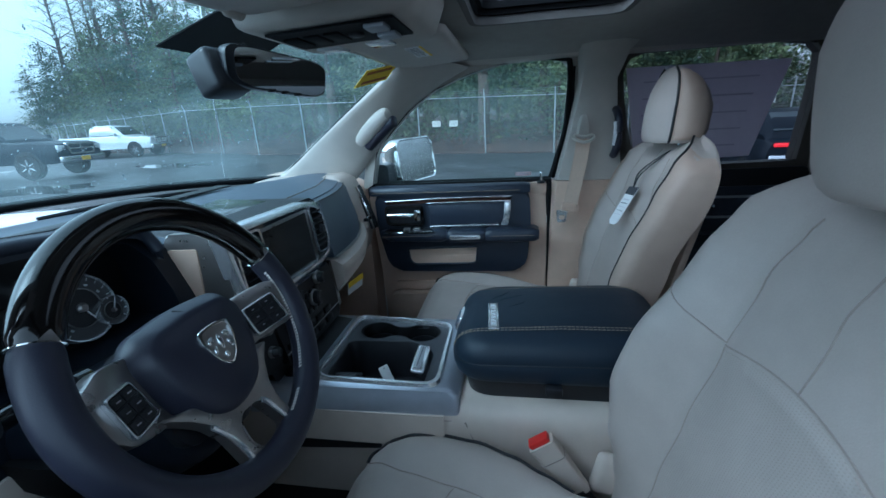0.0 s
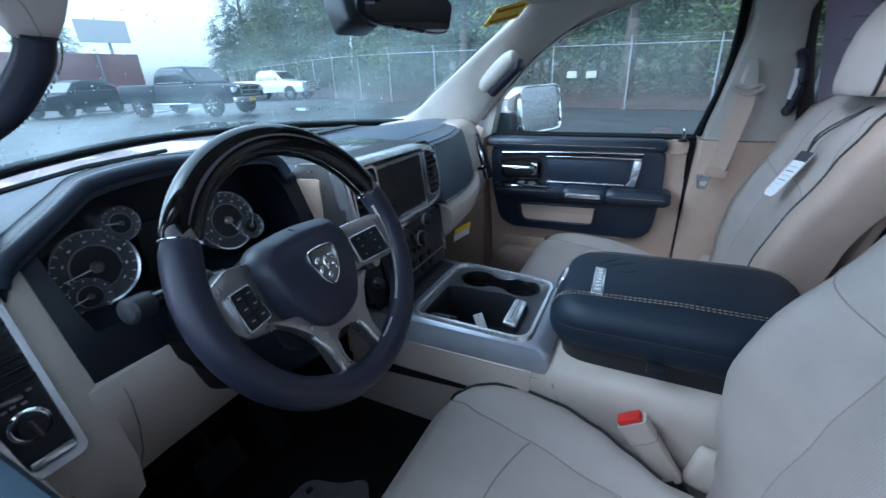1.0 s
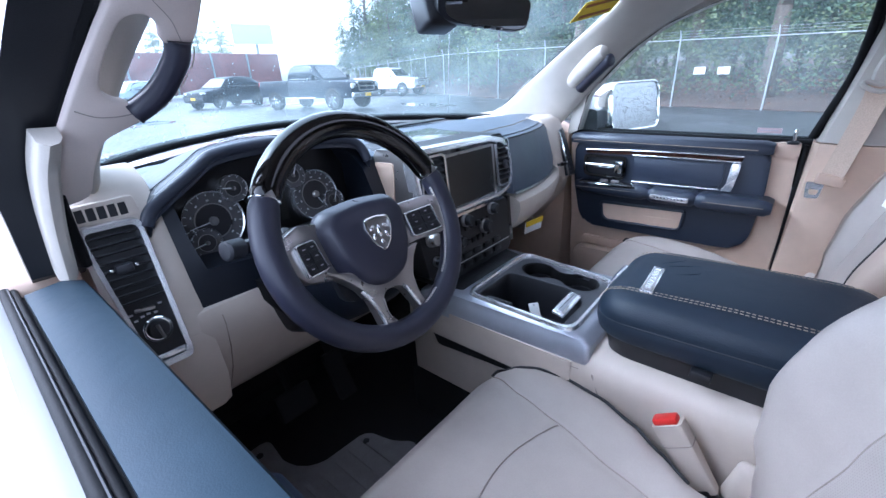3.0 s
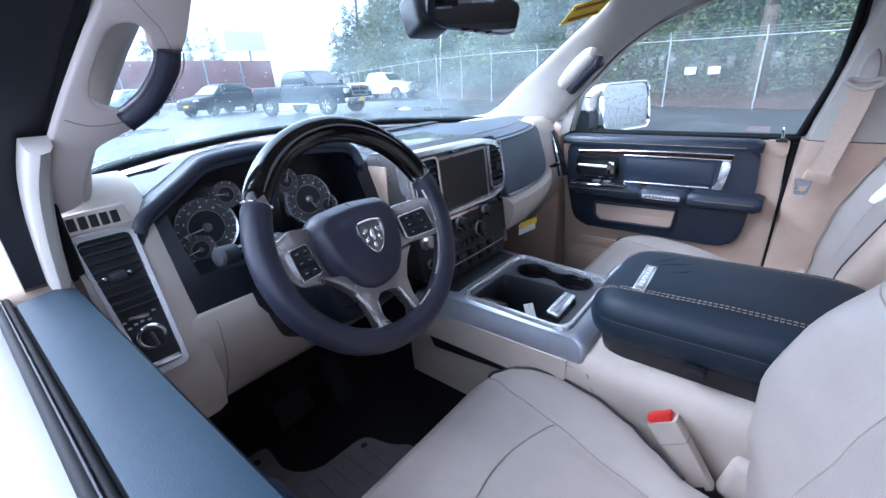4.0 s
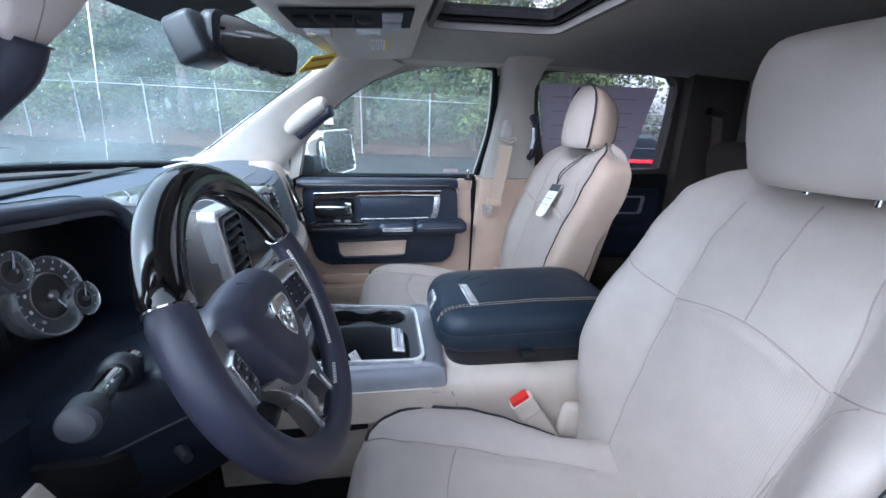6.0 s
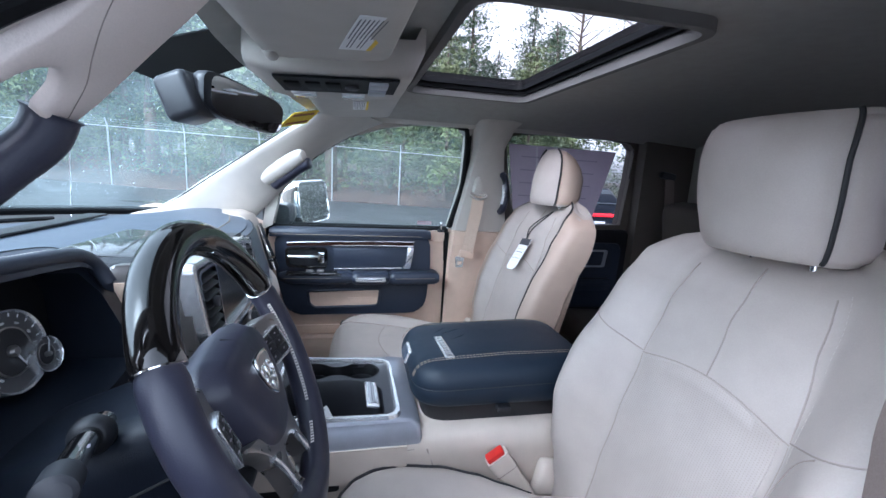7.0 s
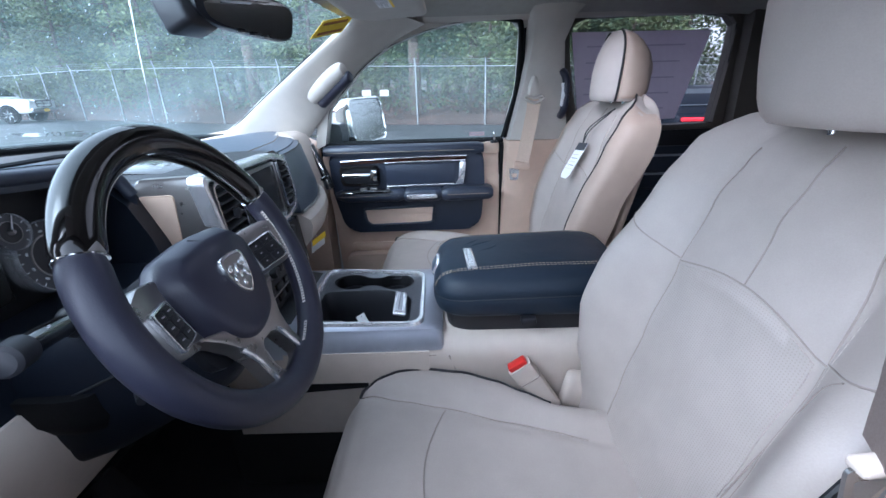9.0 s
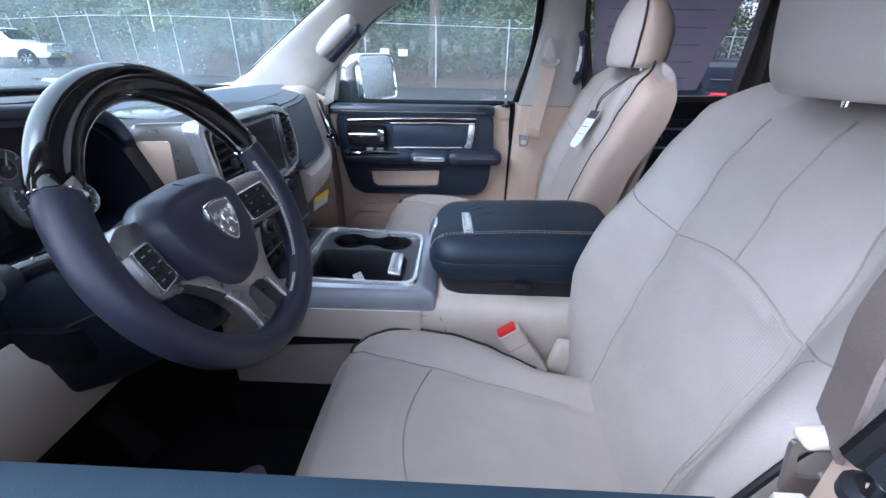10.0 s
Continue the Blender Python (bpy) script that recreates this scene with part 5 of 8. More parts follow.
    return d


def steering():
    c = Vector((-0.418, 0.0075, 1.441))
    up, nrm = Vector((0, 0.411, 0.9116)).normalized(), Vector((0, -0.9116, 0.411)).normalized()
    right = up.cross(nrm)
    m = Matrix((right, up, nrm)).transposed().to_4x4()
    m.translation = c
    w = thing("steering_wheel", c, "leather and lacquered wood steering wheel with silver spokes", "steering wheel")
    R = 0.168
    left_joint, right_joint = 150.8, 20.5

    def at(x, y, h):
        return m @ Vector((x, y, h))

    def rim(a0, a1, n, wide, deep, grips=False):
        rings = []
        for k in range(n + 1):
            a = radians(lerp(a0, a1, k / n))
            e = Vector((math.cos(a), math.sin(a), 0))
            s = 1.0 if 0 < k < n else 0.90
            rings.append([m @ (e * (R + wide * s * math.cos(t)) + Vector((0, 0, deep * s * math.sin(t)))) for t in [2 * math.pi * i / 20 for i in range(20)]])
        return loft(B(), rings)

    part("rim_leather", rim(left_joint + 0.4, right_joint + 359.6, 72, 0.0200, 0.0188), M_BLACKLEATHER, w, "dark leather wrapped lower rim")
    part("rim_wood", rim(right_joint + 0.4, left_joint - 0.4, 56, 0.0206, 0.0196), M_PIANO, w, "lacquered dark wood upper rim")
    for a in (right_joint, left_joint):
        part("rim_accent", rim(a - 0.55, a + 0.55, 3, 0.0208, 0.0198), M_CHROME, w, "thin chrome joint")
    # small bright wedge where the wood meets the leather
    for a, sg in ((left_joint, -1), (right_joint, 1)):
        a0 = radians(a)
        bm = B()
        rows = []
        for k in range(6):
            b = a0 + sg * radians(lerp(0.3, 3.4, k / 5))
            e = Vector((math.cos(b), math.sin(b), 0))
            half = 0.36 * (1 - k / 5) + 0.02
            rows.append([m @ (e * (R + 0.0209 * math.cos(t)) + Vector((0, 0, 0.0200 * math.sin(t)))) for t in [math.pi / 2 + half * j for j in (-1, -0.5, 0, 0.5, 1)]])
        part("wood_wedge", sheet(bm, rows, 0.0012, nrm * -1), M_SATIN, w)
    for lo, hi in ((12, -50), (-62, -76)):
        bm = B()
        n = int(abs(hi - lo) / 1.75)
        for k in range(n):
            a = radians(lerp(lo, hi, k / n))
            e = Vector((math.cos(a), math.sin(a), 0))
            t = Vector((-math.sin(a), math.cos(a), 0))
            for dz, f in ((0.0030, 1), (0.0075, -1)):
                p = m @ (e * (R - 0.0199) + Vector((0, 0, dz)))
                q = m @ (e * (R - 0.0192) + t * 0.0026 + Vector((0, 0, dz + 0.0042 * f)))
                tube(bm, [p, q], 0.0008, 4)
        part("rim_stitching", bm, M_STITCH, w, "pale stitching")
    # airbag cover with a broad chamfer
    hub = rounded([(-0.093, 0.026), (-0.072, 0.050), (-0.006, 0.056), (0.060, 0.050), (0.080, 0.026), (0.071, -0.036), (0.042, -0.084), (0.004, -0.097), (-0.030, -0.096), (-0.058, -0.080), (-0.084, -0.036)], 0.022, 5)
    rings = []
    for s, h in ((0.97, -0.035), (1.0, -0.030), (1.0, -0.020), (0.985, -0.014), (0.84, 0.003), (0.80, 0.0062), (0.70, 0.0095), (0.45, 0.0125), (0.15, 0.0135)):
        rings.append([at(-0.008 + (x + 0.008) * s, -0.012 + (y + 0.012) * s, h) for x, y in hub])
    part("airbag_cover", loft(B(), rings), M_BLACKLEATHER, w, "dark blue-black airbag cover", angle=26)
    part("cover_seam", tube(B(), [at(-0.002, 0.022, 0.0112), at(-0.004, 0.030, 0.0092), at(-0.008, 0.043, 0.0028), at(-0.011, 0.052, -0.010)], 0.0011, 5), M_PIPE, w)
    bm = loft(B(), [[at(x * s, y * s - 0.01, h) for x, y in rounded([(-0.10, 0.06), (0.10, 0.06), (0.085, -0.1), (-0.085, -0.1)], 0.03)] for s, h in ((0.62, -0.085), (0.86, -0.055), (0.86, -0.032))])
    part("hub_back", bm, M_BLACK, w)
    # shield shaped badge, plain
    sh = [(-0.024, 0.026), (0, 0.029), (0.024, 0.026), (0.025, 0.008), (0.015, -0.016), (0, -0.029), (-0.015, -0.016), (-0.025, 0.008)]
    tilt = m @ Matrix.Translation((-0.003, -0.010, 0)) @ Euler((0, 0, radians(-4.4))).to_matrix().to_4x4()
    part("badge_rim", holed(B(), rounded(sh, 0.007), [rounded([(x * 0.86, y * 0.86) for x, y in sh], 0.006)], lambda x, y, h: tilt @ Vector((x, y, h)), 0.010, 0.0170, 0.0012), M_CHROME, w, "chrome shield shaped badge")
    part("badge_field", prism_at(rounded([(x * 0.87, y * 0.87) for x, y in sh], 0.006), tilt, 0.010, 0.0148), M_SATIN, w)
    bm = B()
    for x, y, a, sx, sy in ((-0.0125, 0.010, 35, 0.010, 0.006), (0.0125, 0.010, -35, 0.010, 0.006), (0, 0.004, 0, 0.007, 0.016), (-0.012, -0.003, -20, 0.005, 0.010), (0.012, -0.003, 20, 0.005, 0.010), (0, -0.013, 0, 0.006, 0.008)):
        mm = tilt @ Matrix.Translation((x, y, 0.0155)) @ Euler((0, 0, radians(a))).to_matrix().to_4x4() @ Matrix.Diagonal((sx, sy, 0.004, 1))
        bmesh.ops.create_icosphere(bm, subdivisions=2, radius=0.62, matrix=mm)
    part("badge_relief", bm, M_CHROME, w)
    # side spokes: a pale metal arm above, a dark pod with a bright bezel below
    arms = ([(-0.155, 0.026), (-0.118, 0.040), (-0.080, 0.036), (-0.070, 0.020), (-0.070, -0.050), (-0.100, -0.048), (-0.134, -0.040), (-0.158, -0.012)],
            [(0.062, 0.026), (0.100, 0.026), (0.136, 0.024), (0.160, 0.014), (0.158, -0.020), (0.143, -0.048), (0.088, -0.044), (0.060, -0.048)])
    pods = ([(-0.1385, 0.0145), (-0.1020, 0.0165), (-0.0930, -0.0320), (-0.1345, -0.0345)], [(0.0760, 0.0065), (0.1305, 0.0065), (0.1375, -0.0400), (0.0785, -0.0375)])
    def dished(x, y, h):
        return at(x, y, h + 0.004 - 0.30 * (0.137 - abs(x)))
    for ol, pod in zip(arms, pods):
        part("spoke", holed(B(), rounded(ol, 0.007), [], dished, -0.026, -0.002, 0.004), M_SATIN, w, "satin side spoke", angle=30)
        cx, cy = sum(p[0] for p in pod) / 4, sum(p[1] for p in pod) / 4
        inner = [(cx + (x - cx) * 0.90, cy + (y - cy) * 0.90) for x, y in pod]
        part("switch_bezel", holed(B(), rounded(pod, 0.006), [rounded(inner, 0.005)], dished, -0.004, 0.0062, 0.0018), M_BRIGHTTRIM, w, "satin silver switch bezel", angle=30)
        part("switch_panel", holed(B(), rounded(inner, 0.005), [], dished, -0.003, 0.0030), M_BLACK, w)
        def across(u, v):
            a, b, c2, d2 = [Vector(p) for p in inner]
            return a.lerp(b, u).lerp(d2.lerp(c2, u), v)
        for u0, u1, v0, v1 in ((0.05, 0.48, 0.05, 0.27), (0.52, 0.95, 0.05, 0.27), (0.05, 0.48, 0.31, 0.63), (0.52, 0.95, 0.31, 0.63), (0.05, 0.48, 0.67, 0.95), (0.52, 0.95, 0.67, 0.95)):
            quad = [tuple(across(u, v)) for u, v in ((u0, v0), (u1, v0), (u1, v1), (u0, v1))]
            part("switch_button", holed(B(), rounded(quad, 0.002, 2), [], dished, 0.002, 0.0058, 0.0009), M_BLACK, w)
            p = across((u0 + u1) / 2, (v0 + v1) / 2)
            bm = B()
            bmesh.ops.create_cube(bm, size=1, matrix=Matrix.Translation(dished(p.x, p.y, 0.0060)) @ m.to_3x3().to_4x4() @ Matrix.Diagonal((0.0065, 0.0014, 0.0006, 1)))
            part("button_mark", bm, M_STICKER, w)
    # lower spoke: a satin plate with an opening and polished edges
    out = [(-0.104, -0.036), (-0.078, -0.058), (-0.060, -0.078), (-0.048, -0.104), (-0.042, -0.150), (-0.030, -0.160), (0.012, -0.166), (0.046, -0.160), (0.050, -0.150), (0.042, -0.118), (0.044, -0.092), (0.058, -0.066), (0.078, -0.046), (0.040, -0.050), (-0.060, -0.050)]
    hole = [(-0.030, -0.104), (-0.020, -0.095), (0.006, -0.097), (0.018, -0.106), (0.034, -0.148), (0.030, -0.156), (0.006, -0.160), (-0.020, -0.152), (-0.031, -0.130)]
    part("lower_spoke", holed(B(), rounded(out, 0.006), [rounded(hole, 0.006)], at, -0.024, -0.001, 0.003), M_SATIN, w, "satin metal lower spoke", angle=35)
    for line in (((-0.062, -0.080), (-0.0505, -0.104), (-0.0445, -0.130), (-0.0425, -0.151)), ((0.0125, -0.101), (0.0195, -0.108), (0.0270, -0.128), (0.0335, -0.148)), ((-0.0305, -0.106), (-0.0315, -0.130), (-0.0205, -0.151))):
        bright = line[0][0] != -0.0305
        part("spoke_edge", tube(B(), catmull([at(x, y, -0.0005) for x, y in line], 4), 0.0036 if bright else 0.0016, 8), M_BRIGHTTRIM if bright else M_SATIN, w, "bright polished edge")
    # column shroud, stalk and tilt lever
    s = thing("steering_column", (-0.41, 0.15, 1.38), "dark blue steering column shroud with turn signal stalk", "steering column")
    ax = nrm * -1
    rings = []
    for t, k in ((0.035, 0.86), (0.045, 0.98), (0.07, 1.02), (0.14, 1.10), (0.22, 1.16), (0.32, 1.12)):
        p = c + ax * t + Vector((0, 0, -0.016))
        rings.append([p + (right * (x * k) + up * (y * k)) for x, y in rounded([(-0.088, 0.040), (0.080, 0.040), (0.076, -0.050), (0.052, -0.110), (-0.060, -0.110), (-0.088, -0.050)], 0.035, 5)])
    part("shroud", loft(B(), rings), M_COLUMN, s, "dark blue column shroud", angle=60)
    part("shroud_joint", tube(B(), [p + (right * x + up * -0.020) for p, x in ((c + ax * 0.06 + Vector((0, 0, -0.016)), -0.0915), (c + ax * 0.14 + Vector((0, 0, -0.016)), -0.0985), (c + ax * 0.22 + Vector((0, 0, -0.016)), -0.1035))], 0.0016, 6), M_PIPE, s)
    part("key_bezel", tube(B(), [c + ax * 0.075 + right * 0.094 + up * -0.03, c + ax * 0.075 + right * 0.106 + up * -0.03], 0.020, 16), M_SATIN, s)
    pts = [(-0.47, 0.135, 1.418), (-0.53, 0.12, 1.432), (-0.565, 0.108, 1.440), (-0.602, 0.096, 1.446)]
    stalk = part("turn_signal_stalk", tube(B(), catmull(pts, 4), 0.0108, 16), M_GLOSS, s, "gloss black stalk")
    part("stalk_boot", lathe(B(), [(0.019, 0), (0.018, 0.008), (0.014, 0.013), (0.011, 0.014)], look((-0.500, 0.128, 1.424), (-0.42, 0.147, 1.406)), 20), M_BLACK, s)
    part("stalk_cap", tube(B(), [(-0.583, 0.1025, 1.443), (-0.606, 0.0945, 1.4468), (-0.6085, 0.0938, 1.4472)], [0.0142, 0.0142, 0.011], 20), M_CAPGREY, stalk, "grey end cap")
    part("stalk_mark", tube(B(), [(-0.556, 0.0993, 1.4505), (-0.559, 0.0982, 1.4511)], 0.0012, 5), M_FAINT, stalk)
    part("tilt_lever", tube(B(), [(-0.47, 0.12, 1.335), (-0.500, 0.09, 1.332), (-0.525, 0.07, 1.336)], [0.006, 0.007, 0.005], 8), M_BLACK, s)
    part("lower_cover", loft(B(), [[(-0.415 + (x + 0.415) * k, 0.20 + (y - 0.20) * k, z) for x, y in rounded([(-0.53, 0.12), (-0.30, 0.12), (-0.30, 0.26), (-0.53, 0.26)], 0.04)] for z, k in ((1.266, 0.55), (1.272, 0.72), (1.285, 0.90), (1.305, 1.0), (1.34, 1.0))]), M_RUBBER, s, "black cover under the column", angle=50)
    return w


def console():
    c = thing("center_console", (CX, -0.25, 0.75), "beige floor console with silver tray, cup holders and padded lid", "center console")
    z = 1.178
    # body
    rings = []
    for zz, hw in ((0.905, 0.166), (0.95, 0.168), (1.06, 0.170)):
        rings.append([(CX - hw, 0.22, zz), (CX + hw, 0.22, zz), (CX + hw, -0.68, zz), (CX - hw, -0.68, zz)])
    part("body", loft(B(), rings), M_TRIM, c, "beige console body")
    rings = [[(CX - hw, -0.215, zz), (CX + hw, -0.215, zz), (CX + hw, -0.68, zz), (CX - hw, -0.68, zz)] for zz, hw in ((1.055, 0.1705), (1.10, 0.176), (1.128, 0.171), (1.142, 0.160), (1.150, 0.130))]
    part("rear_body", loft(B(), rings), M_TRIM, c, "beige box under the lid")
    for sg in (-1, 1):
        bm = B()
        box(bm, (CX + sg * 0.172, -0.0, 1.09), (0.012, 0.44, 0.075))
        part("side_wall", bm, M_TRIM, c)
    part("upper_joint", tube(B(), [(CX - 0.1735, y, z) for y, z in ((0.19, 1.098), (0.05, 1.102), (-0.10, 1.108), (-0.235, 1.116))], 0.0012, 5), M_SEAM, c)
    part("body_joint", tube(B(), [(CX - 0.1745, -0.262, 1.115), (CX - 0.171, -0.285, 1.05), (CX - 0.1675, -0.31, 0.92)], 0.0018, 5), M_SEAM, c)
    part("side_slot", prism(B(), rounded([(0.15, 1.056), (-0.085, 1.066), (-0.085, 1.036), (0.13, 1.020)], 0.006), "x", CX - 0.173, CX - 0.169), M_BLACK, c, "dark slot in the side")
    part("slot_rim", tube(B(), [(CX - 0.172, 0.15, 1.058), (CX - 0.172, 0.03, 1.064), (CX - 0.172, -0.085, 1.068)], 0.003, 6), M_TRIM, c)
    # silver shoulder, wrapping the tray; its lower edge climbs towards the back
    outer = rounded([(CX - 0.180, 0.20), (CX + 0.180, 0.20), (CX + 0.172, -0.252), (CX - 0.172, -0.252)], 0.012)
    ledge = rounded([(CX - 0.168, 0.19), (CX + 0.168, 0.19), (CX + 0.160, -0.249), (CX - 0.160, -0.249)], 0.014)
    mid = rounded([(CX - 0.148, 0.062), (CX + 0.145, 0.066), (CX + 0.112, -0.206), (CX - 0.158, -0.212)], 0.035)
    hole = rounded([(CX - 0.136, 0.050), (CX + 0.136, 0.054), (CX + 0.104, -0.196), (CX - 0.143, -0.198)], 0.030)
    def sunk(y, h):
        return h - 0.016 * (y + 0.25) / 0.45 if h < 1.15 else h - 0.004 * (y + 0.25) / 0.45 if h < 1.17 else h
    bm = B()
    loops = [[bm.verts.new((x, y, sunk(y, h))) for x, y in o] for o, h in ((outer, 1.128), (outer, 1.140), (ledge, 1.162), ([(lerp(a[0], b[0], 0.3), lerp(a[1], b[1], 0.3)) for a, b in zip(ledge, mid)], 1.171), (mid, 1.176))]
    for a, b in zip(loops, loops[1:]):
        for i in range(len(a)):
            bm.faces.new((a[i], a[(i + 1) % len(a)], b[(i + 1) % len(a)], b[i]))
    part("silver_shoulder", bm, M_SHOULDER, c, "satin silver shoulder round the tray", angle=30)
    bm = B()
    loops = [[bm.verts.new((x, y, h)) for x, y in o] for o, h in ((mid, 1.174), ([(lerp(a[0], b[0], 0.25), lerp(a[1], b[1], 0.25)) for a, b in zip(mid, hole)], 1.183), ([(lerp(a[0], b[0], 0.75), lerp(a[1], b[1], 0.75)) for a, b in zip(mid, hole)], 1.183), (hole, 1.177), (hole, 1.166))]
    for a, b in zip(loops, loops[1:]):
        for i in range(len(a)):
            bm.faces.new((a[i], a[(i + 1) % len(a)], b[(i + 1) % len(a)], b[i]))
    part("bright_rim", bm, M_BRIGHTTRIM, c, "bright metal rim", angle=50)
    # deck with the tray's opening and two joined cup holders
    tray = rounded([(-0.102, 0.040), (0.050, 0.043), (0.056, -0.120), (0.010, -0.176), (-0.108, -0.176)], 0.022)
    cups = []
    for a in [2 * math.pi * (k + 0.5) / 48 for k in range(48)]:
        y = math.sin(a) * 0.103
        half = max(0.0405 * math.sqrt(max(0, 1 - ((abs(y) - 0.057) / 0.046) ** 2)), 0.020 if abs(y) < 0.057 else 0)
        cups.append((0.104 + math.copysign(half, math.cos(a)) + 0.05 * (y - 0.0), y - 0.071))
    part("deck", holed(B(), [(lerp(x, CX, 0.004), lerp(y, -0.075, 0.004)) for x, y in hole], [tray, cups], lambda x, y, h: Vector((x, y, h)), 1.162, 1.170), M_DARKGREY, c, "charcoal deck round the tray")
    bm = B()
    loops = [[bm.verts.new((lerp(-0.025, x, k), lerp(-0.065, y, k), h)) for x, y in tray] for k, h in ((1.01, 1.171), (0.985, 1.168), (0.96, 1.12), (0.93, 1.075))]
    for a, b in zip(loops, loops[1:]):
        for i in range(len(a)):
            bm.faces.new((a[i], a[(i + 1) % len(a)], b[(i + 1) % len(a)], b[i]))
    bm.faces.new(loops[-1])
    part("tray_well", bm, M_BLACK, c, "deep black storage tray", angle=60)
    bm = B()
    loops = [[bm.verts.new((lerp(0.104, x, k), lerp(-0.071, y, k), h)) for x, y in cups] for k, h in ((1.02, 1.1715), (0.97, 1.169), (0.93, 1.145), (0.92, 1.11))]
    for a, b in zip(loops, loops[1:]):
        for i in range(len(a)):
            bm.faces.new((a[i], a[(i + 1) % len(a)], b[(i + 1) % len(a)], b[i]))
    bm.faces.new(loops[-1])
    part("cup_holder", bm, M_RUBBER, c, "two joined black cup holders", angle=50)
    for y in (-0.016, -0.128):
        m = Matrix.Translation((0.104 + 0.05 * (y + 0.071), y, 1.112))
        part("cup_liner", lathe(B(), [(0.036, 0.0), (0.0365, 0.030), (0.034, 0.031), (0.033, 0.002), (0.01, 0.002)], m, 28), M_BLACK, c)
    for k in range(3):
        bm = B()
        box(bm, (CX - 0.095 + 0.016 * k, 0.012, 1.130 - 0.010 * k), (0.012, 0.05, 0.05), (0, 20, 0), bevel=0.004)
        part("tray_divider", bm, M_DARKGREY, c)
    # gloss tray ahead
    bm = B()
    box(bm, (CX, 0.098, 1.163), (0.275, 0.066, 0.03), (8, 0, 0), bevel=0.006)
    part("front_bin", bm, M_BLACK, c, "black bin below the stack")
    # padded lid
    x0, x1, ya, yb = CX - 0.153, CX + 0.153, -0.232, -0.66
    def sag(y):
        return 0.055 * max(0.0, y + 0.45)
    rings = []
    for s, h in ((0.90, 1.187), (0.945, 1.190), (0.975, 1.199), (1.0, 1.220), (1.0, 1.234), (0.992, 1.237), (0.996, 1.241), (0.98, 1.254), (0.93, 1.270), (0.86, 1.280), (0.72, 1.286), (0.5, 1.289), (0.25, 1.290)):
        o = rounded([(x0, ya), (x1, ya), (x1, yb), (x0, yb)], 0.080, 8)
        cx, cy = (x0 + x1) / 2, (ya + yb) / 2
        rings.append([(cx + (x - cx) * s, cy + (y - cy) * (1 - (1 - s) * 0.75), h - sag(cy + (y - cy) * (1 - (1 - s) * 0.75)) * min(1, (h - 1.187) / 0.06)) for x, y in o])
    lid = part("lid", loft(B(), rings), M_LID, c, "dark blue stitched leather armrest lid", angle=60)
    def lid_z(x, y):
        s1 = max(abs(x - CX) / 0.153, 1 - (1 - abs(y + 0.446) / 0.214) / 0.75)
        return table([(0.25, 1.290), (0.5, 1.289), (0.72, 1.286), (0.86, 1.280), (0.93, 1.270), (0.98, 1.254), (0.996, 1.241)], s1) - sag(y)
    o = rounded([(x0, ya), (x1, ya), (x1, yb), (x0, yb)], 0.080, 8)
    part("lid_band_seam", tube(B(), [(CX + (x - CX) * 0.9955, -0.446 + (y + 0.446) * 0.9965, 1.2370 - sag(y) * 0.83) for x, y in o], 0.0011, 6, True), M_PIPE, lid)
    for k, (xa, ya2, xb, yb2) in enumerate(((0.052, -0.318, 0.085, -0.375), (0.062, -0.308, 0.110, -0.345), (0.020, -0.345, 0.050, -0.385), (-0.075, -0.285, -0.062, -0.262))):
        line = [(lerp(xa, xb, i / 6), lerp(ya2, yb2, i / 6) + 0.004 * math.sin(i * 0.9 + k)) for i in range(7)]
        part("leather_crease", tube(B(), [(x, y, lid_z(x, y) - 0.0002) for x, y in line], [0.0004, 0.0010, 0.0014, 0.0015, 0.0013, 0.0009, 0.0004], 6), M_LID, lid)
    for x in (CX - 0.104, CX - 0.096, CX + 0.104):
        bm = B()
        for k in range(52):
            ya2 = lerp(-0.236, -0.648, k / 52)
            yb2 = ya2 - 0.0052
            tube(bm, [(x, ya2, lid_z(x, ya2) + 0.0003), (x, yb2, lid_z(x, yb2) + 0.0003)], 0.0009, 5)
        part("lid_stitching", bm, M_THREAD, lid, "tan double stitching")
    rings = []
    for s, h in ((0.84, 1.120), (0.86, 1.14), (0.89, 1.175), (0.91, 1.189)):
        o = rounded([(x0, ya), (x1, ya), (x1, yb), (x0, yb)], 0.065, 6)
        cx, cy = (x0 + x1) / 2, (ya + yb) / 2
        rings.append([(cx + (x - cx) * s, cy + (y - cy) * s, h) for x, y in o])
    part("lid_base", loft(B(), rings), M_BLACK, c, "black lid base")
    bm = B()
    box(bm, (CX + 0.012, -0.2385, 1.2440), (0.062, 0.014, 0.034), (24, 0, 0), bevel=0.005, seg=3)
    latch = part("latch", bm, M_BRIGHTTRIM, c, "satin lid latch")
    bm = B()
    box(bm, (CX + 0.012, -0.2325, 1.2470), (0.050, 0.006, 0.022), (24, 0, 0), bevel=0.002)
    part("latch_pad", bm, M_PAD, latch)
    bm = B()
    box(bm, (-0.124, -0.430, 1.182), (0.020, 0.032, 0.016), bevel=0.004)
    part("side_catch", bm, M_BLACK, c)
    bm = B()
    box(bm, (-0.018, -0.314, 1.2815), (0.118, 0.022, 0.005), (2.5, 0, 3), bevel=0.0018)
    badge = part("badge_plate", bm, M_BRIGHTTRIM, c, "bright name plate")
    bm = B()
    box(bm, (-0.018, -0.314, 1.2842), (0.108, 0.013, 0.0012), (2.5, 0, 3))
    part("badge_field", bm, M_SATIN, badge)
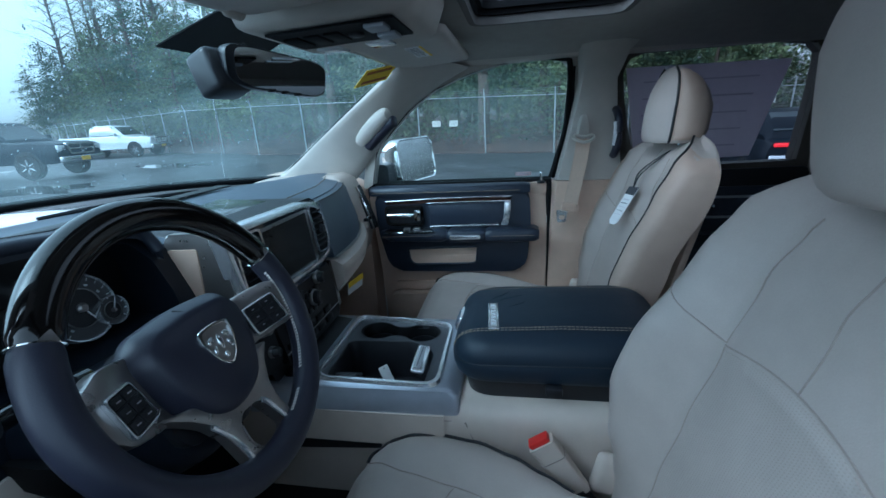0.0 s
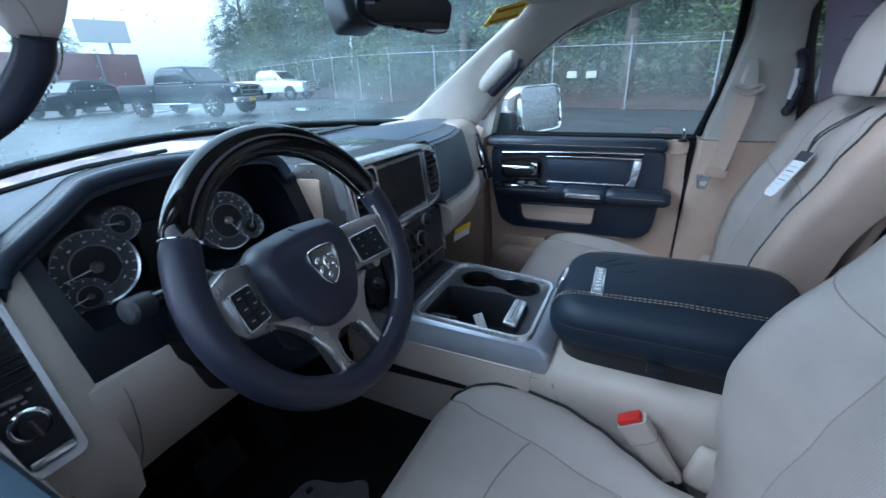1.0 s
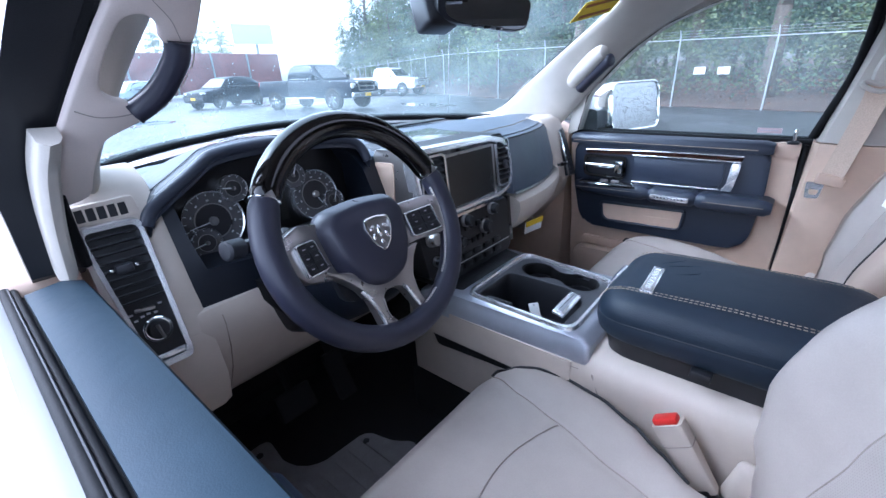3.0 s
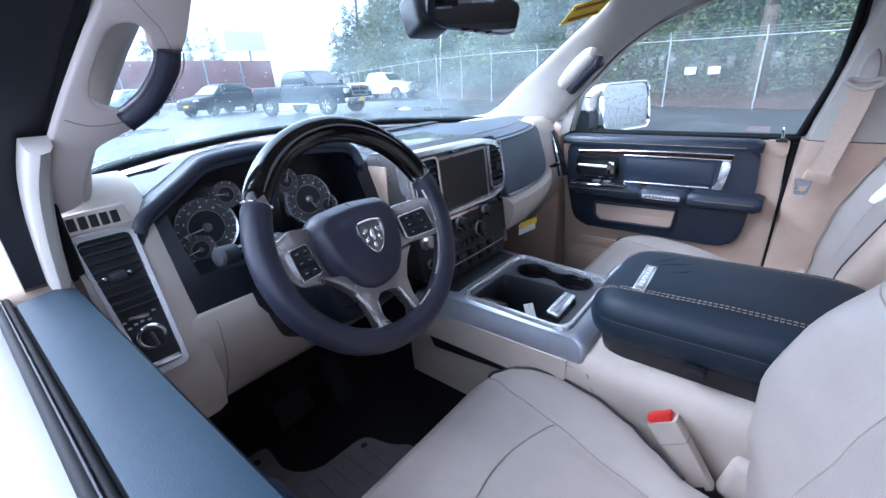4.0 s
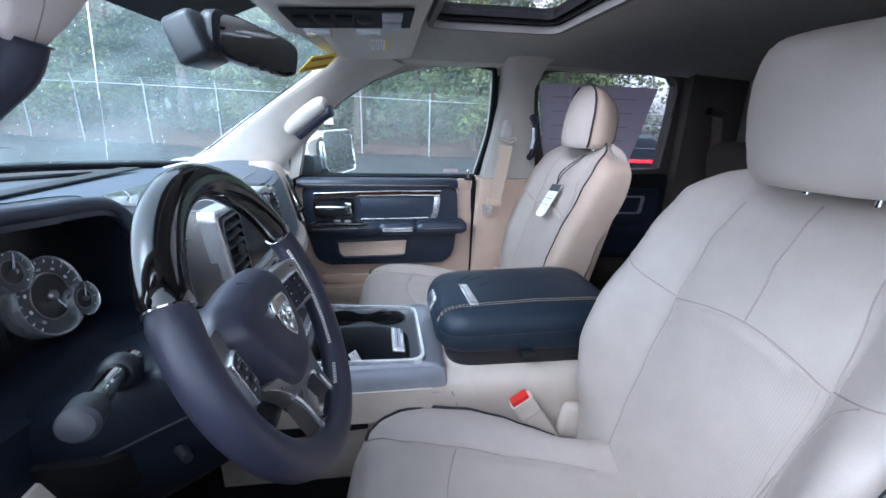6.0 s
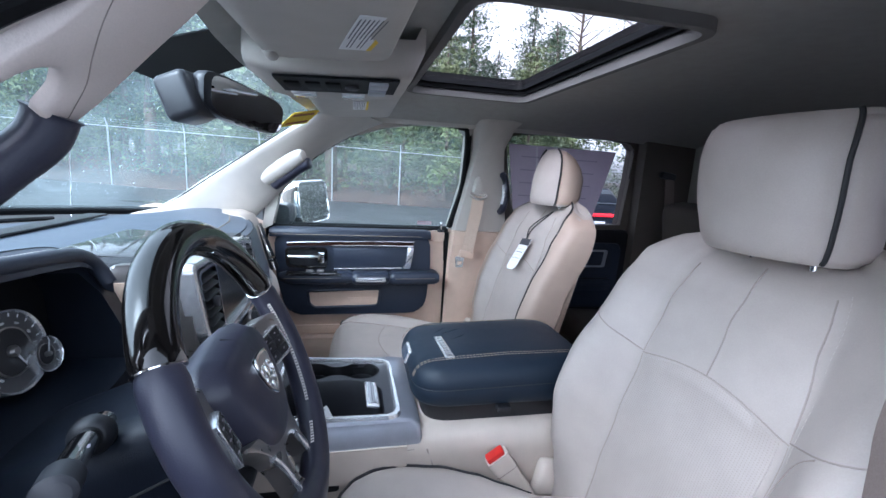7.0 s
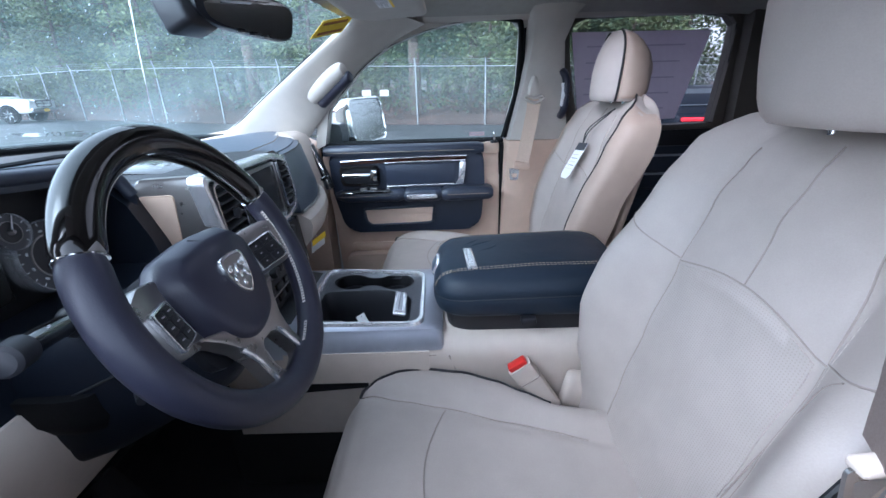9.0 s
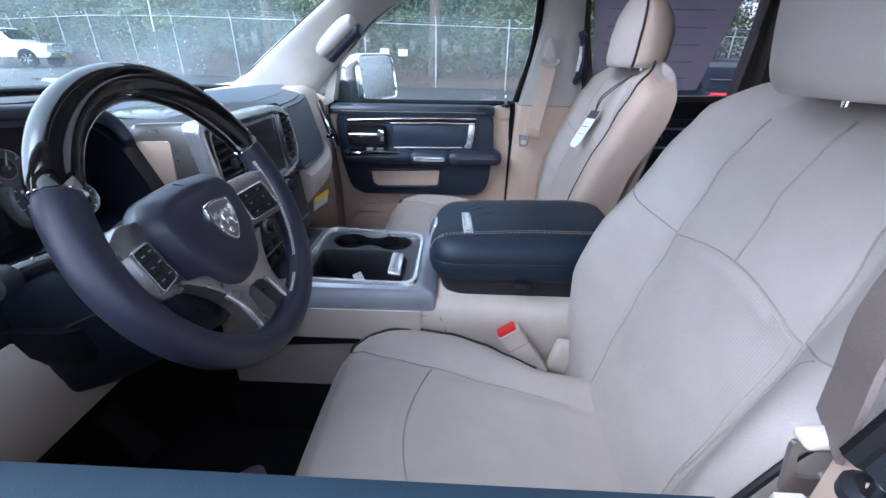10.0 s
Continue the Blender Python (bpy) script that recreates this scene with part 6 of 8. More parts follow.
    for k in range(7):
        bm = B()
        box(bm, (-0.060 + k * 0.0140, -0.3162 + k * 0.00075, 1.2850), (0.0085, 0.0095, 0.0012), (2.5, 0, 3))
        part("badge_mark", bm, M_BRIGHTTRIM, badge)
    # silver lidded clip in the tray
    g = thing("phone_clip", (CX - 0.035, -0.165, 1.165), "silver sprung clip at the rear of the tray", "clip")
    bm = B()
    box(bm, (-0.024, -0.1515, 1.1745), (0.104, 0.030, 0.011), (12, 0, 2), bevel=0.005, seg=3)
    part("clip_body", bm, M_BRIGHTTRIM, g)
    bm = B()
    box(bm, (-0.024, -0.151, 1.1800), (0.088, 0.014, 0.004), (12, 0, 2), bevel=0.0015)
    part("clip_pad", bm, M_SILVER, g)
    part("clip_line", tube(B(), [(-0.064, -0.1515, 1.1818), (-0.024, -0.151, 1.1825), (0.016, -0.1505, 1.1820)], 0.0010, 5), M_INK, g)
    t = thing("key_tag", (0.022, -0.05, 1.08), "small white paper tag lying in the tray", "tag")
    bm = B()
    box(bm, (0.020, -0.052, 1.098), (0.026, 0.002, 0.046), (-38, 0, -38), bevel=0.0006)
    part("tag_card", bm, M_PAPER, t)
    part("tag_hole", tube(B(), [(0.0265, -0.0450, 1.1110), (0.0275, -0.0436, 1.1125)], 0.002, 6), M_INK, t)


dashboard()
steering()
console()


def yellow_tag():
    t = thing("hanging_tag", (0.374, 0.148, 1.20), "yellow and white paper tag hanging under the dashboard", "tag")
    bm = B()
    box(bm, (0.374, 0.150, 1.186), (0.075, 0.002, 0.042), (10, -6, -18), bevel=0.0006)
    part("tag_card", bm, M_PAPER, t)
    bm = B()
    box(bm, (0.3742, 0.1460, 1.200), (0.0745, 0.0024, 0.020), (10, -6, -18))
    part("tag_band", bm, M_YELLOW, t)
    part("string", tube(B(), [(0.372, 0.152, 1.21), (0.370, 0.155, 1.222), (0.368, 0.165, 1.232)], 0.0012, 5), M_PAPER, t)


yellow_tag()

# ---- seats ----
def front_y(z):
    return table([(0.98, -0.520), (1.05, -0.535), (1.15, -0.557), (1.25, -0.586), (1.365, -0.622), (1.47, -0.658), (1.55, -0.690), (1.60, -0.715), (1.64, -0.745)], z)


def half_width(z):
    return table([(0.98, 0.235), (1.10, 0.248), (1.30, 0.256), (1.42, 0.256), (1.50, 0.252), (1.56, 0.242), (1.585, 0.226), (1.60, 0.205), (1.612, 0.165), (1.62, 0.11)], z)


def wing(z):
    """How far the side bolsters stand forward."""
    return table([(0.98, 0.0), (1.05, 0.006), (1.10, 0.022), (1.16, 0.048), (1.25, 0.076), (1.34, 0.078), (1.42, 0.050), (1.50, 0.036), (1.56, 0.026), (1.60, 0.010)], z)


def back_y(z):
    return table([(0.98, -0.64), (1.17, -0.655), (1.305, -0.690), (1.48, -0.768), (1.55, -0.778), (1.60, -0.785), (1.63, -0.79)], z)


def back_surface(u, z):
    """The front of a seat's backrest; u from -1 to 1 across it."""
    a = abs(u)
    t = min(max((a - 0.50) / 0.36, 0), 1)
    rise = wing(z) * t * t * (3 - 2 * t)
    hollow = 0.010 * (1 - a * a) * min(max((1.50 - z) / 0.15, 0), 1)
    groove = -0.005 * math.exp(-((a - 0.53) / 0.03) ** 2)
    edge = 0.030 * (max(0, a - 0.86) / 0.14) ** 2
    return front_y(z) + rise - hollow + groove - edge


def cushion_half(y):
    """Half the cushion's width: widest near the front, drawn in towards the back."""
    return table([(-0.56, 0.165), (-0.46, 0.172), (-0.405, 0.208), (-0.355, 0.240), (-0.285, 0.269), (-0.21, 0.280), (-0.155, 0.275), (-0.115, 0.256), (-0.09, 0.232), (-0.072, 0.205), (-0.060, 0.165), (-0.052, 0.105)], y)


def cushion_seam(y):
    """Where the seam between the flat middle and the bolster runs, from the cushion's middle."""
    return table([(-0.52, 0.075), (-0.36, 0.113), (-0.253, 0.145), (-0.17, 0.162), (-0.085, 0.187)], y)


def cushion_top(u, y):
    a = abs(u)
    z = table([(-0.56, 1.060), (-0.45, 1.072), (-0.30, 1.081), (-0.18, 1.084), (-0.12, 1.082), (-0.09, 1.073), (-0.065, 1.052), (-0.052, 1.028)], y)
    z += 0.012 * math.exp(-((a - 0.76) / 0.16) ** 2) * min(max((-y - 0.05) / 0.12, 0), 1)
    z -= 0.005 * math.exp(-((a * cushion_half(y) - cushion_seam(y)) / 0.008) ** 2)
    z -= 0.004 * math.exp(-((y + 0.253 - 0.035 * math.cos(min(a * cushion_half(y) / 0.145, 1) * math.pi / 2)) / 0.008) ** 2) * (1 if a * cushion_half(y) < 0.145 else 0)
    z -= 0.030 * max(0, a - 0.86) ** 2 / 0.0196
    return z


def seat(name, cx, dy, label):
    s = thing(name, (cx, -0.3 + dy, 0.74), label, "car seat", "front seats")
    fall = 0.040 if cx > 0 else 0.012
    def dip(u, z):
        """The top edge sinks towards the middle and rounds off at the corners."""
        return (0.028 * (1 - u * u) + fall * (max(0, abs(u) - 0.7) / 0.3) ** 2) * min(max((z - 1.48) / 0.12, 0), 1)
    full = 0.5 if cx > 0 else 1.0
    W = lambda u, z: Vector((cx + u * half_width(z), lerp(front_y(z) + 0.010, back_surface(u, z), full) + dy, z - dip(u, z)))
    # backrest
    us = [math.sin(lerp(-math.pi / 2, math.pi / 2, k / 44)) * 0.35 + lerp(-1, 1, k / 44) * 0.65 for k in range(45)]
    zs = [0.98 + 0.57 * k / 34 for k in range(35)] + [1.565, 1.58, 1.592, 1.602, 1.610, 1.617, 1.622, 1.626]
    rings = []
    for z in zs:
        top = min(max((z - 1.55) / 0.076, 0), 1)
        push = 0.045 * top ** 3
        f = [W(u, z) + Vector((0, -push, 0)) for u in us]
        hw = half_width(z)
        rear = back_y(z) + dy + 0.012 * top
        b = [Vector((cx + u * hw, rear + 0.020 * abs(u) ** 6, z - dip(u, z))) for u in us[::-1][::2]]
        mid_r = Vector((cx + hw * 1.012, (f[-1].y + b[0].y) / 2, z - dip(1, z)))
        mid_l = Vector((cx - hw * 1.012, (f[0].y + b[-1].y) / 2, z - dip(1, z)))
        rings.append(f + [mid_r] + b + [mid_l])
    part("backrest", loft(B(), rings), M_SEAT, s, "beige leather backrest", angle=80)
    # perforated centre, a hair proud
    grid = []
    for k in range(23):
        u = lerp(-0.49, 0.49, k / 22)
        row = []
        for j in range(20):
            arch = 1.375 + 0.022 * math.cos(u / 0.49 * math.pi / 2) - 0.004
            z = lerp(1.02, arch, j / 19)
            row.append(W(u, z) + Vector((0, 0.0012, 0.0004)))
        grid.append(row)
    part("back_insert", sheet(B(), grid, 0.003, (0, -1, 0)), M_PERF, s, "perforated leather insert", angle=80)

    def seam(pts, r=0.0013, mat=M_SEAM, nm="seam"):
        return part(nm, tube(B(), [p + Vector((0, 0.0003, 0.0003)) for p in pts], r, 5), mat, s)

    seam([W(lerp(-0.53, 0.53, k / 24), 1.375 + 0.022 * math.cos(lerp(-1, 1, k / 24) * math.pi / 2)) + Vector((0, 0.0004, 0)) for k in range(25)], 0.0011)
    for sg in (-1, 1):
        seam([W(sg * 0.53, lerp(1.03, 1.372, k / 20)) for k in range(21)], 0.0011)
        seam([W(sg * lerp(0.53, 0.44, k / 14), lerp(1.378, 1.60, k / 14)) for k in range(13)], 0.0011)
        seam([W(sg * lerp(0.53, 1.0, k / 12), 1.378 + 0.055 * (k / 12)) for k in range(12)], 0.0011)
    if cx < 0:
        seam(catmull([W(-u, z) for u, z in ((0.50, 1.17), (0.515, 1.25), (0.555, 1.32), (0.64, 1.372), (0.74, 1.40))], 5), 0.0010)
    seam([W(0.0, lerp(1.398, 1.608, k / 14)) for k in range(14)], 0.0012)
    # loose threads of the outboard double stitching
    out = -1 if cx < 0 else 1
    bm = B()
    for k in range(26):
        z = lerp(1.36, 1.58, k / 26)
        u = out * (lerp(0.535, 0.47, k / 26) + 0.035)
        tube(bm, [W(u, z) + Vector((0, 0.001, 0)), W(u, z + 0.005) + Vector((0, 0.001, 0))], 0.0004, 4)
    part("double_stitching", bm, M_SEATSTITCH, s, "pale double stitching")
    # black piping along the edge of the bolsters, tan sides behind it
    edge = 0.82 if cx > 0 else 0.865
    for sg in (-1, 1):
        pts = []
        for k in range(44):
            z = lerp(1.0, 1.618, k / 43)
            top = min(max((z - 1.55) / 0.076, 0), 1)
            pts.append(W(sg * edge, z) + Vector((sg * 0.001, 0.0035 - 0.045 * top ** 3, 0.001 + 0.003 * top)))
        inner = sg * cx < 0
        if cx > 0 and inner:
            part("back_piping", tube(B(), pts, 0.0030 if cx > 0 else 0.004, 8), M_PIPE if cx > 0 else M_SEAT, s, "black piping" if cx > 0 else "")
        grid = []
        for k in range(32):
            z = lerp(1.0, 1.6, k / 31)
            top = min(max((z - 1.55) / 0.076, 0), 1)
            hw = half_width(z)
            p = W(sg * 0.99, z) + Vector((0, -0.045 * top ** 3, 0))
            end = back_y(z) + dy + 0.02 + 0.012 * top
            wrap = [W(sg * u, z) + Vector((sg * 0.001, 0.0028 - 0.045 * top ** 3, 0.0006)) for u in (edge, 0.85, 0.88, 0.91, 0.94, 0.965)] if cx > 0 else []
            grid.append(wrap + [Vector((cx + sg * (hw * (1 + 0.012 * math.sin(math.pi * j / 5)) + 0.0025), lerp(p.y - 0.002, end, j / 5), z - dip(1, z))) for j in range(6)])
        part("back_side", sheet(B(), grid, 0.004, (-sg, 0, 0)), M_SEATSIDE, s, "tan leather side", angle=80)
    if cx < 0:
        part("side_piping", tube(B(), catmull([(-0.6695, -0.505, 1.300), (-0.6705, -0.523, 1.340), (-0.6705, -0.534, 1.362), (-0.670, -0.547, 1.381), (-0.6695, -0.569, 1.392), (-0.669, -0.60, 1.395)], 4), 0.0032, 8), M_PIPE, s, "black piping")
    bm = B()
    box(bm, (cx, -0.712 + dy, 1.27), (0.40, 0.02, 0.5), (14, 0, 0), bevel=0.008)
    part("back_shell", bm, M_TAN, s)

    # cushion
    ahead, lift = (0.022, 0.014) if cx > 0 else (0.0, 0.0)
    C = lambda u, y: Vector((cx + u * cushion_half(y), y + ahead, cushion_top(u, y) + lift))
    ys = [-0.57 + 0.47 * k / 36 for k in range(37)] + [-0.092, -0.084, -0.077, -0.071, -0.066, -0.061, -0.057, -0.054, -0.052]
    rings = []
    for y in ys:
        front = min(max((y + 0.10) / 0.075, 0), 1)
        t = [C(u, y) for u in us]
        hw = cushion_half(y)
        low = [Vector((cx + u * (hw + 0.002), y + ahead - 0.03 * front, 0.955 + 0.03 * front)) for u in us[::-1][::2]]
        mid_r = Vector((cx + hw * 1.03, y + ahead, 1.00))
        mid_l = Vector((cx - hw * 1.03, y + ahead, 1.00))
        rings.append(t + [mid_r] + low + [mid_l])
    part("cushion", loft(B(), rings), M_SEAT, s, "beige leather seat cushion", angle=80)
    for sg in (-1, 1):
        seam([C(sg * cushion_seam(y) / cushion_half(y), y) + Vector((0, 0, 0.0022)) for y in [lerp(-0.50, -0.088, k / 30) for k in range(31)]], 0.0011)
        pts = [C(sg * 0.93, y) + Vector((sg * 0.002, 0, 0.0022)) for y in [lerp(-0.455, -0.096, k / 30) for k in range(31)]] + [C(sg * lerp(0.92, cushion_seam(-0.085) / cushion_half(-0.085), k / 5), -0.096 + 0.002 * k) + Vector((0, 0.002, 0.0025)) for k in range(1, 6)]
        part("cushion_piping", tube(B(), pts, 0.0030, 8), M_PIPE, s, "black piping")
    seam([C(x / cushion_half(-0.235), -0.253 + 0.035 * math.cos(x / 0.145 * math.pi / 2)) + Vector((0, 0, 0.0022)) for x in [lerp(-0.145, 0.145, k / 24) for k in range(25)]], 0.0011)
    # base, rails and side shield
    bm = B()
    box(bm, (cx, -0.31 + dy * 0.5, 0.885), (0.44, 0.46, 0.15), bevel=0.02)
    part("seat_base", bm, M_BLACK, s, "black seat base")
    for sg in (-1, 1):
        bm = B()
        box(bm, (cx + sg * 0.17, -0.31, 0.765), (0.05, 0.62, 0.09), bevel=0.008)
        part("seat_rail", bm, M_DARKGREY, s)
    bm = prism(B(), rounded([(-0.08, 1.0), (-0.56, 1.0), (-0.60, 0.90), (-0.10, 0.90)], 0.03), "x", cx + out * 0.245, cx + out * 0.272, 0.006)
    part("side_shield", bm, M_TRIM, s, "beige side shield")
    # hinge cover between cushion and back
    for sg in (-1, 1):
        bm = B()
        box(bm, (cx + sg * 0.245, -0.535 + dy, 1.035), (0.030, 0.07, 0.085), (12, 0, 0), bevel=0.014, seg=3)
        part("hinge_cover", bm, M_TRIM, s)

    # headrest: rounded front, flat tan-edged sides behind the piping
    h = Vector((cx, -0.735 + dy, 1.588))
    for x in (-0.047, 0.047):
        part("headrest_post", tube(B(), [h + Vector((x, 0.0, -0.06)), h + Vector((x, 0.0, 0.06))], 0.0062, 12), M_CHROME, s, "chrome post")
        bm = B()
        box(bm, h + Vector((x, 0.002, -0.024)), (0.026, 0.02, 0.008), bevel=0.003)
        part("post_sleeve", bm, M_BLACK, s)
    def plan(v):
        """One level of the headrest: its outline seen from above."""
        sc = table([(0.0, 0.90), (0.05, 0.945), (0.15, 0.97), (0.4, 0.995), (0.75, 1.0), (0.92, 0.985), (0.98, 0.965), (1.0, 0.945)], v)
        deep = table([(0.0, 0.72), (0.04, 0.88), (0.12, 1.0), (0.7, 1.0), (0.88, 0.88), (0.96, 0.70), (1.0, 0.45)], v)
        y0 = 0.028 - 0.010 * (1 - v) - 0.012 * max(0, v - 0.7) / 0.3
        z = 0.002 + 0.194 * v
        wide, far = 0.108, 0.100
        if cx > 0:
            sc = table([(0.0, 0.90), (0.05, 0.97), (0.15, 1.0), (0.55, 1.0), (0.75, 0.93), (0.88, 0.80), (0.96, 0.62), (1.0, 0.45)], v)
            deep = table([(0.0, 0.80), (0.05, 0.93), (0.15, 1.0), (0.45, 1.0), (0.65, 0.86), (0.82, 0.62), (0.93, 0.36), (1.0, 0.12)], v)
            y0, z, wide, far = 0.040 - 0.016 * v, 0.000 + 0.188 * v, 0.090, 0.085
        front = []
        for k in range(21):
            a = radians(lerp(-62, 62, k / 20))
            front.append((math.sin(a) / math.sin(radians(62)) * wide * sc, (math.cos(a) - math.cos(radians(62))) * far * deep))
        side_r = [((wide + 0.012) * sc, -0.006 * deep), ((wide + 0.018) * sc, -0.03 * deep), ((wide + 0.010) * sc, -0.070 * deep), ((wide - 0.010) * sc, -0.088 * deep)]
        back = [(0.05 * sc, -0.097 * deep), (0, -0.099 * deep), (-0.05 * sc, -0.097 * deep)]
        side_l = [(-x, y) for x, y in side_r[::-1]]
        lean = Vector((0.012, 0.030, 0)) if cx < 0 else Vector((0, 0, 0))
        tuck = table([(0.0, 0.80), (0.1, 0.87), (0.3, 0.96), (0.5, 1.0), (0.85, 1.0), (0.95, 0.95), (1.0, 0.87)], v) if cx < 0 else 1.0
        return [h + lean + Vector((x * tuck if x > 0 else x, y0 + y, z)) for x, y in front + side_r + back + side_l]
    levels = [0, 0.015, 0.04, 0.08, 0.14, 0.22, 0.32, 0.44, 0.56, 0.68, 0.78, 0.85, 0.90, 0.94, 0.97, 0.99, 1.0]
    part("headrest", loft(B(), [plan(v) for v in levels]), M_SEAT, s, "beige leather headrest", angle=80)
    for i, sg in ((20, 1), (0, -1)):
        pts = [plan(v)[i] + Vector((sg * 0.0038, 0.0034, 0)) for v in levels[1:]]
        plain = cx < 0 and sg > 0
        if not plain:
            part("headrest_piping", tube(B(), catmull(pts, 3), 0.0031, 8, up=(0, 1, 0)), M_PIPE, s, "black piping")
        grid = []
        for v in [k / 24 for k in range(1, 24)]:
            q = plan(v)
            row = q[20:25] if sg > 0 else [q[0]] + q[-1:-5:-1]
            grid.append([p + Vector((sg * 0.0022, 0, 0)) for p in row])
        part("headrest_side", sheet(B(), grid, 0.003, (-sg, 0, 0)), M_SEATSIDE if cx > 0 else M_SEAT, s, "" , angle=80)
    return s


seat("driver_seat", -0.41, 0.0, "beige leather driver seat with black piping and perforated insert")
seat("passenger_seat", 0.462, -0.06, "beige leather passenger seat with black piping and a care tag")


def rear_bench():
    # leather colour darkened to the shade behind the front seats
    s = thing("rear_bench_seat", (CX, -1.25, 0.74), "leather rear bench seat with deep shade in its colour", "bench seat")
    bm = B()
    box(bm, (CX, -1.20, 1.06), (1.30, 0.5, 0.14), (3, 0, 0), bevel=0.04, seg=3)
    part("cushion", bm, M_REARSHADE, s)
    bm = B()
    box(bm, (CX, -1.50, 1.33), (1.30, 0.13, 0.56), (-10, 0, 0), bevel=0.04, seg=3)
    part("backrest", bm, M_REARSHADE, s)
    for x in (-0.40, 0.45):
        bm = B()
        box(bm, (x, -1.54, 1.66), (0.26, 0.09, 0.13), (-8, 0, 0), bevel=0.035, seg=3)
        part("headrest", bm, M_REARSHADE, s)
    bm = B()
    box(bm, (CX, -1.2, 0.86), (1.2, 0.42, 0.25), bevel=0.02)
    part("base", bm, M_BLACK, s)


rear_bench()


# ---- belts and buckles ----
def ribbon(bm, pts, width, side, thick=0.0016):
    side = Vector(side).normalized() * width / 2
    rings = []
    for i, p in enumerate(pts):
        p = Vector(p)
        d = (Vector(pts[min(i + 1, len(pts) - 1)]) - Vector(pts[max(i - 1, 0)])).normalized()
        n = side.cross(d).normalized() * thick
        rings.append([p - side - n, p + side - n, p + side + n, p - side + n])
    return loft(bm, rings)


def belts():
    b = thing("seat_belt", (0.74, -0.65, 1.0), "tan seat belt hanging from the passenger centre pillar", "seat belt", "seat belts")
    bm = ribbon(B(), catmull([(0.722, -0.594, 1.592), (0.722, -0.590, 1.54), (0.716, -0.572, 1.44), (0.714, -0.557, 1.36)], 5), 0.048, (0.25, 1, 0.2))
    part("webbing", bm, M_BELTTAN, b)
    rings = []
    for z, y0, y1, x in ((1.590, -0.578, -0.612, 0.736), (1.600, -0.574, -0.617, 0.724), (1.630, -0.576, -0.615, 0.720), (1.655, -0.582, -0.610, 0.724), (1.668, -0.590, -0.604, 0.738)):
        rings.append([(0.752, y0, z), (x, y0 - 0.004, z), (x - 0.004, (y0 + y1) / 2, z), (x, y1 + 0.004, z), (0.752, y1, z)])
    part("height_adjuster", loft(B(), rings), M_PILLAR, b, "pale height adjuster")
    part("guide_loop", tube(B(), catmull([(0.716, -0.562, 1.592), (0.712, -0.594, 1.578), (0.716, -0.626, 1.588), (0.722, -0.622, 1.600), (0.720, -0.594, 1.594), (0.722, -0.566, 1.602)], 3, True), 0.0055, 8, True), M_PILLAR, b, "pale guide loop")
    bm = B()
    box(bm, (0.712, -0.556, 1.352), (0.016, 0.064, 0.030), (10, 0, 10), bevel=0.006)
    part("tongue_cover", bm, M_TAN, b)
    bm = ring_plate(B(), rounded([(-0.548, 1.345), (-0.508, 1.345), (-0.512, 1.300), (-0.542, 1.300)], 0.006), rounded([(-0.540, 1.325), (-0.518, 1.325), (-0.520, 1.310), (-0.536, 1.310)], 0.004), "x", 0.704, 0.707)
    part("tongue", bm, M_BRIGHTTRIM, b, "bright metal tongue")
    g = thing("grab_handle", (0.75, -0.70, 1.60), "black grab handle on the passenger centre pillar", "grab handle", "grab handles")
    part("grip", tube(B(), catmull([(0.757, -0.702, 1.528), (0.722, -0.702, 1.550), (0.712, -0.704, 1.60), (0.722, -0.704, 1.655), (0.757, -0.702, 1.680)], 5), 0.0135, 10), M_BLACKLEATHER, g)
    part("grip_insert", tube(B(), [(0.712, -0.692, 1.565), (0.703, -0.693, 1.60), (0.712, -0.693, 1.640)], 0.007, 8), M_WHITEPLASTIC, g)
    # driver's belt
    d = thing("seat_belt", (-0.72, -0.62, 1.1), "brown seat belt webbing beside the driver seat", "seat belt", "seat belts")
    part("webbing", ribbon(B(), catmull([(-0.700, -0.610, 1.78), (-0.703, -0.538, 1.62), (-0.704, -0.508, 1.520), (-0.704, -0.510, 1.466), (-0.704, -0.513, 1.432)], 5), 0.044, (0.90, -0.43, 0.0)), M_BELT, d)
    bm = B()
    box(bm, (-0.704, -0.514, 1.430), (0.014, 0.032, 0.008), (-6, 0, 0), bevel=0.003, seg=3)
    part("tongue_cover", bm, M_TRIM, d)
    bm = ring_plate(B(), rounded([(-0.494, 1.427), (-0.534, 1.427), (-0.526, 1.380), (-0.502, 1.380)], 0.006), rounded([(-0.500, 1.419), (-0.528, 1.419), (-0.522, 1.396), (-0.506, 1.396)], 0.004), "x", -0.7055, -0.7025)
    part("tongue", bm, M_SATIN, d, "dull metal tongue")
    # buckle at the driver's side of the console
    k = thing("seat_belt_buckle", (-0.165, -0.415, 1.0), "beige seat belt buckle with red release button", "buckle")
    rings = []
    for t, w2, dd in ((0.0, 0.019, 0.011), (0.03, 0.021, 0.0125), (0.07, 0.024, 0.014), (0.095, 0.025, 0.014)):
        p = Vector((-0.178, -0.478, 1.005)).lerp(Vector((-0.175, -0.404, 1.106)), t / 0.095)
        rings.append([p + Vector((a * dd, b * w2 * 0.82, -b * w2 * 0.58)) for a, b in rounded([(-1, -1), (1, -1), (1, 1), (-1, 1)], 0.4, 3)])
    part("buckle_body", loft(B(), rings), M_TRIM, k)
    bm = B()
    box(bm, (-0.1750, -0.4005, 1.1095), (0.021, 0.040, 0.012), (-35, 0, 0), bevel=0.003)
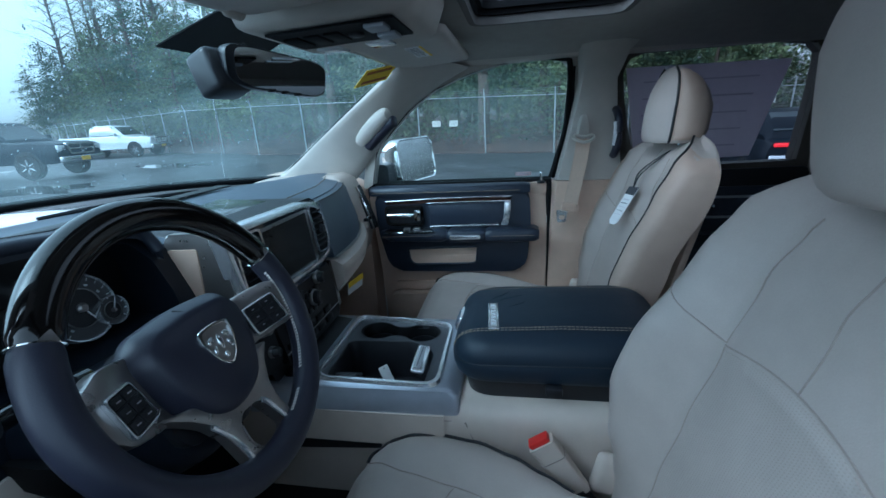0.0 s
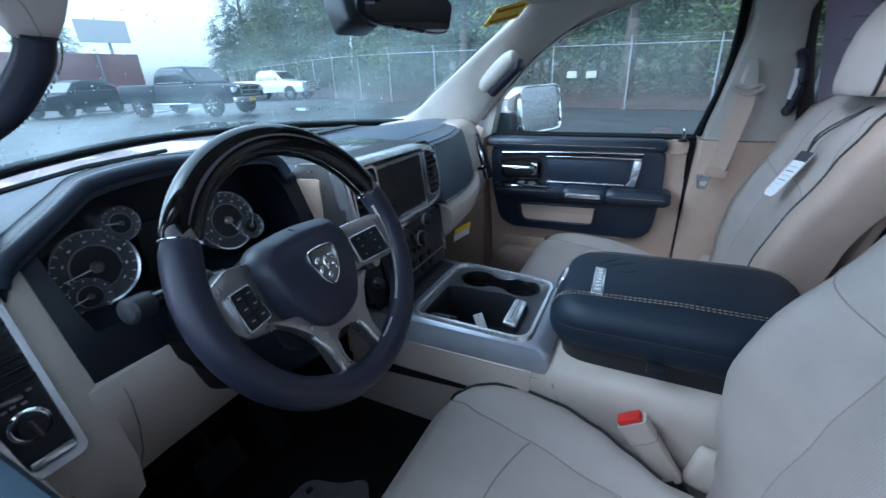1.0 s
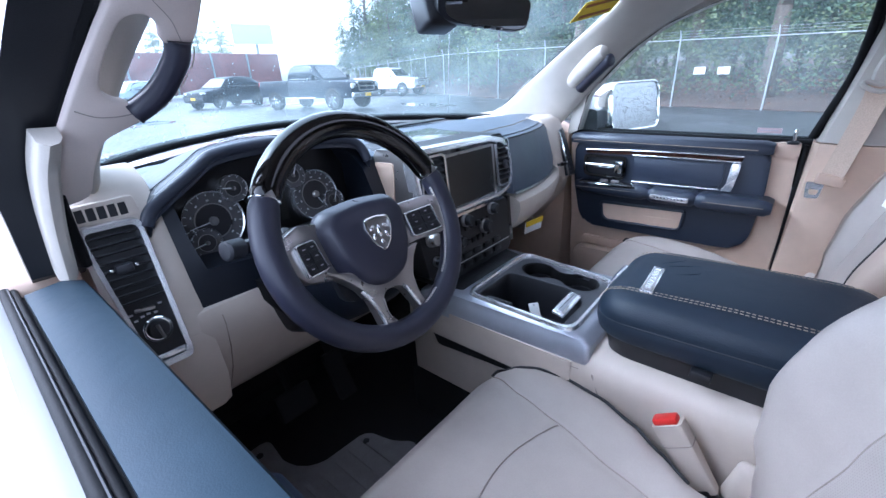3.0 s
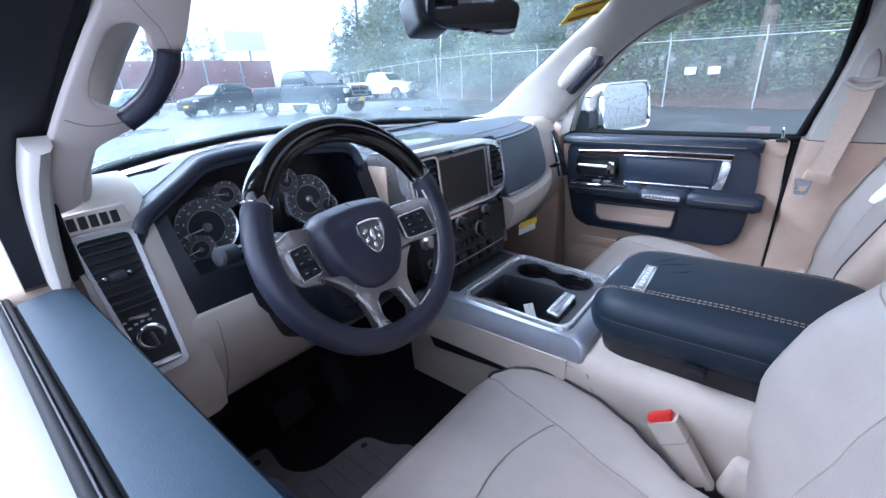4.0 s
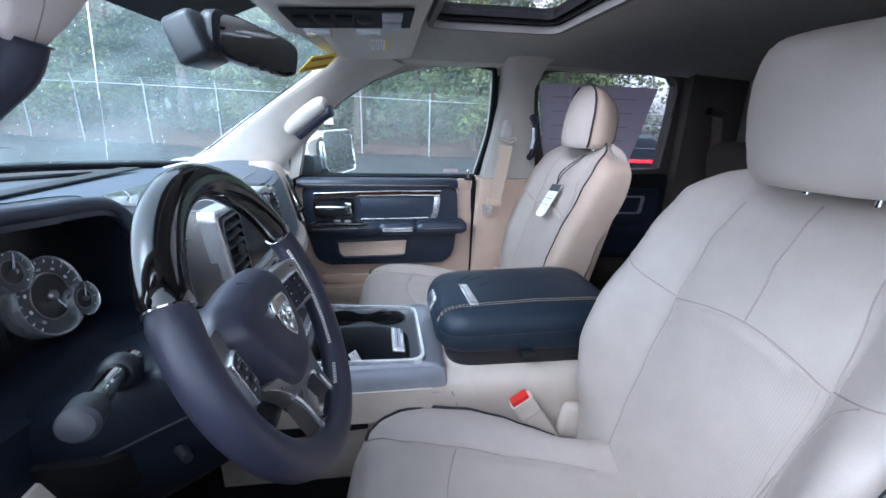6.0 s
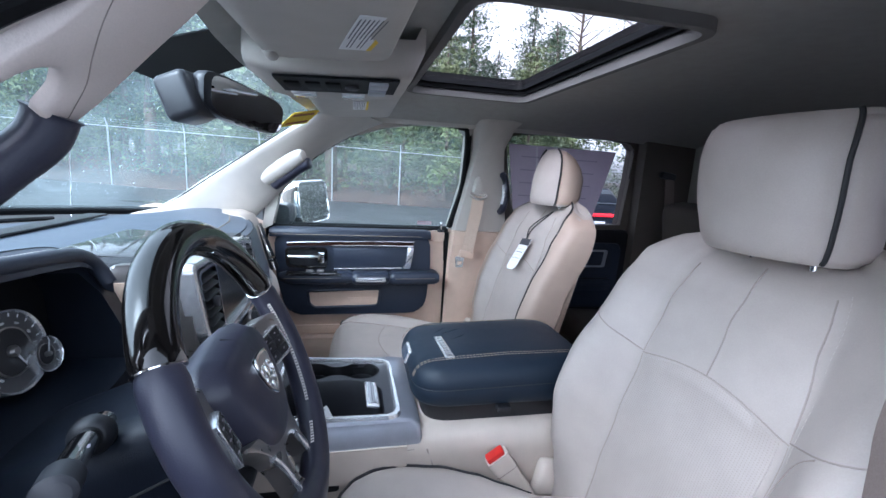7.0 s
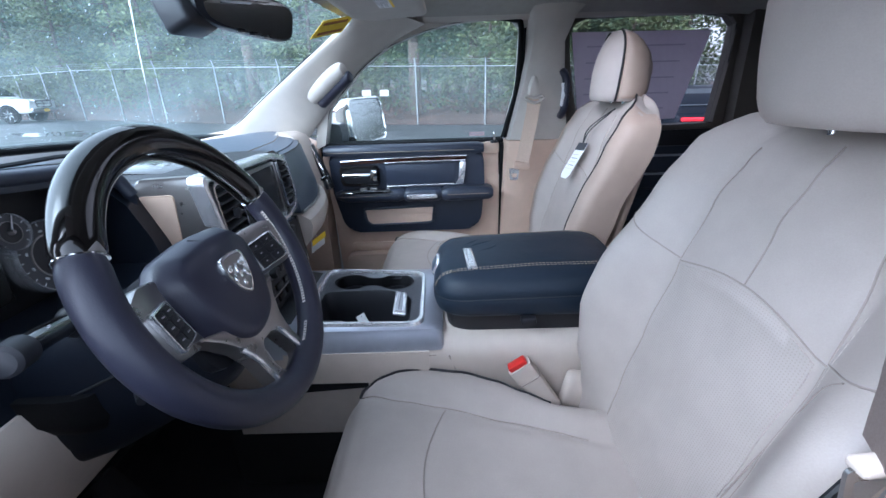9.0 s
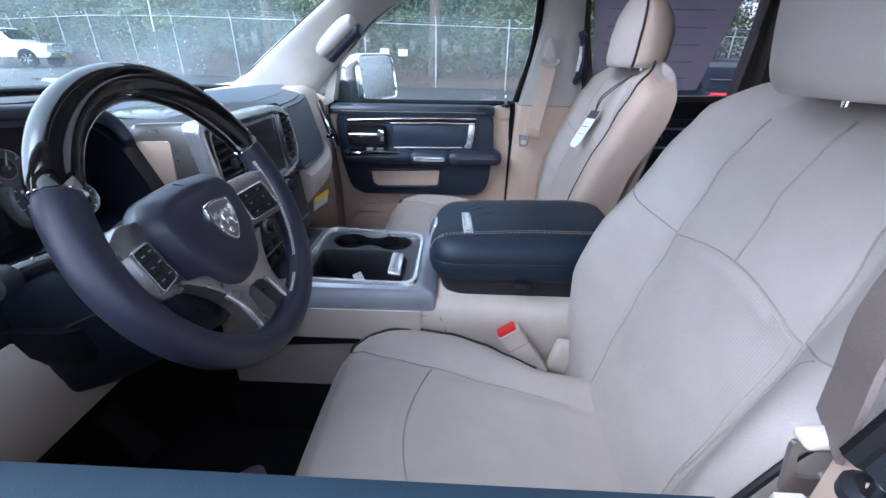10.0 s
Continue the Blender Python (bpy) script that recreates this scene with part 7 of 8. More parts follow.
    part("release_button", bm, M_RED, k, "red release button")
    part("buckle_joint", tube(B(), [Vector((-0.1762, -0.4262, 1.0755)) + Vector((a * 0.0145, b * 0.0242 * 0.82, -b * 0.0242 * 0.58)) for a, b in rounded([(-1, -1), (1, -1), (1, 1), (-1, 1)], 0.4, 3)], 0.0008, 5, True), M_SEAM, k)
    part("buckle_boot", tube(B(), [(-0.178, -0.474, 1.01), (-0.180, -0.52, 0.95)], 0.014, 10), M_BLACK, k)
    # rear belt on the far pillar
    r = thing("rear_seat_belt", (0.74, -1.45, 1.5), "grey rear seat belt on the rear pillar", "seat belt", "seat belts")
    part("webbing", ribbon(B(), [(0.715, -1.46, 1.70), (0.70, -1.47, 1.55), (0.69, -1.48, 1.40)], 0.046, (0, 1, 0)), M_BELT, r)
    bm = B()
    box(bm, (0.725, -1.455, 1.715), (0.03, 0.07, 0.03), (10, 0, 0), bevel=0.008)
    part("guide", bm, M_BLACK, r)


belts()


def care_tag():
    t = thing("care_tag", (0.43, -0.70, 1.46), "white paper tag on a black cord round the headrest post", "tag")
    p0, p1 = Vector((0.433, -0.694, 1.467)), Vector((0.437, -0.640, 1.360))
    side = Vector((0.026, 0.005, -0.002))
    n = Vector((0, 0.0008, 0.0003))
    bm = B()
    loft(bm, [[p - side * k - n, p + side * k - n, p + side * k + n, p - side * k + n] for p, k in ((p0, 1.0), (p0.lerp(p1, 0.9), 1.0), (p1, 0.55))])
    part("tag_card", bm, M_PAPER, t)
    bm = B()
    loft(bm, [[p - side - n * 2.2, p + side - n * 2.2, p + side + n * 2.2, p - side + n * 2.2] for p in (p0 + Vector((0, 0, 0.0005)), p0.lerp(p1, 0.2))])
    part("tag_band", bm, M_DARKGREY, t, "dark printed band")
    for k in range(5):
        a = p0.lerp(p1, 0.32 + 0.1 * k)
        bm = B()
        loft(bm, [[q - side * 0.7 + n * 1.2, q + side * 0.7 + n * 1.2, q + side * 0.7 + n * 1.8, q - side * 0.7 + n * 1.8] for q in (a, a.lerp(p1, 0.03))])
        part("print_line", bm, M_INK if k % 2 else M_STICKER, t)
    for dx in (-0.008, 0.012):
        part("cord", tube(B(), catmull([p0 + Vector((0, 0.002, 0.0)), p0 + Vector((0.0 + dx, -0.01, 0.035)), (0.425 + dx, -0.735, 1.535), (0.418 + dx * 0.3, -0.775, 1.566)], 6), 0.0022, 6), M_PIPE, t)


care_tag()


# ---- overhead things ----
def mirror_assembly():
    m = thing("rearview_mirror", (CX, 0.15, 1.80), "black rear view mirror on a windshield mount", "mirror")
    c, ang = Vector((0.047, 0.115, 1.785)), 26
    rot = Euler((radians(1), radians(6), radians(-ang))).to_matrix()
    def P(x, y, z):
        return c + rot @ Vector((x, y, z))
    ol = rounded([(-0.124, 0.036), (-0.085, 0.042), (0.082, 0.040), (0.112, 0.030), (0.106, -0.026), (0.075, -0.036), (-0.083, -0.036), (-0.122, -0.024)], 0.02, 4)
    rings = [[P(x * s, y, z * s) for x, z in ol] for s, y in ((0.97, -0.012), (1.0, -0.006), (1.0, 0.006), (0.94, 0.022), (0.80, 0.036), (0.4, 0.044))]
    part("housing", loft(B(), rings), M_HOUSING, m, "black mirror housing", angle=50)
    part("mirror_glass", loft(B(), [[P(0.006 + x * 0.89, y, z * 0.90) for x, z in ol] for y in (-0.011, -0.0135)]), M_MIRROR, m, "mirror glass")
    bm = B()
    for x in (-0.03, 0.0, 0.03):
        box(bm, P(x, -0.012, -0.034), (0.018, 0.006, 0.007), (0, 0, -ang), bevel=0.002)
    part("buttons", bm, M_GLOSS, m)
    part("arm", tube(B(), [P(0, 0.03, 0.01), c + Vector((0.01, 0.06, 0.03)), c + Vector((0.012, 0.085, 0.06))], 0.012, 10), M_BLACK, m)
    bm = B()
    box(bm, c + Vector((-0.085, 0.075, 0.0)), (0.085, 0.06, 0.080), (-20, 0, -12), bevel=0.012, seg=3)
    part("sensor_cover", bm, M_HOUSING, m, "black sensor cover")


mirror_assembly()


def visors():
    for x0, x1, inb, yf, yr, dz0 in ((-0.62, -0.205, -1, 0.020, -0.155, 0.0), (0.14, 0.655, 1, 0.010, -0.215, 0.010)):
        v = thing("sun_visor", ((x0 + x1) / 2, -0.07, 1.84), "folded up beige cloth sun visor with a printed label", "sun visor", "sun visors")
        mid = (x0 + x1) / 2
        edge = x1 if inb < 0 else x0
        def under(x, y):
            return 1.832 + dz0 - 0.055 * (y - 0.01) - 0.03 * (abs(x - edge) / 0.45) ** 2 * (1 if inb < 0 else 0)
        ol = rounded([(mid + (x - mid) * -inb, y) for x, y in ((x0, yf - 0.06), (x0 + 0.08, yf), (x1 - 0.02, yf + 0.005), (x1, yf - 0.02), (x1 - 0.008, yr + 0.01), (x1 - 0.03, yr), (x0 + 0.02, yr - 0.005))], 0.03, 5)
        bm = B()
        ymid = (yf + yr) / 2
        rings = []
        for s, dz in ((0.02, 0.0), (0.5, 0.0), (0.8, 0.0), (0.96, 0.001), (1.0, 0.006), (1.0, 0.016), (0.97, 0.022), (0.4, 0.024)):
            rings.append([(mid + (x - mid) * s, ymid + (y - ymid) * s, under(mid + (x - mid) * s, ymid + (y - ymid) * s) + dz) for x, y in ol])
        part("panel", loft(bm, rings), M_PILLAR, v, "beige visor panel", angle=60)
        lx, yc, turn = (edge - 0.165, -0.113, 0.16) if inb < 0 else (edge + 0.20, -0.115, 0.0)
        for w, dy, l, off, mat, nm in ((0.165, 0.0, 0.036, 0.0012, M_PAPER, "label"), (0.165, -0.021, 0.006, 0.0014, M_YELLOW, "label_edge")):
            g = [[(lx + a * w / 2, yc + turn * a * w / 2 + dy + b * l / 2, under(lx + a * w / 2, yc + dy + b * l / 2) - off) for b in (-1, 0, 1)] for a in (-1, 0, 1)]
            part(nm, sheet(B(), g, 0.001, (0, 0, 1)), mat, v, "white warning label" if nm == "label" else "")
        for k in range(7):
            yy = yc + 0.014 - k * 0.0045
            ends = (-0.070, 0.0, 0.068 if k % 3 else 0.02)
            g = [[(lx + a, yy + turn * a + b * 0.0012, under(lx + a, yy) - 0.0018) for b in (0, 1)] for a in ends]
            part("print_line", sheet(B(), g, 0.0004, (0, 0, 1)), M_INK, v)
        m = Matrix.Translation((edge + inb * 0.03, yf - 0.006, under(edge, yf) + 0.004)) @ Euler((0, radians(90), 0)).to_matrix().to_4x4()
        part("hinge", lathe(B(), [(0.006, -0.018), (0.010, -0.013), (0.010, 0.013), (0.006, 0.018)], m, 14), M_PILLAR, v)
        bm = B()
        box(bm, (edge + inb * 0.03, yf - 0.004, under(edge, yf) + 0.035), (0.028, 0.024, 0.06), bevel=0.006)
        part("clip", bm, M_PILLAR, v)


visors()


def overhead_console():
    o = thing("overhead_console", (CX, -0.05, 1.85), "overhead console with dark buttons and map lamps", "overhead console")
    rings = []
    for y, z, a, b in ((0.085, 1.850, -0.10, 0.11), (0.07, 1.832, -0.155, 0.14), (0.03, 1.826, -0.165, 0.145), (-0.08, 1.830, -0.160, 0.135), (-0.18, 1.836, -0.150, 0.120), (-0.205, 1.842, -0.135, 0.105), (-0.225, 1.885, -0.12, 0.095)):
        rings.append([(a, y, z + 0.06), (a, y, z + 0.012), (a + 0.008, y, z + 0.003), (a + 0.025, y, z), (b - 0.025, y, z), (b - 0.008, y, z + 0.003), (b, y, z + 0.012), (b, y, z + 0.06)])
    part("body", loft(B(), rings), M_PILLAR, o, "pale moulded body", angle=50)
    def low(y):
        return 1.826 + 0.010 * (0.03 - y) / 0.21
    strip = [[(a, y, low(y) - 0.002) for y in (0.030, -0.04, -0.11, -0.180)] for a in (-0.138, -0.06, 0.0)]
    part("button_strip", sheet(B(), strip, 0.004, (0, 0, -1)), M_RUBBER, o, "dark button strip")
    for y in (0.005, -0.030, -0.065):
        bm = B()
        box(bm, (-0.07, y, low(y) - 0.007), (0.07, 0.026, 0.005), (-3, 0, 0), bevel=0.002)
        part("switch", bm, M_RUBBER, o)
    m = Matrix.Translation((-0.07, -0.098, low(-0.098) - 0.006)) @ Euler((radians(180), 0, 0)).to_matrix().to_4x4()
    part("microphone", lathe(B(), [(0.013, 0.0), (0.013, 0.004), (0.009, 0.006)], m, 16), M_DARKGREY, o)
    for x in (-0.105, -0.035):
        bm = B()
        box(bm, (x, -0.145, low(-0.145) - 0.009), (0.042, 0.034, 0.008), (-3, 0, 0), bevel=0.003)
        part("sunroof_switch", bm, M_SILVER, o, "silver sunroof switch")
    for y in (0.0, -0.10):
        bm = B()
        box(bm, (0.065, y, low(y) - 0.001), (0.06, 0.05, 0.008), (-3, 0, 0), bevel=0.004)
        part("map_lamp", bm, M_LAMP, o, "map lamp lens")


overhead_console()


def pillar_handles():
    h = thing("pillar_grab_handle", (-0.62, 0.07, 1.70), "grab handle on the windshield pillar, beige with black leather grip", "grab handle", "grab handles")
    def on_pillar(x, z, h):
        return Vector((x, 1.6477 - 0.9315 * z, z)) - Vector((0, 0.732, 0.681)) * h
    body = [(-0.597, 1.701), (-0.591, 1.745), (-0.588, 1.79), (-0.590, 1.85), (-0.600, 1.895), (-0.662, 1.895), (-0.660, 1.82), (-0.668, 1.745), (-0.682, 1.713), (-0.702, 1.670), (-0.722, 1.622), (-0.738, 1.575), (-0.738, 1.525), (-0.706, 1.530), (-0.698, 1.562), (-0.686, 1.598), (-0.664, 1.612), (-0.641, 1.625), (-0.660, 1.641), (-0.674, 1.646), (-0.684, 1.656), (-0.682, 1.675), (-0.674, 1.697), (-0.664, 1.716), (-0.652, 1.722), (-0.640, 1.721), (-0.631, 1.713), (-0.626, 1.700)]
    body = [(p.x, p.y) for p in catmull([(x, z, 0) for x, z in body], 3, True)]
    part("moulded_arm", holed(B(), body, [], on_pillar, -0.007, 0.002, 0.003), M_ARM, h, "beige moulded body with an open loop, lightened as if lit", angle=70)
    part("mould_line", tube(B(), catmull([on_pillar(x, z, 0.0021) for x, z in ((-0.660, 1.762), (-0.650, 1.748), (-0.635, 1.733), (-0.621, 1.721), (-0.613, 1.709), (-0.609, 1.702))], 4), 0.0004, 5), M_SEAM, h)
    part("foot_line", tube(B(), catmull([on_pillar(x, z, 0.0021) for x, z in ((-0.709, 1.638), (-0.690, 1.630), (-0.670, 1.629), (-0.656, 1.631))], 4), 0.0007, 5), M_SEAM, h)
    low = catmull([(-0.6105, 0.067, 1.7035), (-0.612, 0.074, 1.688), (-0.618, 0.090, 1.671), (-0.628, 0.106, 1.653), (-0.642, 0.120, 1.639), (-0.654, 0.127, 1.631)], 5)
    part("grip", tube(B(), low, [0.0160] + [0.0138] * (len(low) - 2) + [0.0150], 14, flat=0.95, up=(1, 0, 0)), M_BLACKLEATHER, h, "black leather grip", angle=60)
    bm = B()
    for k in range(20):
        p = low[1 + k * (len(low) - 3) // 20]
        tube(bm, [p + Vector((0.0142, -0.004, -0.004)), p + Vector((0.0146, -0.002, -0.007))], 0.0007, 4)
    part("grip_stitching", bm, M_THREAD, h)
    # the passenger's, seen from its inner side
    h = thing("pillar_grab_handle", (0.70, 0.15, 1.655), "beige grab handle with dark underside on the far pillar", "grab handle", "grab handles")
    line = catmull([(0.652, 0.070, 1.706), (0.664, 0.092, 1.700), (0.702, 0.148, 1.663), (0.738, 0.200, 1.626), (0.750, 0.218, 1.612)], 5)
    n = len(line)
    part("upper_arm", tube(B(), line, [lerp(0.020, 0.030, math.sin(math.pi * k / (n - 1))) for k in range(n)], 14, flat=0.85, up=(0.6, -0.5, 0.6)), M_PILLAR, h, "beige moulded arm", angle=60)
    under = [p + Vector((0.006, -0.026, -0.022)) for p in line[2:-2]]
    part("grip", tube(B(), under, [0.012] + [0.0195] * (len(under) - 2) + [0.012], 12, up=(1, 0, 0)), M_BLACKLEATHER, h, "black leather grip", angle=60)


pillar_handles()


def yellow_card():
    s = thing("price_card", (0.60, 0.03, 1.84), "yellow numbered card stuck on the windshield", "card")
    c = Vector((0.562, 0.070, 1.824))
    ax, up = Vector((0.62, -0.36, 0.15)).normalized(), Vector((-0.05, -0.55, 0.62)).normalized()
    n = ax.cross(up).normalized()
    def q(a, b, h):
        return c + ax * a + up * b + n * h
    bm = loft(B(), [[q(-0.075, -0.03, h), q(0.065, -0.03, h), q(0.075, 0.03, h), q(-0.065, 0.03, h)] for h in (0, 0.0015)])
    part("card", bm, M_YELLOW, s)
    for b in (-0.018, 0.016):
        part("print_bar", loft(B(), [[q(-0.055, b - 0.004, h), q(0.055, b - 0.004, h), q(0.055, b + 0.005, h), q(-0.055, b + 0.005, h)] for h in (-0.0012, 0.0027)]), M_BROWN, s)


yellow_card()


def floor_mat():
    f = thing("floor_mat", (-0.5, 0.1, 0.722), "grey ribbed floor mat in the driver footwell", "floor mat")
    ol = rounded([(-0.70, 0.49), (-0.475, 0.50), (-0.49, 0.375), (-0.44, 0.31), (-0.285, 0.30), (-0.262, 0.21), (-0.22, 0.16), (-0.30, 0.10), (-0.70, 0.10)], 0.025)
    part("mat", prism(B(), ol, "z", 0.721, 0.730, 0.003), M_MAT, f)
    for k in range(9):
        x = -0.67 + k * 0.045
        bm = B()
        box(bm, (x, 0.20, 0.731), (0.014, 0.17, 0.006), bevel=0.002)
        part("rib", bm, M_MAT, f)
    for p in ((-0.52, 0.46, 0.731), (-0.31, 0.27, 0.731)):
        part("eyelet", lathe(B(), [(0.009, 0), (0.009, 0.003), (0.005, 0.004)], Matrix.Translation(p), 12), M_DARKGREY, f)
    p = thing("pedal_set", (-0.4, 0.40, 0.9), "black brake and accelerator pedals in the shaded footwell", "pedals")
    for x, w in ((-0.42, 0.10), (-0.28, 0.055)):
        bm = B()
        box(bm, (x, 0.40, 0.88), (w, 0.02, 0.07 if w > 0.08 else 0.14), (-30, 0, 0), bevel=0.005)
        part("pedal", bm, M_CARPET, p)
        part("pedal_arm", tube(B(), [(x, 0.42, 0.90), (x, 0.50, 1.05)], 0.010, 8), M_CARPET, p)


floor_mat()


def side_mirror(flip):
    fx = mirrored if flip else (lambda x: x)
    m = thing("side_mirror", (fx(0.95), 0.20, 1.5), "white and chrome towing mirror wet with rain", "side mirror", "side mirrors")
    c = Vector((1.055, 0.085, 1.512))
    rot = Euler((radians(-8), 0, radians(-18))).to_matrix()
    def P(x, y, z):
        p = c + rot @ Vector((x, y, z))
        return Vector((fx(p.x), p.y, p.z))
    ol = rounded([(-0.165, 0.098), (0.160, 0.100), (0.158, -0.098), (-0.165, -0.096)], 0.048, 7)
    rings = [[P(x * s, y, z * s) for x, z in ol] for s, y in ((0.90, -0.012), (0.97, -0.018), (1.0, -0.005), (0.99, 0.05), (0.85, 0.10), (0.5, 0.13))]
    part("housing", loft(B(), rings), M_CHROME, m, "chrome housing", angle=60)
    part("mirror_glass", loft(B(), [[P(x * s, y, z * s) for x, z in ol] for s, y in ((0.90, -0.010), (0.90, -0.014))]), M_WETMIRROR, m, "rain spotted mirror glass")
    part("glass_rim", tube(B(), [P(x * 0.93, -0.016, z * 0.93) for x, z in ol], 0.005, 6, True), M_CHROME, m)
    rings = [[Vector((fx(x), y + a * 0.05, 1.47 + b * 0.045)) for a, b in rounded([(-1, -1), (1, -1), (1, 1), (-1, 1)], 0.6, 3)] for x, y in ((0.86, 0.20), (0.93, 0.17), (1.0, 0.15))]
    part("arm", loft(B(), rings), M_DARKGREY, m, "dark mirror arm")
    rng = random.Random(9)
    bm = B()
    for _ in range(420):
        x, z = rng.uniform(-0.138, 0.138), rng.uniform(-0.075, 0.075)
        r = rng.uniform(0.0008, 0.0022)
        bmesh.ops.create_icosphere(bm, subdivisions=1, radius=r, matrix=Matrix.Translation(P(x, -0.0145, z)))
    part("rain_drops", bm, M_SATIN, m)


side_mirror(False)


def bonnet():
    h = thing("truck_hood", (CX, 1.8, 1.3), "wet white truck hood beyond the windshield", "hood")
    grid = []
    for k in range(21):
        x = lerp(-0.93, 0.98, k / 20)
        u = (x - CX) / 0.95
        row = []
        for j in range(12):
            y = lerp(0.98 - 0.38 * u * u, 2.35, j / 11)
            z = 1.425 - 0.045 * u ** 4 - 0.075 * ((y - 1.0) / 1.35) ** 2 + 0.02 * math.exp(-((abs(u) - 0.45) / 0.12) ** 2)
            row.append((x, y, z))
        grid.append(row)
    part("panel", sheet(B(), grid, 0.02, (0, 0, -1)), M_WHITEPAINT, h, "white painted panel")
    # plain sides and front that close the engine bay
    for x0, x1 in ((-0.93, -0.90), (0.95, 0.98)):
        part("fender", prism(B(), rounded([(0.62, 1.375), (2.33, 1.30), (2.33, 0.62), (2.05, 0.60), (1.92, 0.86), (1.62, 0.98), (1.32, 0.86), (1.2, 0.58), (0.62, 0.60)], 0.04), "x", x0, x1, 0.008), M_WHITEPAINT, h, "white front fender")
    bm = B()
    box(bm, (CX, 2.32, 0.98), (1.86, 0.05, 0.66), bevel=0.02)
    part("front_panel", bm, M_WHITEPAINT, h)
    pts = [(-0.85, 0.66, 1.432), (-0.5, 0.90, 1.440), (CX, 1.03, 1.445), (0.5, 0.90, 1.44), (0.9, 0.66, 1.432)]
    part("cowl", tube(B(), catmull(pts, 5), 0.035, 8, flat=0.5), M_BLACK, h, "black cowl")
    for a, b in (((-0.50, 0.86, 1.462), (0.02, 1.01, 1.475)), ((0.15, 0.99, 1.47), (0.62, 0.82, 1.468))):
        part("wiper", tube(B(), [a, Vector(a).lerp(Vector(b), 0.5) + Vector((0, 0, 0.01)), b], 0.007, 6), M_BLACK, h, "black wiper")
    part("aerial", tube(B(), [(0.88, 0.92, 1.40), (0.885, 0.90, 1.75), (0.89, 0.87, 2.2)], 0.0028, 6), M_CHROME, h, "thin whip aerial")


bonnet()

# ---- outdoors ----
def ground_z(y):
    return 0.026 * min(max(y, -40), 18)


def ground():
    xs = [-900, -300, -100, -40, -15, 0, 10, 20, 30, 50, 100, 300, 900]
    ys = [-900, -300, -100, -40, -20, 0, 18, 30, 45, 80, 200, 900]
    solid("ground", sheet(B(), [[(x, y, ground_z(y)) for y in ys] for x in xs], 0.3, (0, 0, -1)), M_ASPHALT, "wet grey asphalt of the parking lot", "ground", "structure", smooth=False)
    bm = B()
    rng = random.Random(21)
    for _ in range(14):
        x, y = rng.uniform(2, 16), rng.uniform(-8, 30)
        ol = [(x + math.cos(a) * rng.uniform(0.5, 1.6), y + math.sin(a) * rng.uniform(0.5, 2.2)) for a in [2 * math.pi * i / 14 for i in range(14)]]
        vs = [bm.verts.new((px, py, ground_z(py) + 0.006)) for px, py in ol]
        bm.faces.new(vs)
    tagged(part("puddle", bm, M_PUDDLE, None, "shallow rain puddles on the asphalt", smooth=False), "shallow rain puddles on the asphalt", "puddle", kind="stuff")
    # verge beyond the fence
    g = []
    for y in (-60, -20, 0, 8, 14, 20, 40, 80):
        x = fence_x(y)
        g.append([(x + 0.1, y, ground_z(y) + 0.02), (x + 2, y, ground_z(y) + 0.35), (x + 8, y, ground_z(y) + 0.8), (x + 60, y, ground_z(y) + 2.0)])
    solid("verge", sheet(B(), g, 0.2, (0, 0, -1)), M_LITTER, "bank of dead reddish leaves beyond the fence", "verge", "structure")


M_PUDDLE = material("puddle_water", (0.03, 0.033, 0.036), 0.05, coat=0.5)
FENCE = [(18.7, -40.0), (19.1, 4.0), (20.1, 12.5), (22.6, 19.0), (30.0, 34.0), (44.0, 60.0)]


def fence_x(y):
    for (x0, y0), (x1, y1) in zip(FENCE, FENCE[1:]):
        if y <= y1:
            return lerp(x0, x1, max(0, (y - y0) / (y1 - y0)))
    return FENCE[-1][0]


def veil(name, colour, cover):
    m = material(name, colour, 0.6)
    m.node_tree.nodes["Principled BSDF"].inputs["Alpha"].default_value = cover
    return m


M_LINK = veil("chain_link_wire", (0.30, 0.33, 0.34), 0.06)


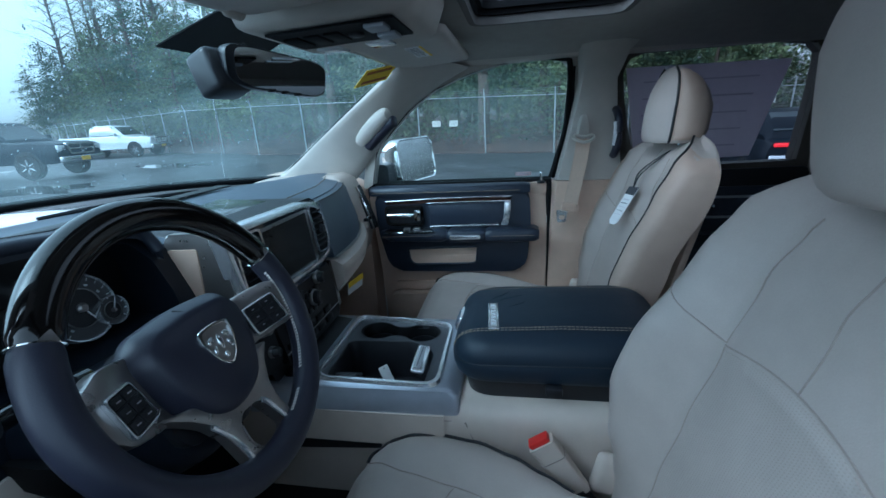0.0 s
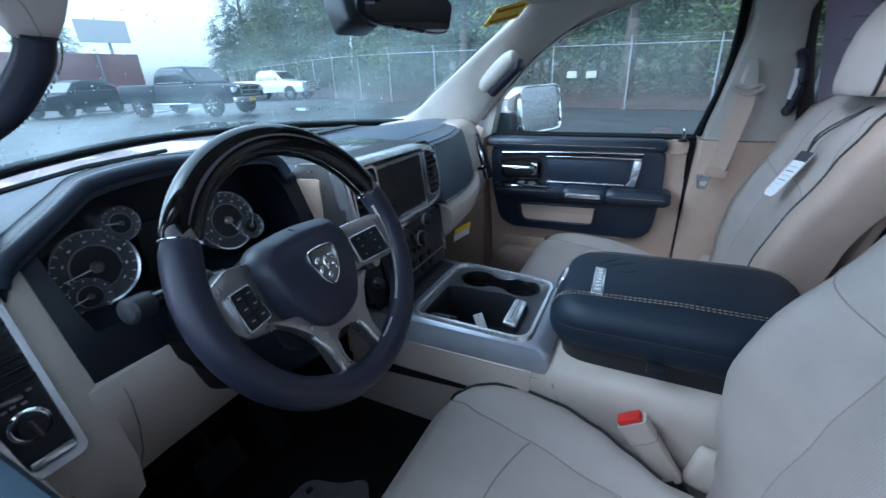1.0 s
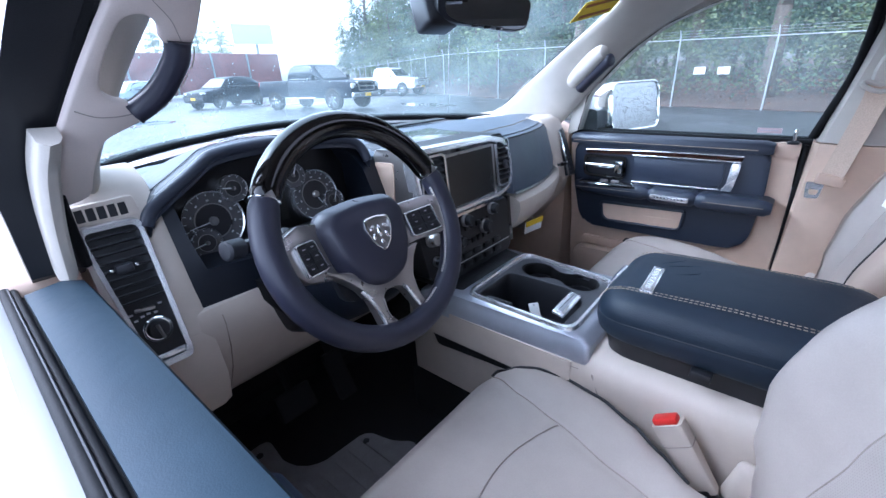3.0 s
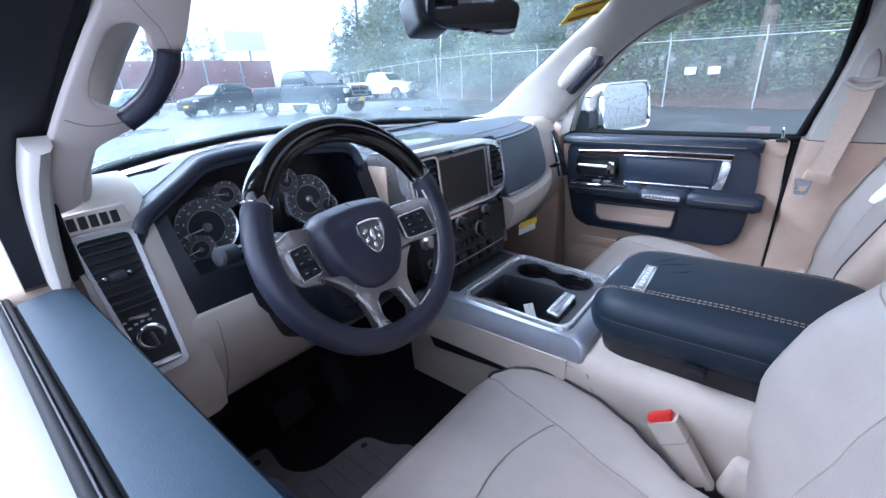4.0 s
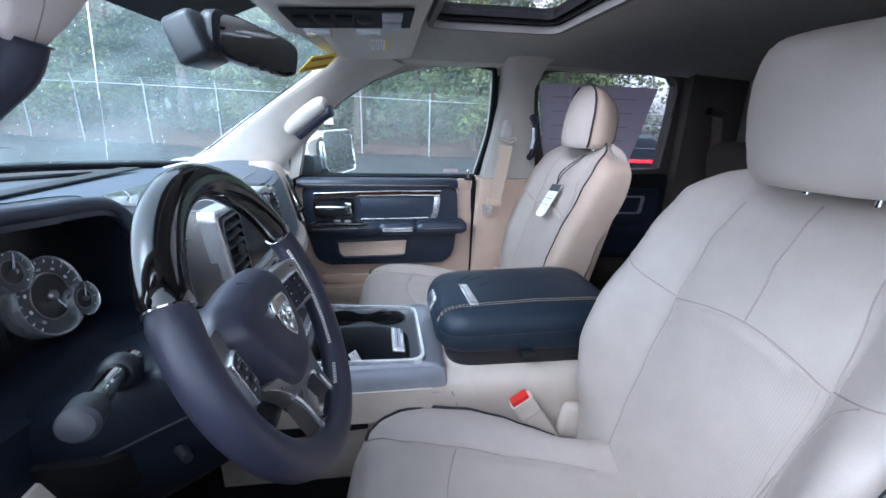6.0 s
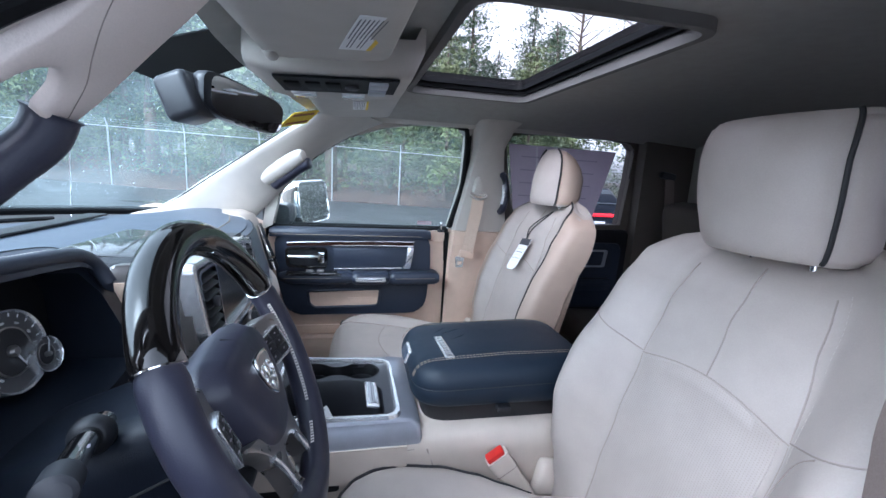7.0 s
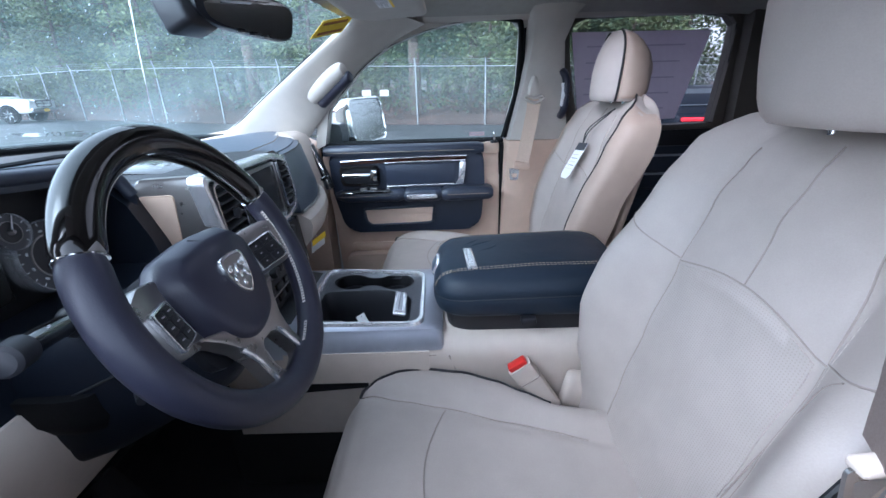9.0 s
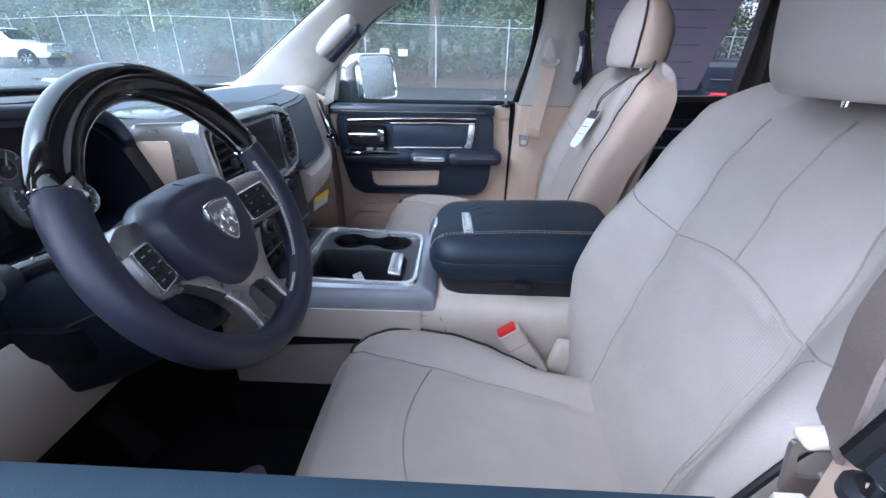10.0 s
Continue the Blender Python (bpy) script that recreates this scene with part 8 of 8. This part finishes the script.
def fence():
    f = thing("chain_link_fence", (19.1, 4.0, 0.1), "tall galvanised chain link fence with barbed wire", "fence")
    path = []
    y = -24.0
    while y < 56:
        path.append(Vector((fence_x(y), y, ground_z(y))))
        slope = (fence_x(y + 0.1) - fence_x(y)) / 0.1
        y += 3.08 / math.sqrt(1 + slope * slope)
    off = 4.0 - min(path, key=lambda p: abs(p.y - 4.0)).y
    path = [Vector((fence_x(p.y + off), p.y + off, ground_z(p.y + off))) for p in path]
    for p in path:
        part("post", tube(B(), [p, p + Vector((0, 0, 2.50)), p + Vector((-0.10, 0.02, 2.80))], [0.031, 0.031, 0.018], 8), M_GALV, f)
    part("top_rail", tube(B(), [p + Vector((0, 0, 2.48)) for p in path], 0.020, 6), M_GALV, f)
    for k in range(3):
        part("barbed_wire", tube(B(), [p + Vector((-0.03 - 0.03 * k, 0, 2.58 + 0.09 * k)) for p in path], 0.004, 4), M_GALV, f)
    part("chain_link", sheet(B(), [[p + Vector((0.04, 0, 0.03)), p + Vector((0.04, 0, 2.48))] for p in path], 0.004, (1, 0, 0)), M_LINK, f, "fine chain link mesh")
    for y in (3.15, 2.35):
        s = thing("fence_sign", (fence_x(y) - 0.06, y, 1.35), "small white sign wired to the fence", "sign", "fence signs")
        part("plate", prism(B(), rounded([(y - 0.20, 1.24 + ground_z(y)), (y + 0.20, 1.24 + ground_z(y)), (y + 0.20, 1.51 + ground_z(y)), (y - 0.20, 1.51 + ground_z(y))], 0.03), "x", fence_x(y) - 0.07, fence_x(y) - 0.05), M_SIGNWHITE, s)
    for y in (-9.6, -10.5):
        s = thing("fence_sign", (fence_x(y) - 0.06, y, 1.35), "small white sign wired to the fence", "sign", "fence signs")
        part("plate", prism(B(), rounded([(y - 0.26, 1.55), (y + 0.26, 1.55), (y + 0.26, 1.90), (y - 0.26, 1.90)], 0.03), "x", fence_x(y) - 0.07, fence_x(y) - 0.05), M_SIGNWHITE, s)


def leaf_quad(verts, faces, p, size, rng, droop=0.0, flat=False):
    d = Vector((rng.gauss(0, 1), rng.gauss(0, 1), rng.gauss(0, 0.5) - droop)).normalized()
    e = d.orthogonal().normalized()
    e.rotate(Matrix.Rotation(rng.uniform(0, 6.28), 3, d))
    a, b = d * size, e * size * rng.uniform(0.35, 0.6)
    i = len(verts)
    verts.extend((p - a * 0.5, p + b * 0.5 - a * 0.1, p + a * 0.6, p - b * 0.5 + a * 0.05))
    faces.append((i, i + 1, i + 2, i + 3))


def leaf_mesh(name, verts, faces, mat):
    me = bpy.data.meshes.new(name)
    me.from_pydata([tuple(v) for v in verts], [], faces)
    me.materials.append(mat)
    return me


def conifer(seed, height, spread, mat, bare):
    rng = random.Random(seed)
    t = thing("tree", (0, 0, 0), "tall evergreen tree beyond the fence" if not bare else "thin half bare tree beyond the fence", "tree", "trees beyond the fence")
    lean = Vector((rng.uniform(-0.4, 0.4), rng.uniform(-0.4, 0.4), 0))
    trunk = [Vector((0, 0, -0.3)) + lean * (k / 6) ** 2 + Vector((rng.uniform(-0.06, 0.06), rng.uniform(-0.06, 0.06), height * k / 6)) for k in range(7)]
    r0 = height * 0.013
    bm = tube(B(), trunk, [r0 * (1.25 if k == 0 else 1 - 0.15 * k) + 0.02 for k in range(7)], 9)
    verts, faces = [], []
    limbs = int(height * (3.4 if not bare else 2.6))
    first = height * (0.22 if not bare else 0.35)
    for k in range(limbs):
        f = (k + rng.random()) / limbs
        z = lerp(first, height * 0.985, f)
        a = k * 2.4 + rng.uniform(-0.5, 0.5)
        length = spread * (1 - f) ** 0.75 * rng.uniform(0.55, 1.1) + 0.3
        if not bare and rng.random() < 0.10:
            continue
        i = min(int(z / height * 6), 5)
        base = trunk[i].lerp(trunk[i + 1], z / height * 6 - i)
        tip = base + Vector((math.cos(a) * length, math.sin(a) * length, -0.22 * length if not bare else 0.45 * length))
        mid = base.lerp(tip, 0.5) + Vector((0, 0, 0.10 * length))
        tube(bm, [base, mid, tip], [r0 * 0.28 * (1 - f) + 0.015, 0.018, 0.006], 4)
        count = int(length * (95 if not bare else 26)) + 12
        for _ in range(count):
            s = rng.random() ** 0.6
            p = base.lerp(mid, s * 2) if s < 0.5 else mid.lerp(tip, s * 2 - 1)
            w = 0.16 + 0.30 * s
            p = p + Vector((rng.gauss(0, w), rng.gauss(0, w), rng.gauss(-0.12, 0.16)))
            leaf_quad(verts, faces, p, rng.uniform(0.10, 0.27) if not bare else rng.uniform(0.06, 0.14), rng, 0.3)
    part("trunk", bm, M_BARK, t, "bare brown trunk and limbs")
    ob = new("crown", leaf_mesh("crown", verts, faces, mat))
    ob.parent = t
    return t


def woods():
    kinds = [conifer(1, 12, 3.0, M_NEEDLES, False), conifer(2, 9.5, 2.8, M_NEEDLES, False), conifer(3, 14, 3.2, M_NEEDLES, False), conifer(4, 9, 3.0, M_LEAFY, False), conifer(5, 21, 3.6, M_LEAFY, True)]
    rng = random.Random(77)
    spots = []
    for row, gap, dx in ((0, 3.4, 3.0), (1, 3.0, 7.0), (2, 2.6, 11.0), (3, 2.6, 15.0), (4, 2.8, 20.0), (5, 3.0, 26.0)):
        y = -19.0 + row
        while y < 58:
            spots.append((fence_x(y) + dx + rng.uniform(-1.4, 1.4), y + rng.uniform(-1.0, 1.0), row))
            y += gap * rng.uniform(0.75, 1.3)
    used = set()
    for x, y, row in spots:
        k = rng.choice((0, 1, 2, 2, 3)) if row > 2 else rng.choice((0, 1, 1, 2, 3, 4, 4)) if row else rng.choice((0, 1, 3, 3, 4, 4, 4))
        m = pose(x, y, ground_z(y) + 0.3 + 0.03 * (x - 19), 0, 0, rng.uniform(0, 360)) @ Matrix.Diagonal((1, 1, 1, 1))
        if k not in used:
            used.add(k)
            kinds[k].matrix_basis = m
        else:
            copy_thing(kinds[k], m)
    # undergrowth
    for name, mat, count, low, high, size, lab in (("undergrowth", M_SHRUB, 28000, 0.0, 0.9, 0.10, "tangled reddish brush along the fence"), ("shrubs", M_LEAFY, 34000, 0.4, 4.2, 0.15, "leafy green brush behind the fence"), ("evergreen_brush", M_NEEDLES, 36000, 0.3, 5.5, 0.17, "dark evergreen brush among the trunks")):
        verts, faces = [], []
        centres = [(rng.uniform(-26, 52), rng.uniform(0.6, 7.5), rng.uniform(0.6, 1.0)) for _ in range(150)]
        for _ in range(count):
            cy, cx, h = rng.choice(centres)
            z = low + (high - low) * h * rng.random() ** 1.2
            y = cy + rng.gauss(0, 1.1)
            x = fence_x(y) + abs(cx + rng.gauss(0, 0.8)) + 0.25
            leaf_quad(verts, faces, Vector((x, y, ground_z(y) + 0.1 + 0.05 * (x - 19) + z)), rng.uniform(0.5, 1.3) * size, rng)
        tagged(new(name, leaf_mesh(name, verts, faces, mat)), lab, "undergrowth", kind="stuff")


def wheel_parts(v, c, r, width, side):
    w = part("wheel", lathe(B(), [(r * 0.62, -width / 2), (r * 0.93, -width / 2), (r, -width * 0.3), (r, width * 0.3), (r * 0.93, width / 2), (r * 0.62, width / 2)], Matrix.Translation(c) @ Euler((0, radians(90), 0)).to_matrix().to_4x4(), 28), M_TYRE, v, "black tyre")
    m = Matrix.Translation(Vector(c) + Vector((side * width * 0.42, 0, 0))) @ Euler((0, radians(90 * side), 0)).to_matrix().to_4x4()
    part("rim", lathe(B(), [(r * 0.63, -0.04), (r * 0.63, 0.0), (r * 0.56, 0.005), (r * 0.2, -0.02), (r * 0.12, 0.02)], m, 24), M_ALLOY, w, "bright alloy rim")
    for k in range(6):
        a = 2 * math.pi * k / 6
        part("spoke", tube(B(), [m @ Vector((math.cos(a) * r * 0.15, math.sin(a) * r * 0.15, 0.015)), m @ Vector((math.cos(a) * r * 0.58, math.sin(a) * r * 0.58, 0.008))], r * 0.07, 5), M_ALLOY, w)


def body_loft(rows):
    """Rings across a car at stations y: (y, low, high, half width low, half width high)."""
    rings = []
    for y, z0, z1, w0, w1 in rows:
        ol = rounded([(-w0, z0), (w0, z0), (w0 * 1.01, lerp(z0, z1, 0.55)), (w1, z1), (-w1, z1), (-w0 * 1.01, lerp(z0, z1, 0.55))], 0.06, 3)
        rings.append([(x, y, z) for x, z in ol])
    return loft(B(), rings)


def pickup(paint, label, at, yaw):
    v = thing("pickup_truck", (0, 0, 0), label, "pickup truck", "parked vehicles")
    part("body", body_loft([(2.92, 0.62, 1.02, 0.80, 0.74), (2.86, 0.50, 1.12, 0.93, 0.86), (2.6, 0.48, 1.17, 0.98, 0.90), (1.35, 0.48, 1.24, 1.0, 0.92), (1.2, 0.50, 1.26, 1.0, 0.94), (-0.9, 0.50, 1.27, 1.0, 0.95)]), paint, v, "", angle=35)
    part("bed", body_loft([(-0.94, 0.56, 1.28, 1.0, 0.97), (-2.75, 0.60, 1.30, 1.0, 0.97), (-2.88, 0.62, 1.28, 0.97, 0.95)]), paint, v, "cargo bed", angle=35)
    part("cab", body_loft([(1.30, 1.22, 1.26, 0.90, 0.84), (0.62, 1.22, 1.84, 0.90, 0.70), (0.40, 1.22, 1.92, 0.91, 0.70), (-0.55, 1.22, 1.92, 0.91, 0.70), (-0.82, 1.22, 1.84, 0.91, 0.70), (-0.93, 1.22, 1.30, 0.90, 0.84)]), paint, v, "cab", angle=35)
    def pane(pts, nm="window"):
        bm = B()
        c = Vector((0, 0, 1.5))
        a = [Vector(p) for p in pts]
        n = (a[1] - a[0]).cross(a[2] - a[0]).normalized()
        if n.dot(a[0] - c) < 0:
            n = -n
        loft(bm, [[p + n * 0.006 for p in a], [p + n * 0.020 for p in a]])
        part(nm, bm, M_CARGLASS, v, "dark window glass")
    pane([(-0.80, 1.20, 1.32), (0.80, 1.20, 1.32), (0.66, 0.66, 1.80), (-0.66, 0.66, 1.80)], "windshield")
    for s in (-1, 1):
        pane([(s * 0.895, 0.95, 1.30), (s * 0.905, 0.02, 1.30), (s * 0.74, 0.02, 1.84), (s * 0.75, 0.55, 1.82)])
        pane([(s * 0.905, -0.05, 1.30), (s * 0.905, -0.78, 1.30), (s * 0.75, -0.72, 1.82), (s * 0.74, -0.05, 1.84)])
        for y in (1.85, -1.85):
            bm = lathe(B(), [(0.47, -0.03), (0.47, 0.02), (0.30, 0.02)], Matrix.Translation((s * 0.985, y, 0.46)) @ Euler((0, radians(90 * s), 0)).to_matrix().to_4x4(), 24)
            part("wheel_arch", bm, M_BLACK, v)
            wheel_parts(v, (s * 0.90, y, 0.42), 0.42, 0.28, s)
        bm = B()
        box(bm, (s * 1.12, 0.92, 1.36), (0.22, 0.10, 0.22), bevel=0.03)
        part("door_mirror", bm, paint, v)
        bm = B()
        box(bm, (s * 0.76, 2.87, 0.98), (0.30, 0.10, 0.20), bevel=0.03)
        part("headlight", bm, M_LAMP, v, "clear headlight")
        bm = B()
        box(bm, (s * 1.0, -0.1, 0.52), (0.05, 1.9, 0.06), bevel=0.015)
        part("running_board", bm, M_ALLOY, v)
        bm = B()
        box(bm, (s * 0.90, -2.86, 1.08), (0.14, 0.08, 0.34), bevel=0.02)
        part("tail_light", bm, M_RED, v, "red tail light")
    bm = ring_plate(B(), rounded([(-0.60, 1.14), (0.60, 1.14), (0.52, 0.76), (-0.52, 0.76)], 0.05), rounded([(-0.53, 1.09), (0.53, 1.09), (0.46, 0.81), (-0.46, 0.81)], 0.04), "y", 2.86, 2.97)
    part("grille_frame", bm, M_ALLOY, v, "bright grille frame")
    bm = B()
    box(bm, (0, 2.92, 0.95), (1.0, 0.05, 0.045))
    box(bm, (0, 2.92, 0.95), (0.05, 0.05, 0.28))
    part("grille_cross", bm, M_ALLOY, v)
    part("grille", prism(B(), rounded([(-0.53, 1.09), (0.53, 1.09), (0.46, 0.81), (-0.46, 0.81)], 0.04), "y", 2.86, 2.90), M_BLACK, v)
    bm = B()
    box(bm, (0, 2.93, 0.60), (1.86, 0.16, 0.22), bevel=0.05, seg=3)
    part("bumper", bm, M_ALLOY, v, "bright front bumper")
    bm = B()
    box(bm, (0, 3.02, 0.60), (0.34, 0.02, 0.13))
    part("number_plate", bm, M_PLATE, v, "plain yellow plate")
    v.matrix_basis = pose(*at, 0, 0, yaw)
    return v


def crossover(paint, label, at, yaw, tail=False):
    v = thing("parked_car", (0, 0, 0), label, "car", "parked vehicles")
    part("body", body_loft([(2.25, 0.50, 0.78, 0.66, 0.60), (2.18, 0.38, 0.88, 0.84, 0.76), (1.9, 0.34, 0.95, 0.92, 0.82), (1.0, 0.34, 1.06, 0.94, 0.86), (-1.6, 0.36, 1.10, 0.94, 0.86), (-2.15, 0.40, 1.08, 0.88, 0.80), (-2.28, 0.48, 1.0, 0.78, 0.70)]), paint, v, "", angle=35)
    part("cabin", body_loft([(1.05, 1.02, 1.07, 0.84, 0.78), (0.35, 1.02, 1.56, 0.85, 0.62), (-0.2, 1.02, 1.66, 0.86, 0.62), (-1.3, 1.02, 1.63, 0.86, 0.62), (-2.0, 1.02, 1.30, 0.82, 0.64), (-2.15, 1.02, 1.08, 0.78, 0.70)]), paint, v, "", angle=35)
    def pane(pts, nm="window"):
        bm = B()
        a = [Vector(p) for p in pts]
        n = (a[1] - a[0]).cross(a[2] - a[0]).normalized()
        if n.dot(a[0] - Vector((0, -0.4, 1.2))) < 0:
            n = -n
        loft(bm, [[p + n * 0.008 for p in a], [p + n * 0.022 for p in a]])
        part(nm, bm, M_CARGLASS, v, "dark window glass")
    pane([(-0.74, 0.98, 1.10), (0.74, 0.98, 1.10), (0.58, 0.40, 1.53), (-0.58, 0.40, 1.53)], "windshield")
    pane([(-0.66, -2.06, 1.22), (0.66, -2.06, 1.22), (0.58, -1.40, 1.57), (-0.58, -1.40, 1.57)], "rear_window")
    for s in (-1, 1):
        pane([(s * 0.86, 0.75, 1.12), (s * 0.865, -0.35, 1.12), (s * 0.68, -0.35, 1.58), (s * 0.68, 0.28, 1.52)])
        pane([(s * 0.865, -0.43, 1.12), (s * 0.855, -1.55, 1.12), (s * 0.68, -1.25, 1.56), (s * 0.68, -0.43, 1.58)])
        for y in (1.38, -1.38):
            bm = lathe(B(), [(0.38, -0.03), (0.38, 0.02), (0.25, 0.02)], Matrix.Translation((s * 0.925, y, 0.36)) @ Euler((0, radians(90 * s), 0)).to_matrix().to_4x4(), 24)
            part("wheel_arch", bm, M_BLACK, v)
            wheel_parts(v, (s * 0.84, y, 0.345), 0.345, 0.23, s)
        bm = B()
        box(bm, (s * 0.66, 2.16, 0.82), (0.30, 0.12, 0.12), (0, 0, -s * 20), bevel=0.03)
        part("headlight", bm, M_LAMP, v, "clear headlight")
        bm = B()
        box(bm, (s * 1.0, 0.62, 1.12), (0.18, 0.10, 0.13), bevel=0.03)
        part("door_mirror", bm, paint, v)
    bm = B()
    box(bm, (0, -2.275, 0.95), (1.36, 0.08, 0.085), bevel=0.03)
    part("tail_light", bm, M_TAILLIGHT if tail else M_RED, v, "full width red tail light")
    bm = B()
    box(bm, (0, -2.25, 0.62), (1.5, 0.12, 0.26), bevel=0.05)
    part("rear_bumper", bm, M_ALLOY if tail else paint, v)
    bm = B()
    box(bm, (0, 2.24, 0.52), (1.5, 0.10, 0.20), bevel=0.04)
    part("front_bumper", bm, M_BLACK, v)
    bm = B()
    box(bm, (0, 2.31, 0.56), (0.34, 0.02, 0.13))
    part("number_plate", bm, M_PLATE, v, "plain yellow plate")
    bm = B()
    box(bm, (0, -2.335, 0.72), (0.36, 0.02, 0.14))
    part("number_plate", bm, M_WHITEPLASTIC, v, "plain pale plate")
    v.matrix_basis = pose(*at, 0, 0, yaw)
    return v


M_BLUEPAINT = material("dark_blue_car_paint", (0.009, 0.015, 0.026), 0.4, coat=0.1, stain=0.04, scale=40, spec=0.15)
M_SILVERPAINT = material("silver_blue_car_paint", (0.30, 0.38, 0.45), 0.3, coat=1.0, stain=0.04, scale=40)


def lot():
    ground()
    fence()
    pickup(M_BLUEPAINT, "dark blue parked pickup truck with bright grille", (11.6, 17.6, ground_z(17.6)), 190)
    pickup(M_WHITEPAINT, "white parked pickup truck near the fence", (22.7, 24.3, ground_z(24.3)), 187)
    crossover(M_DARKPAINT, "black parked crossover car", (11.1, 26.0, ground_z(26)), 108)
    crossover(M_SILVERPAINT, "silver-blue parked car at the far side of the lot", (8.0, 32.5, ground_z(32.5)), 120)
    crossover(M_DARKPAINT, "dark parked car with a full width red tail light", (11.2, -6.75, ground_z(-6.75)), -100, True)
    crossover(M_SILVERPAINT, "silver-blue parked car at the far side of the lot", (5.0, 34.0, ground_z(34)), 130)
    woods()
    w = thing("boundary_wall", (0, 58, 1.2), "long dark red wall at the far edge of the lot", "wall")
    for k in range(16):
        x = -40 + 4.6 * k
        bm = B()
        box(bm, (x + 2.3, 58, 1.1 + 2.0), (4.55, 0.3, 4.6), bevel=0.03)
        part("panel", bm, M_REDWALL, w)
        bm = B()
        box(bm, (x, 57.7, 1.1 + 2.0), (0.16, 0.2, 4.7))
        part("post", bm, M_GALV, w)
    b = thing("billboard", (40, 75, 1.2), "pale billboard on a steel pole", "billboard")
    bm = B()
    box(bm, (39.6, 75, 9.5), (6.5, 0.4, 3.0), (0, 0, -12))
    part("panel", bm, M_PAPER, b)
    part("pole", tube(B(), [(40.2, 75.3, 1.0), (40.2, 75.3, 8.4)], 0.25, 10), M_GALV, b)
    rng = random.Random(5)
    far = conifer(9, 10, 3.4, M_LEAFY, False)
    first = True
    for k in range(16):
        m = pose(-34 + k * 4.4 + rng.uniform(-1, 1), 66 + rng.uniform(0, 10), 1.1, 0, 0, rng.uniform(0, 360))
        if first:
            far.matrix_basis, first = m, False
        else:
            copy_thing(far, m)


lot()
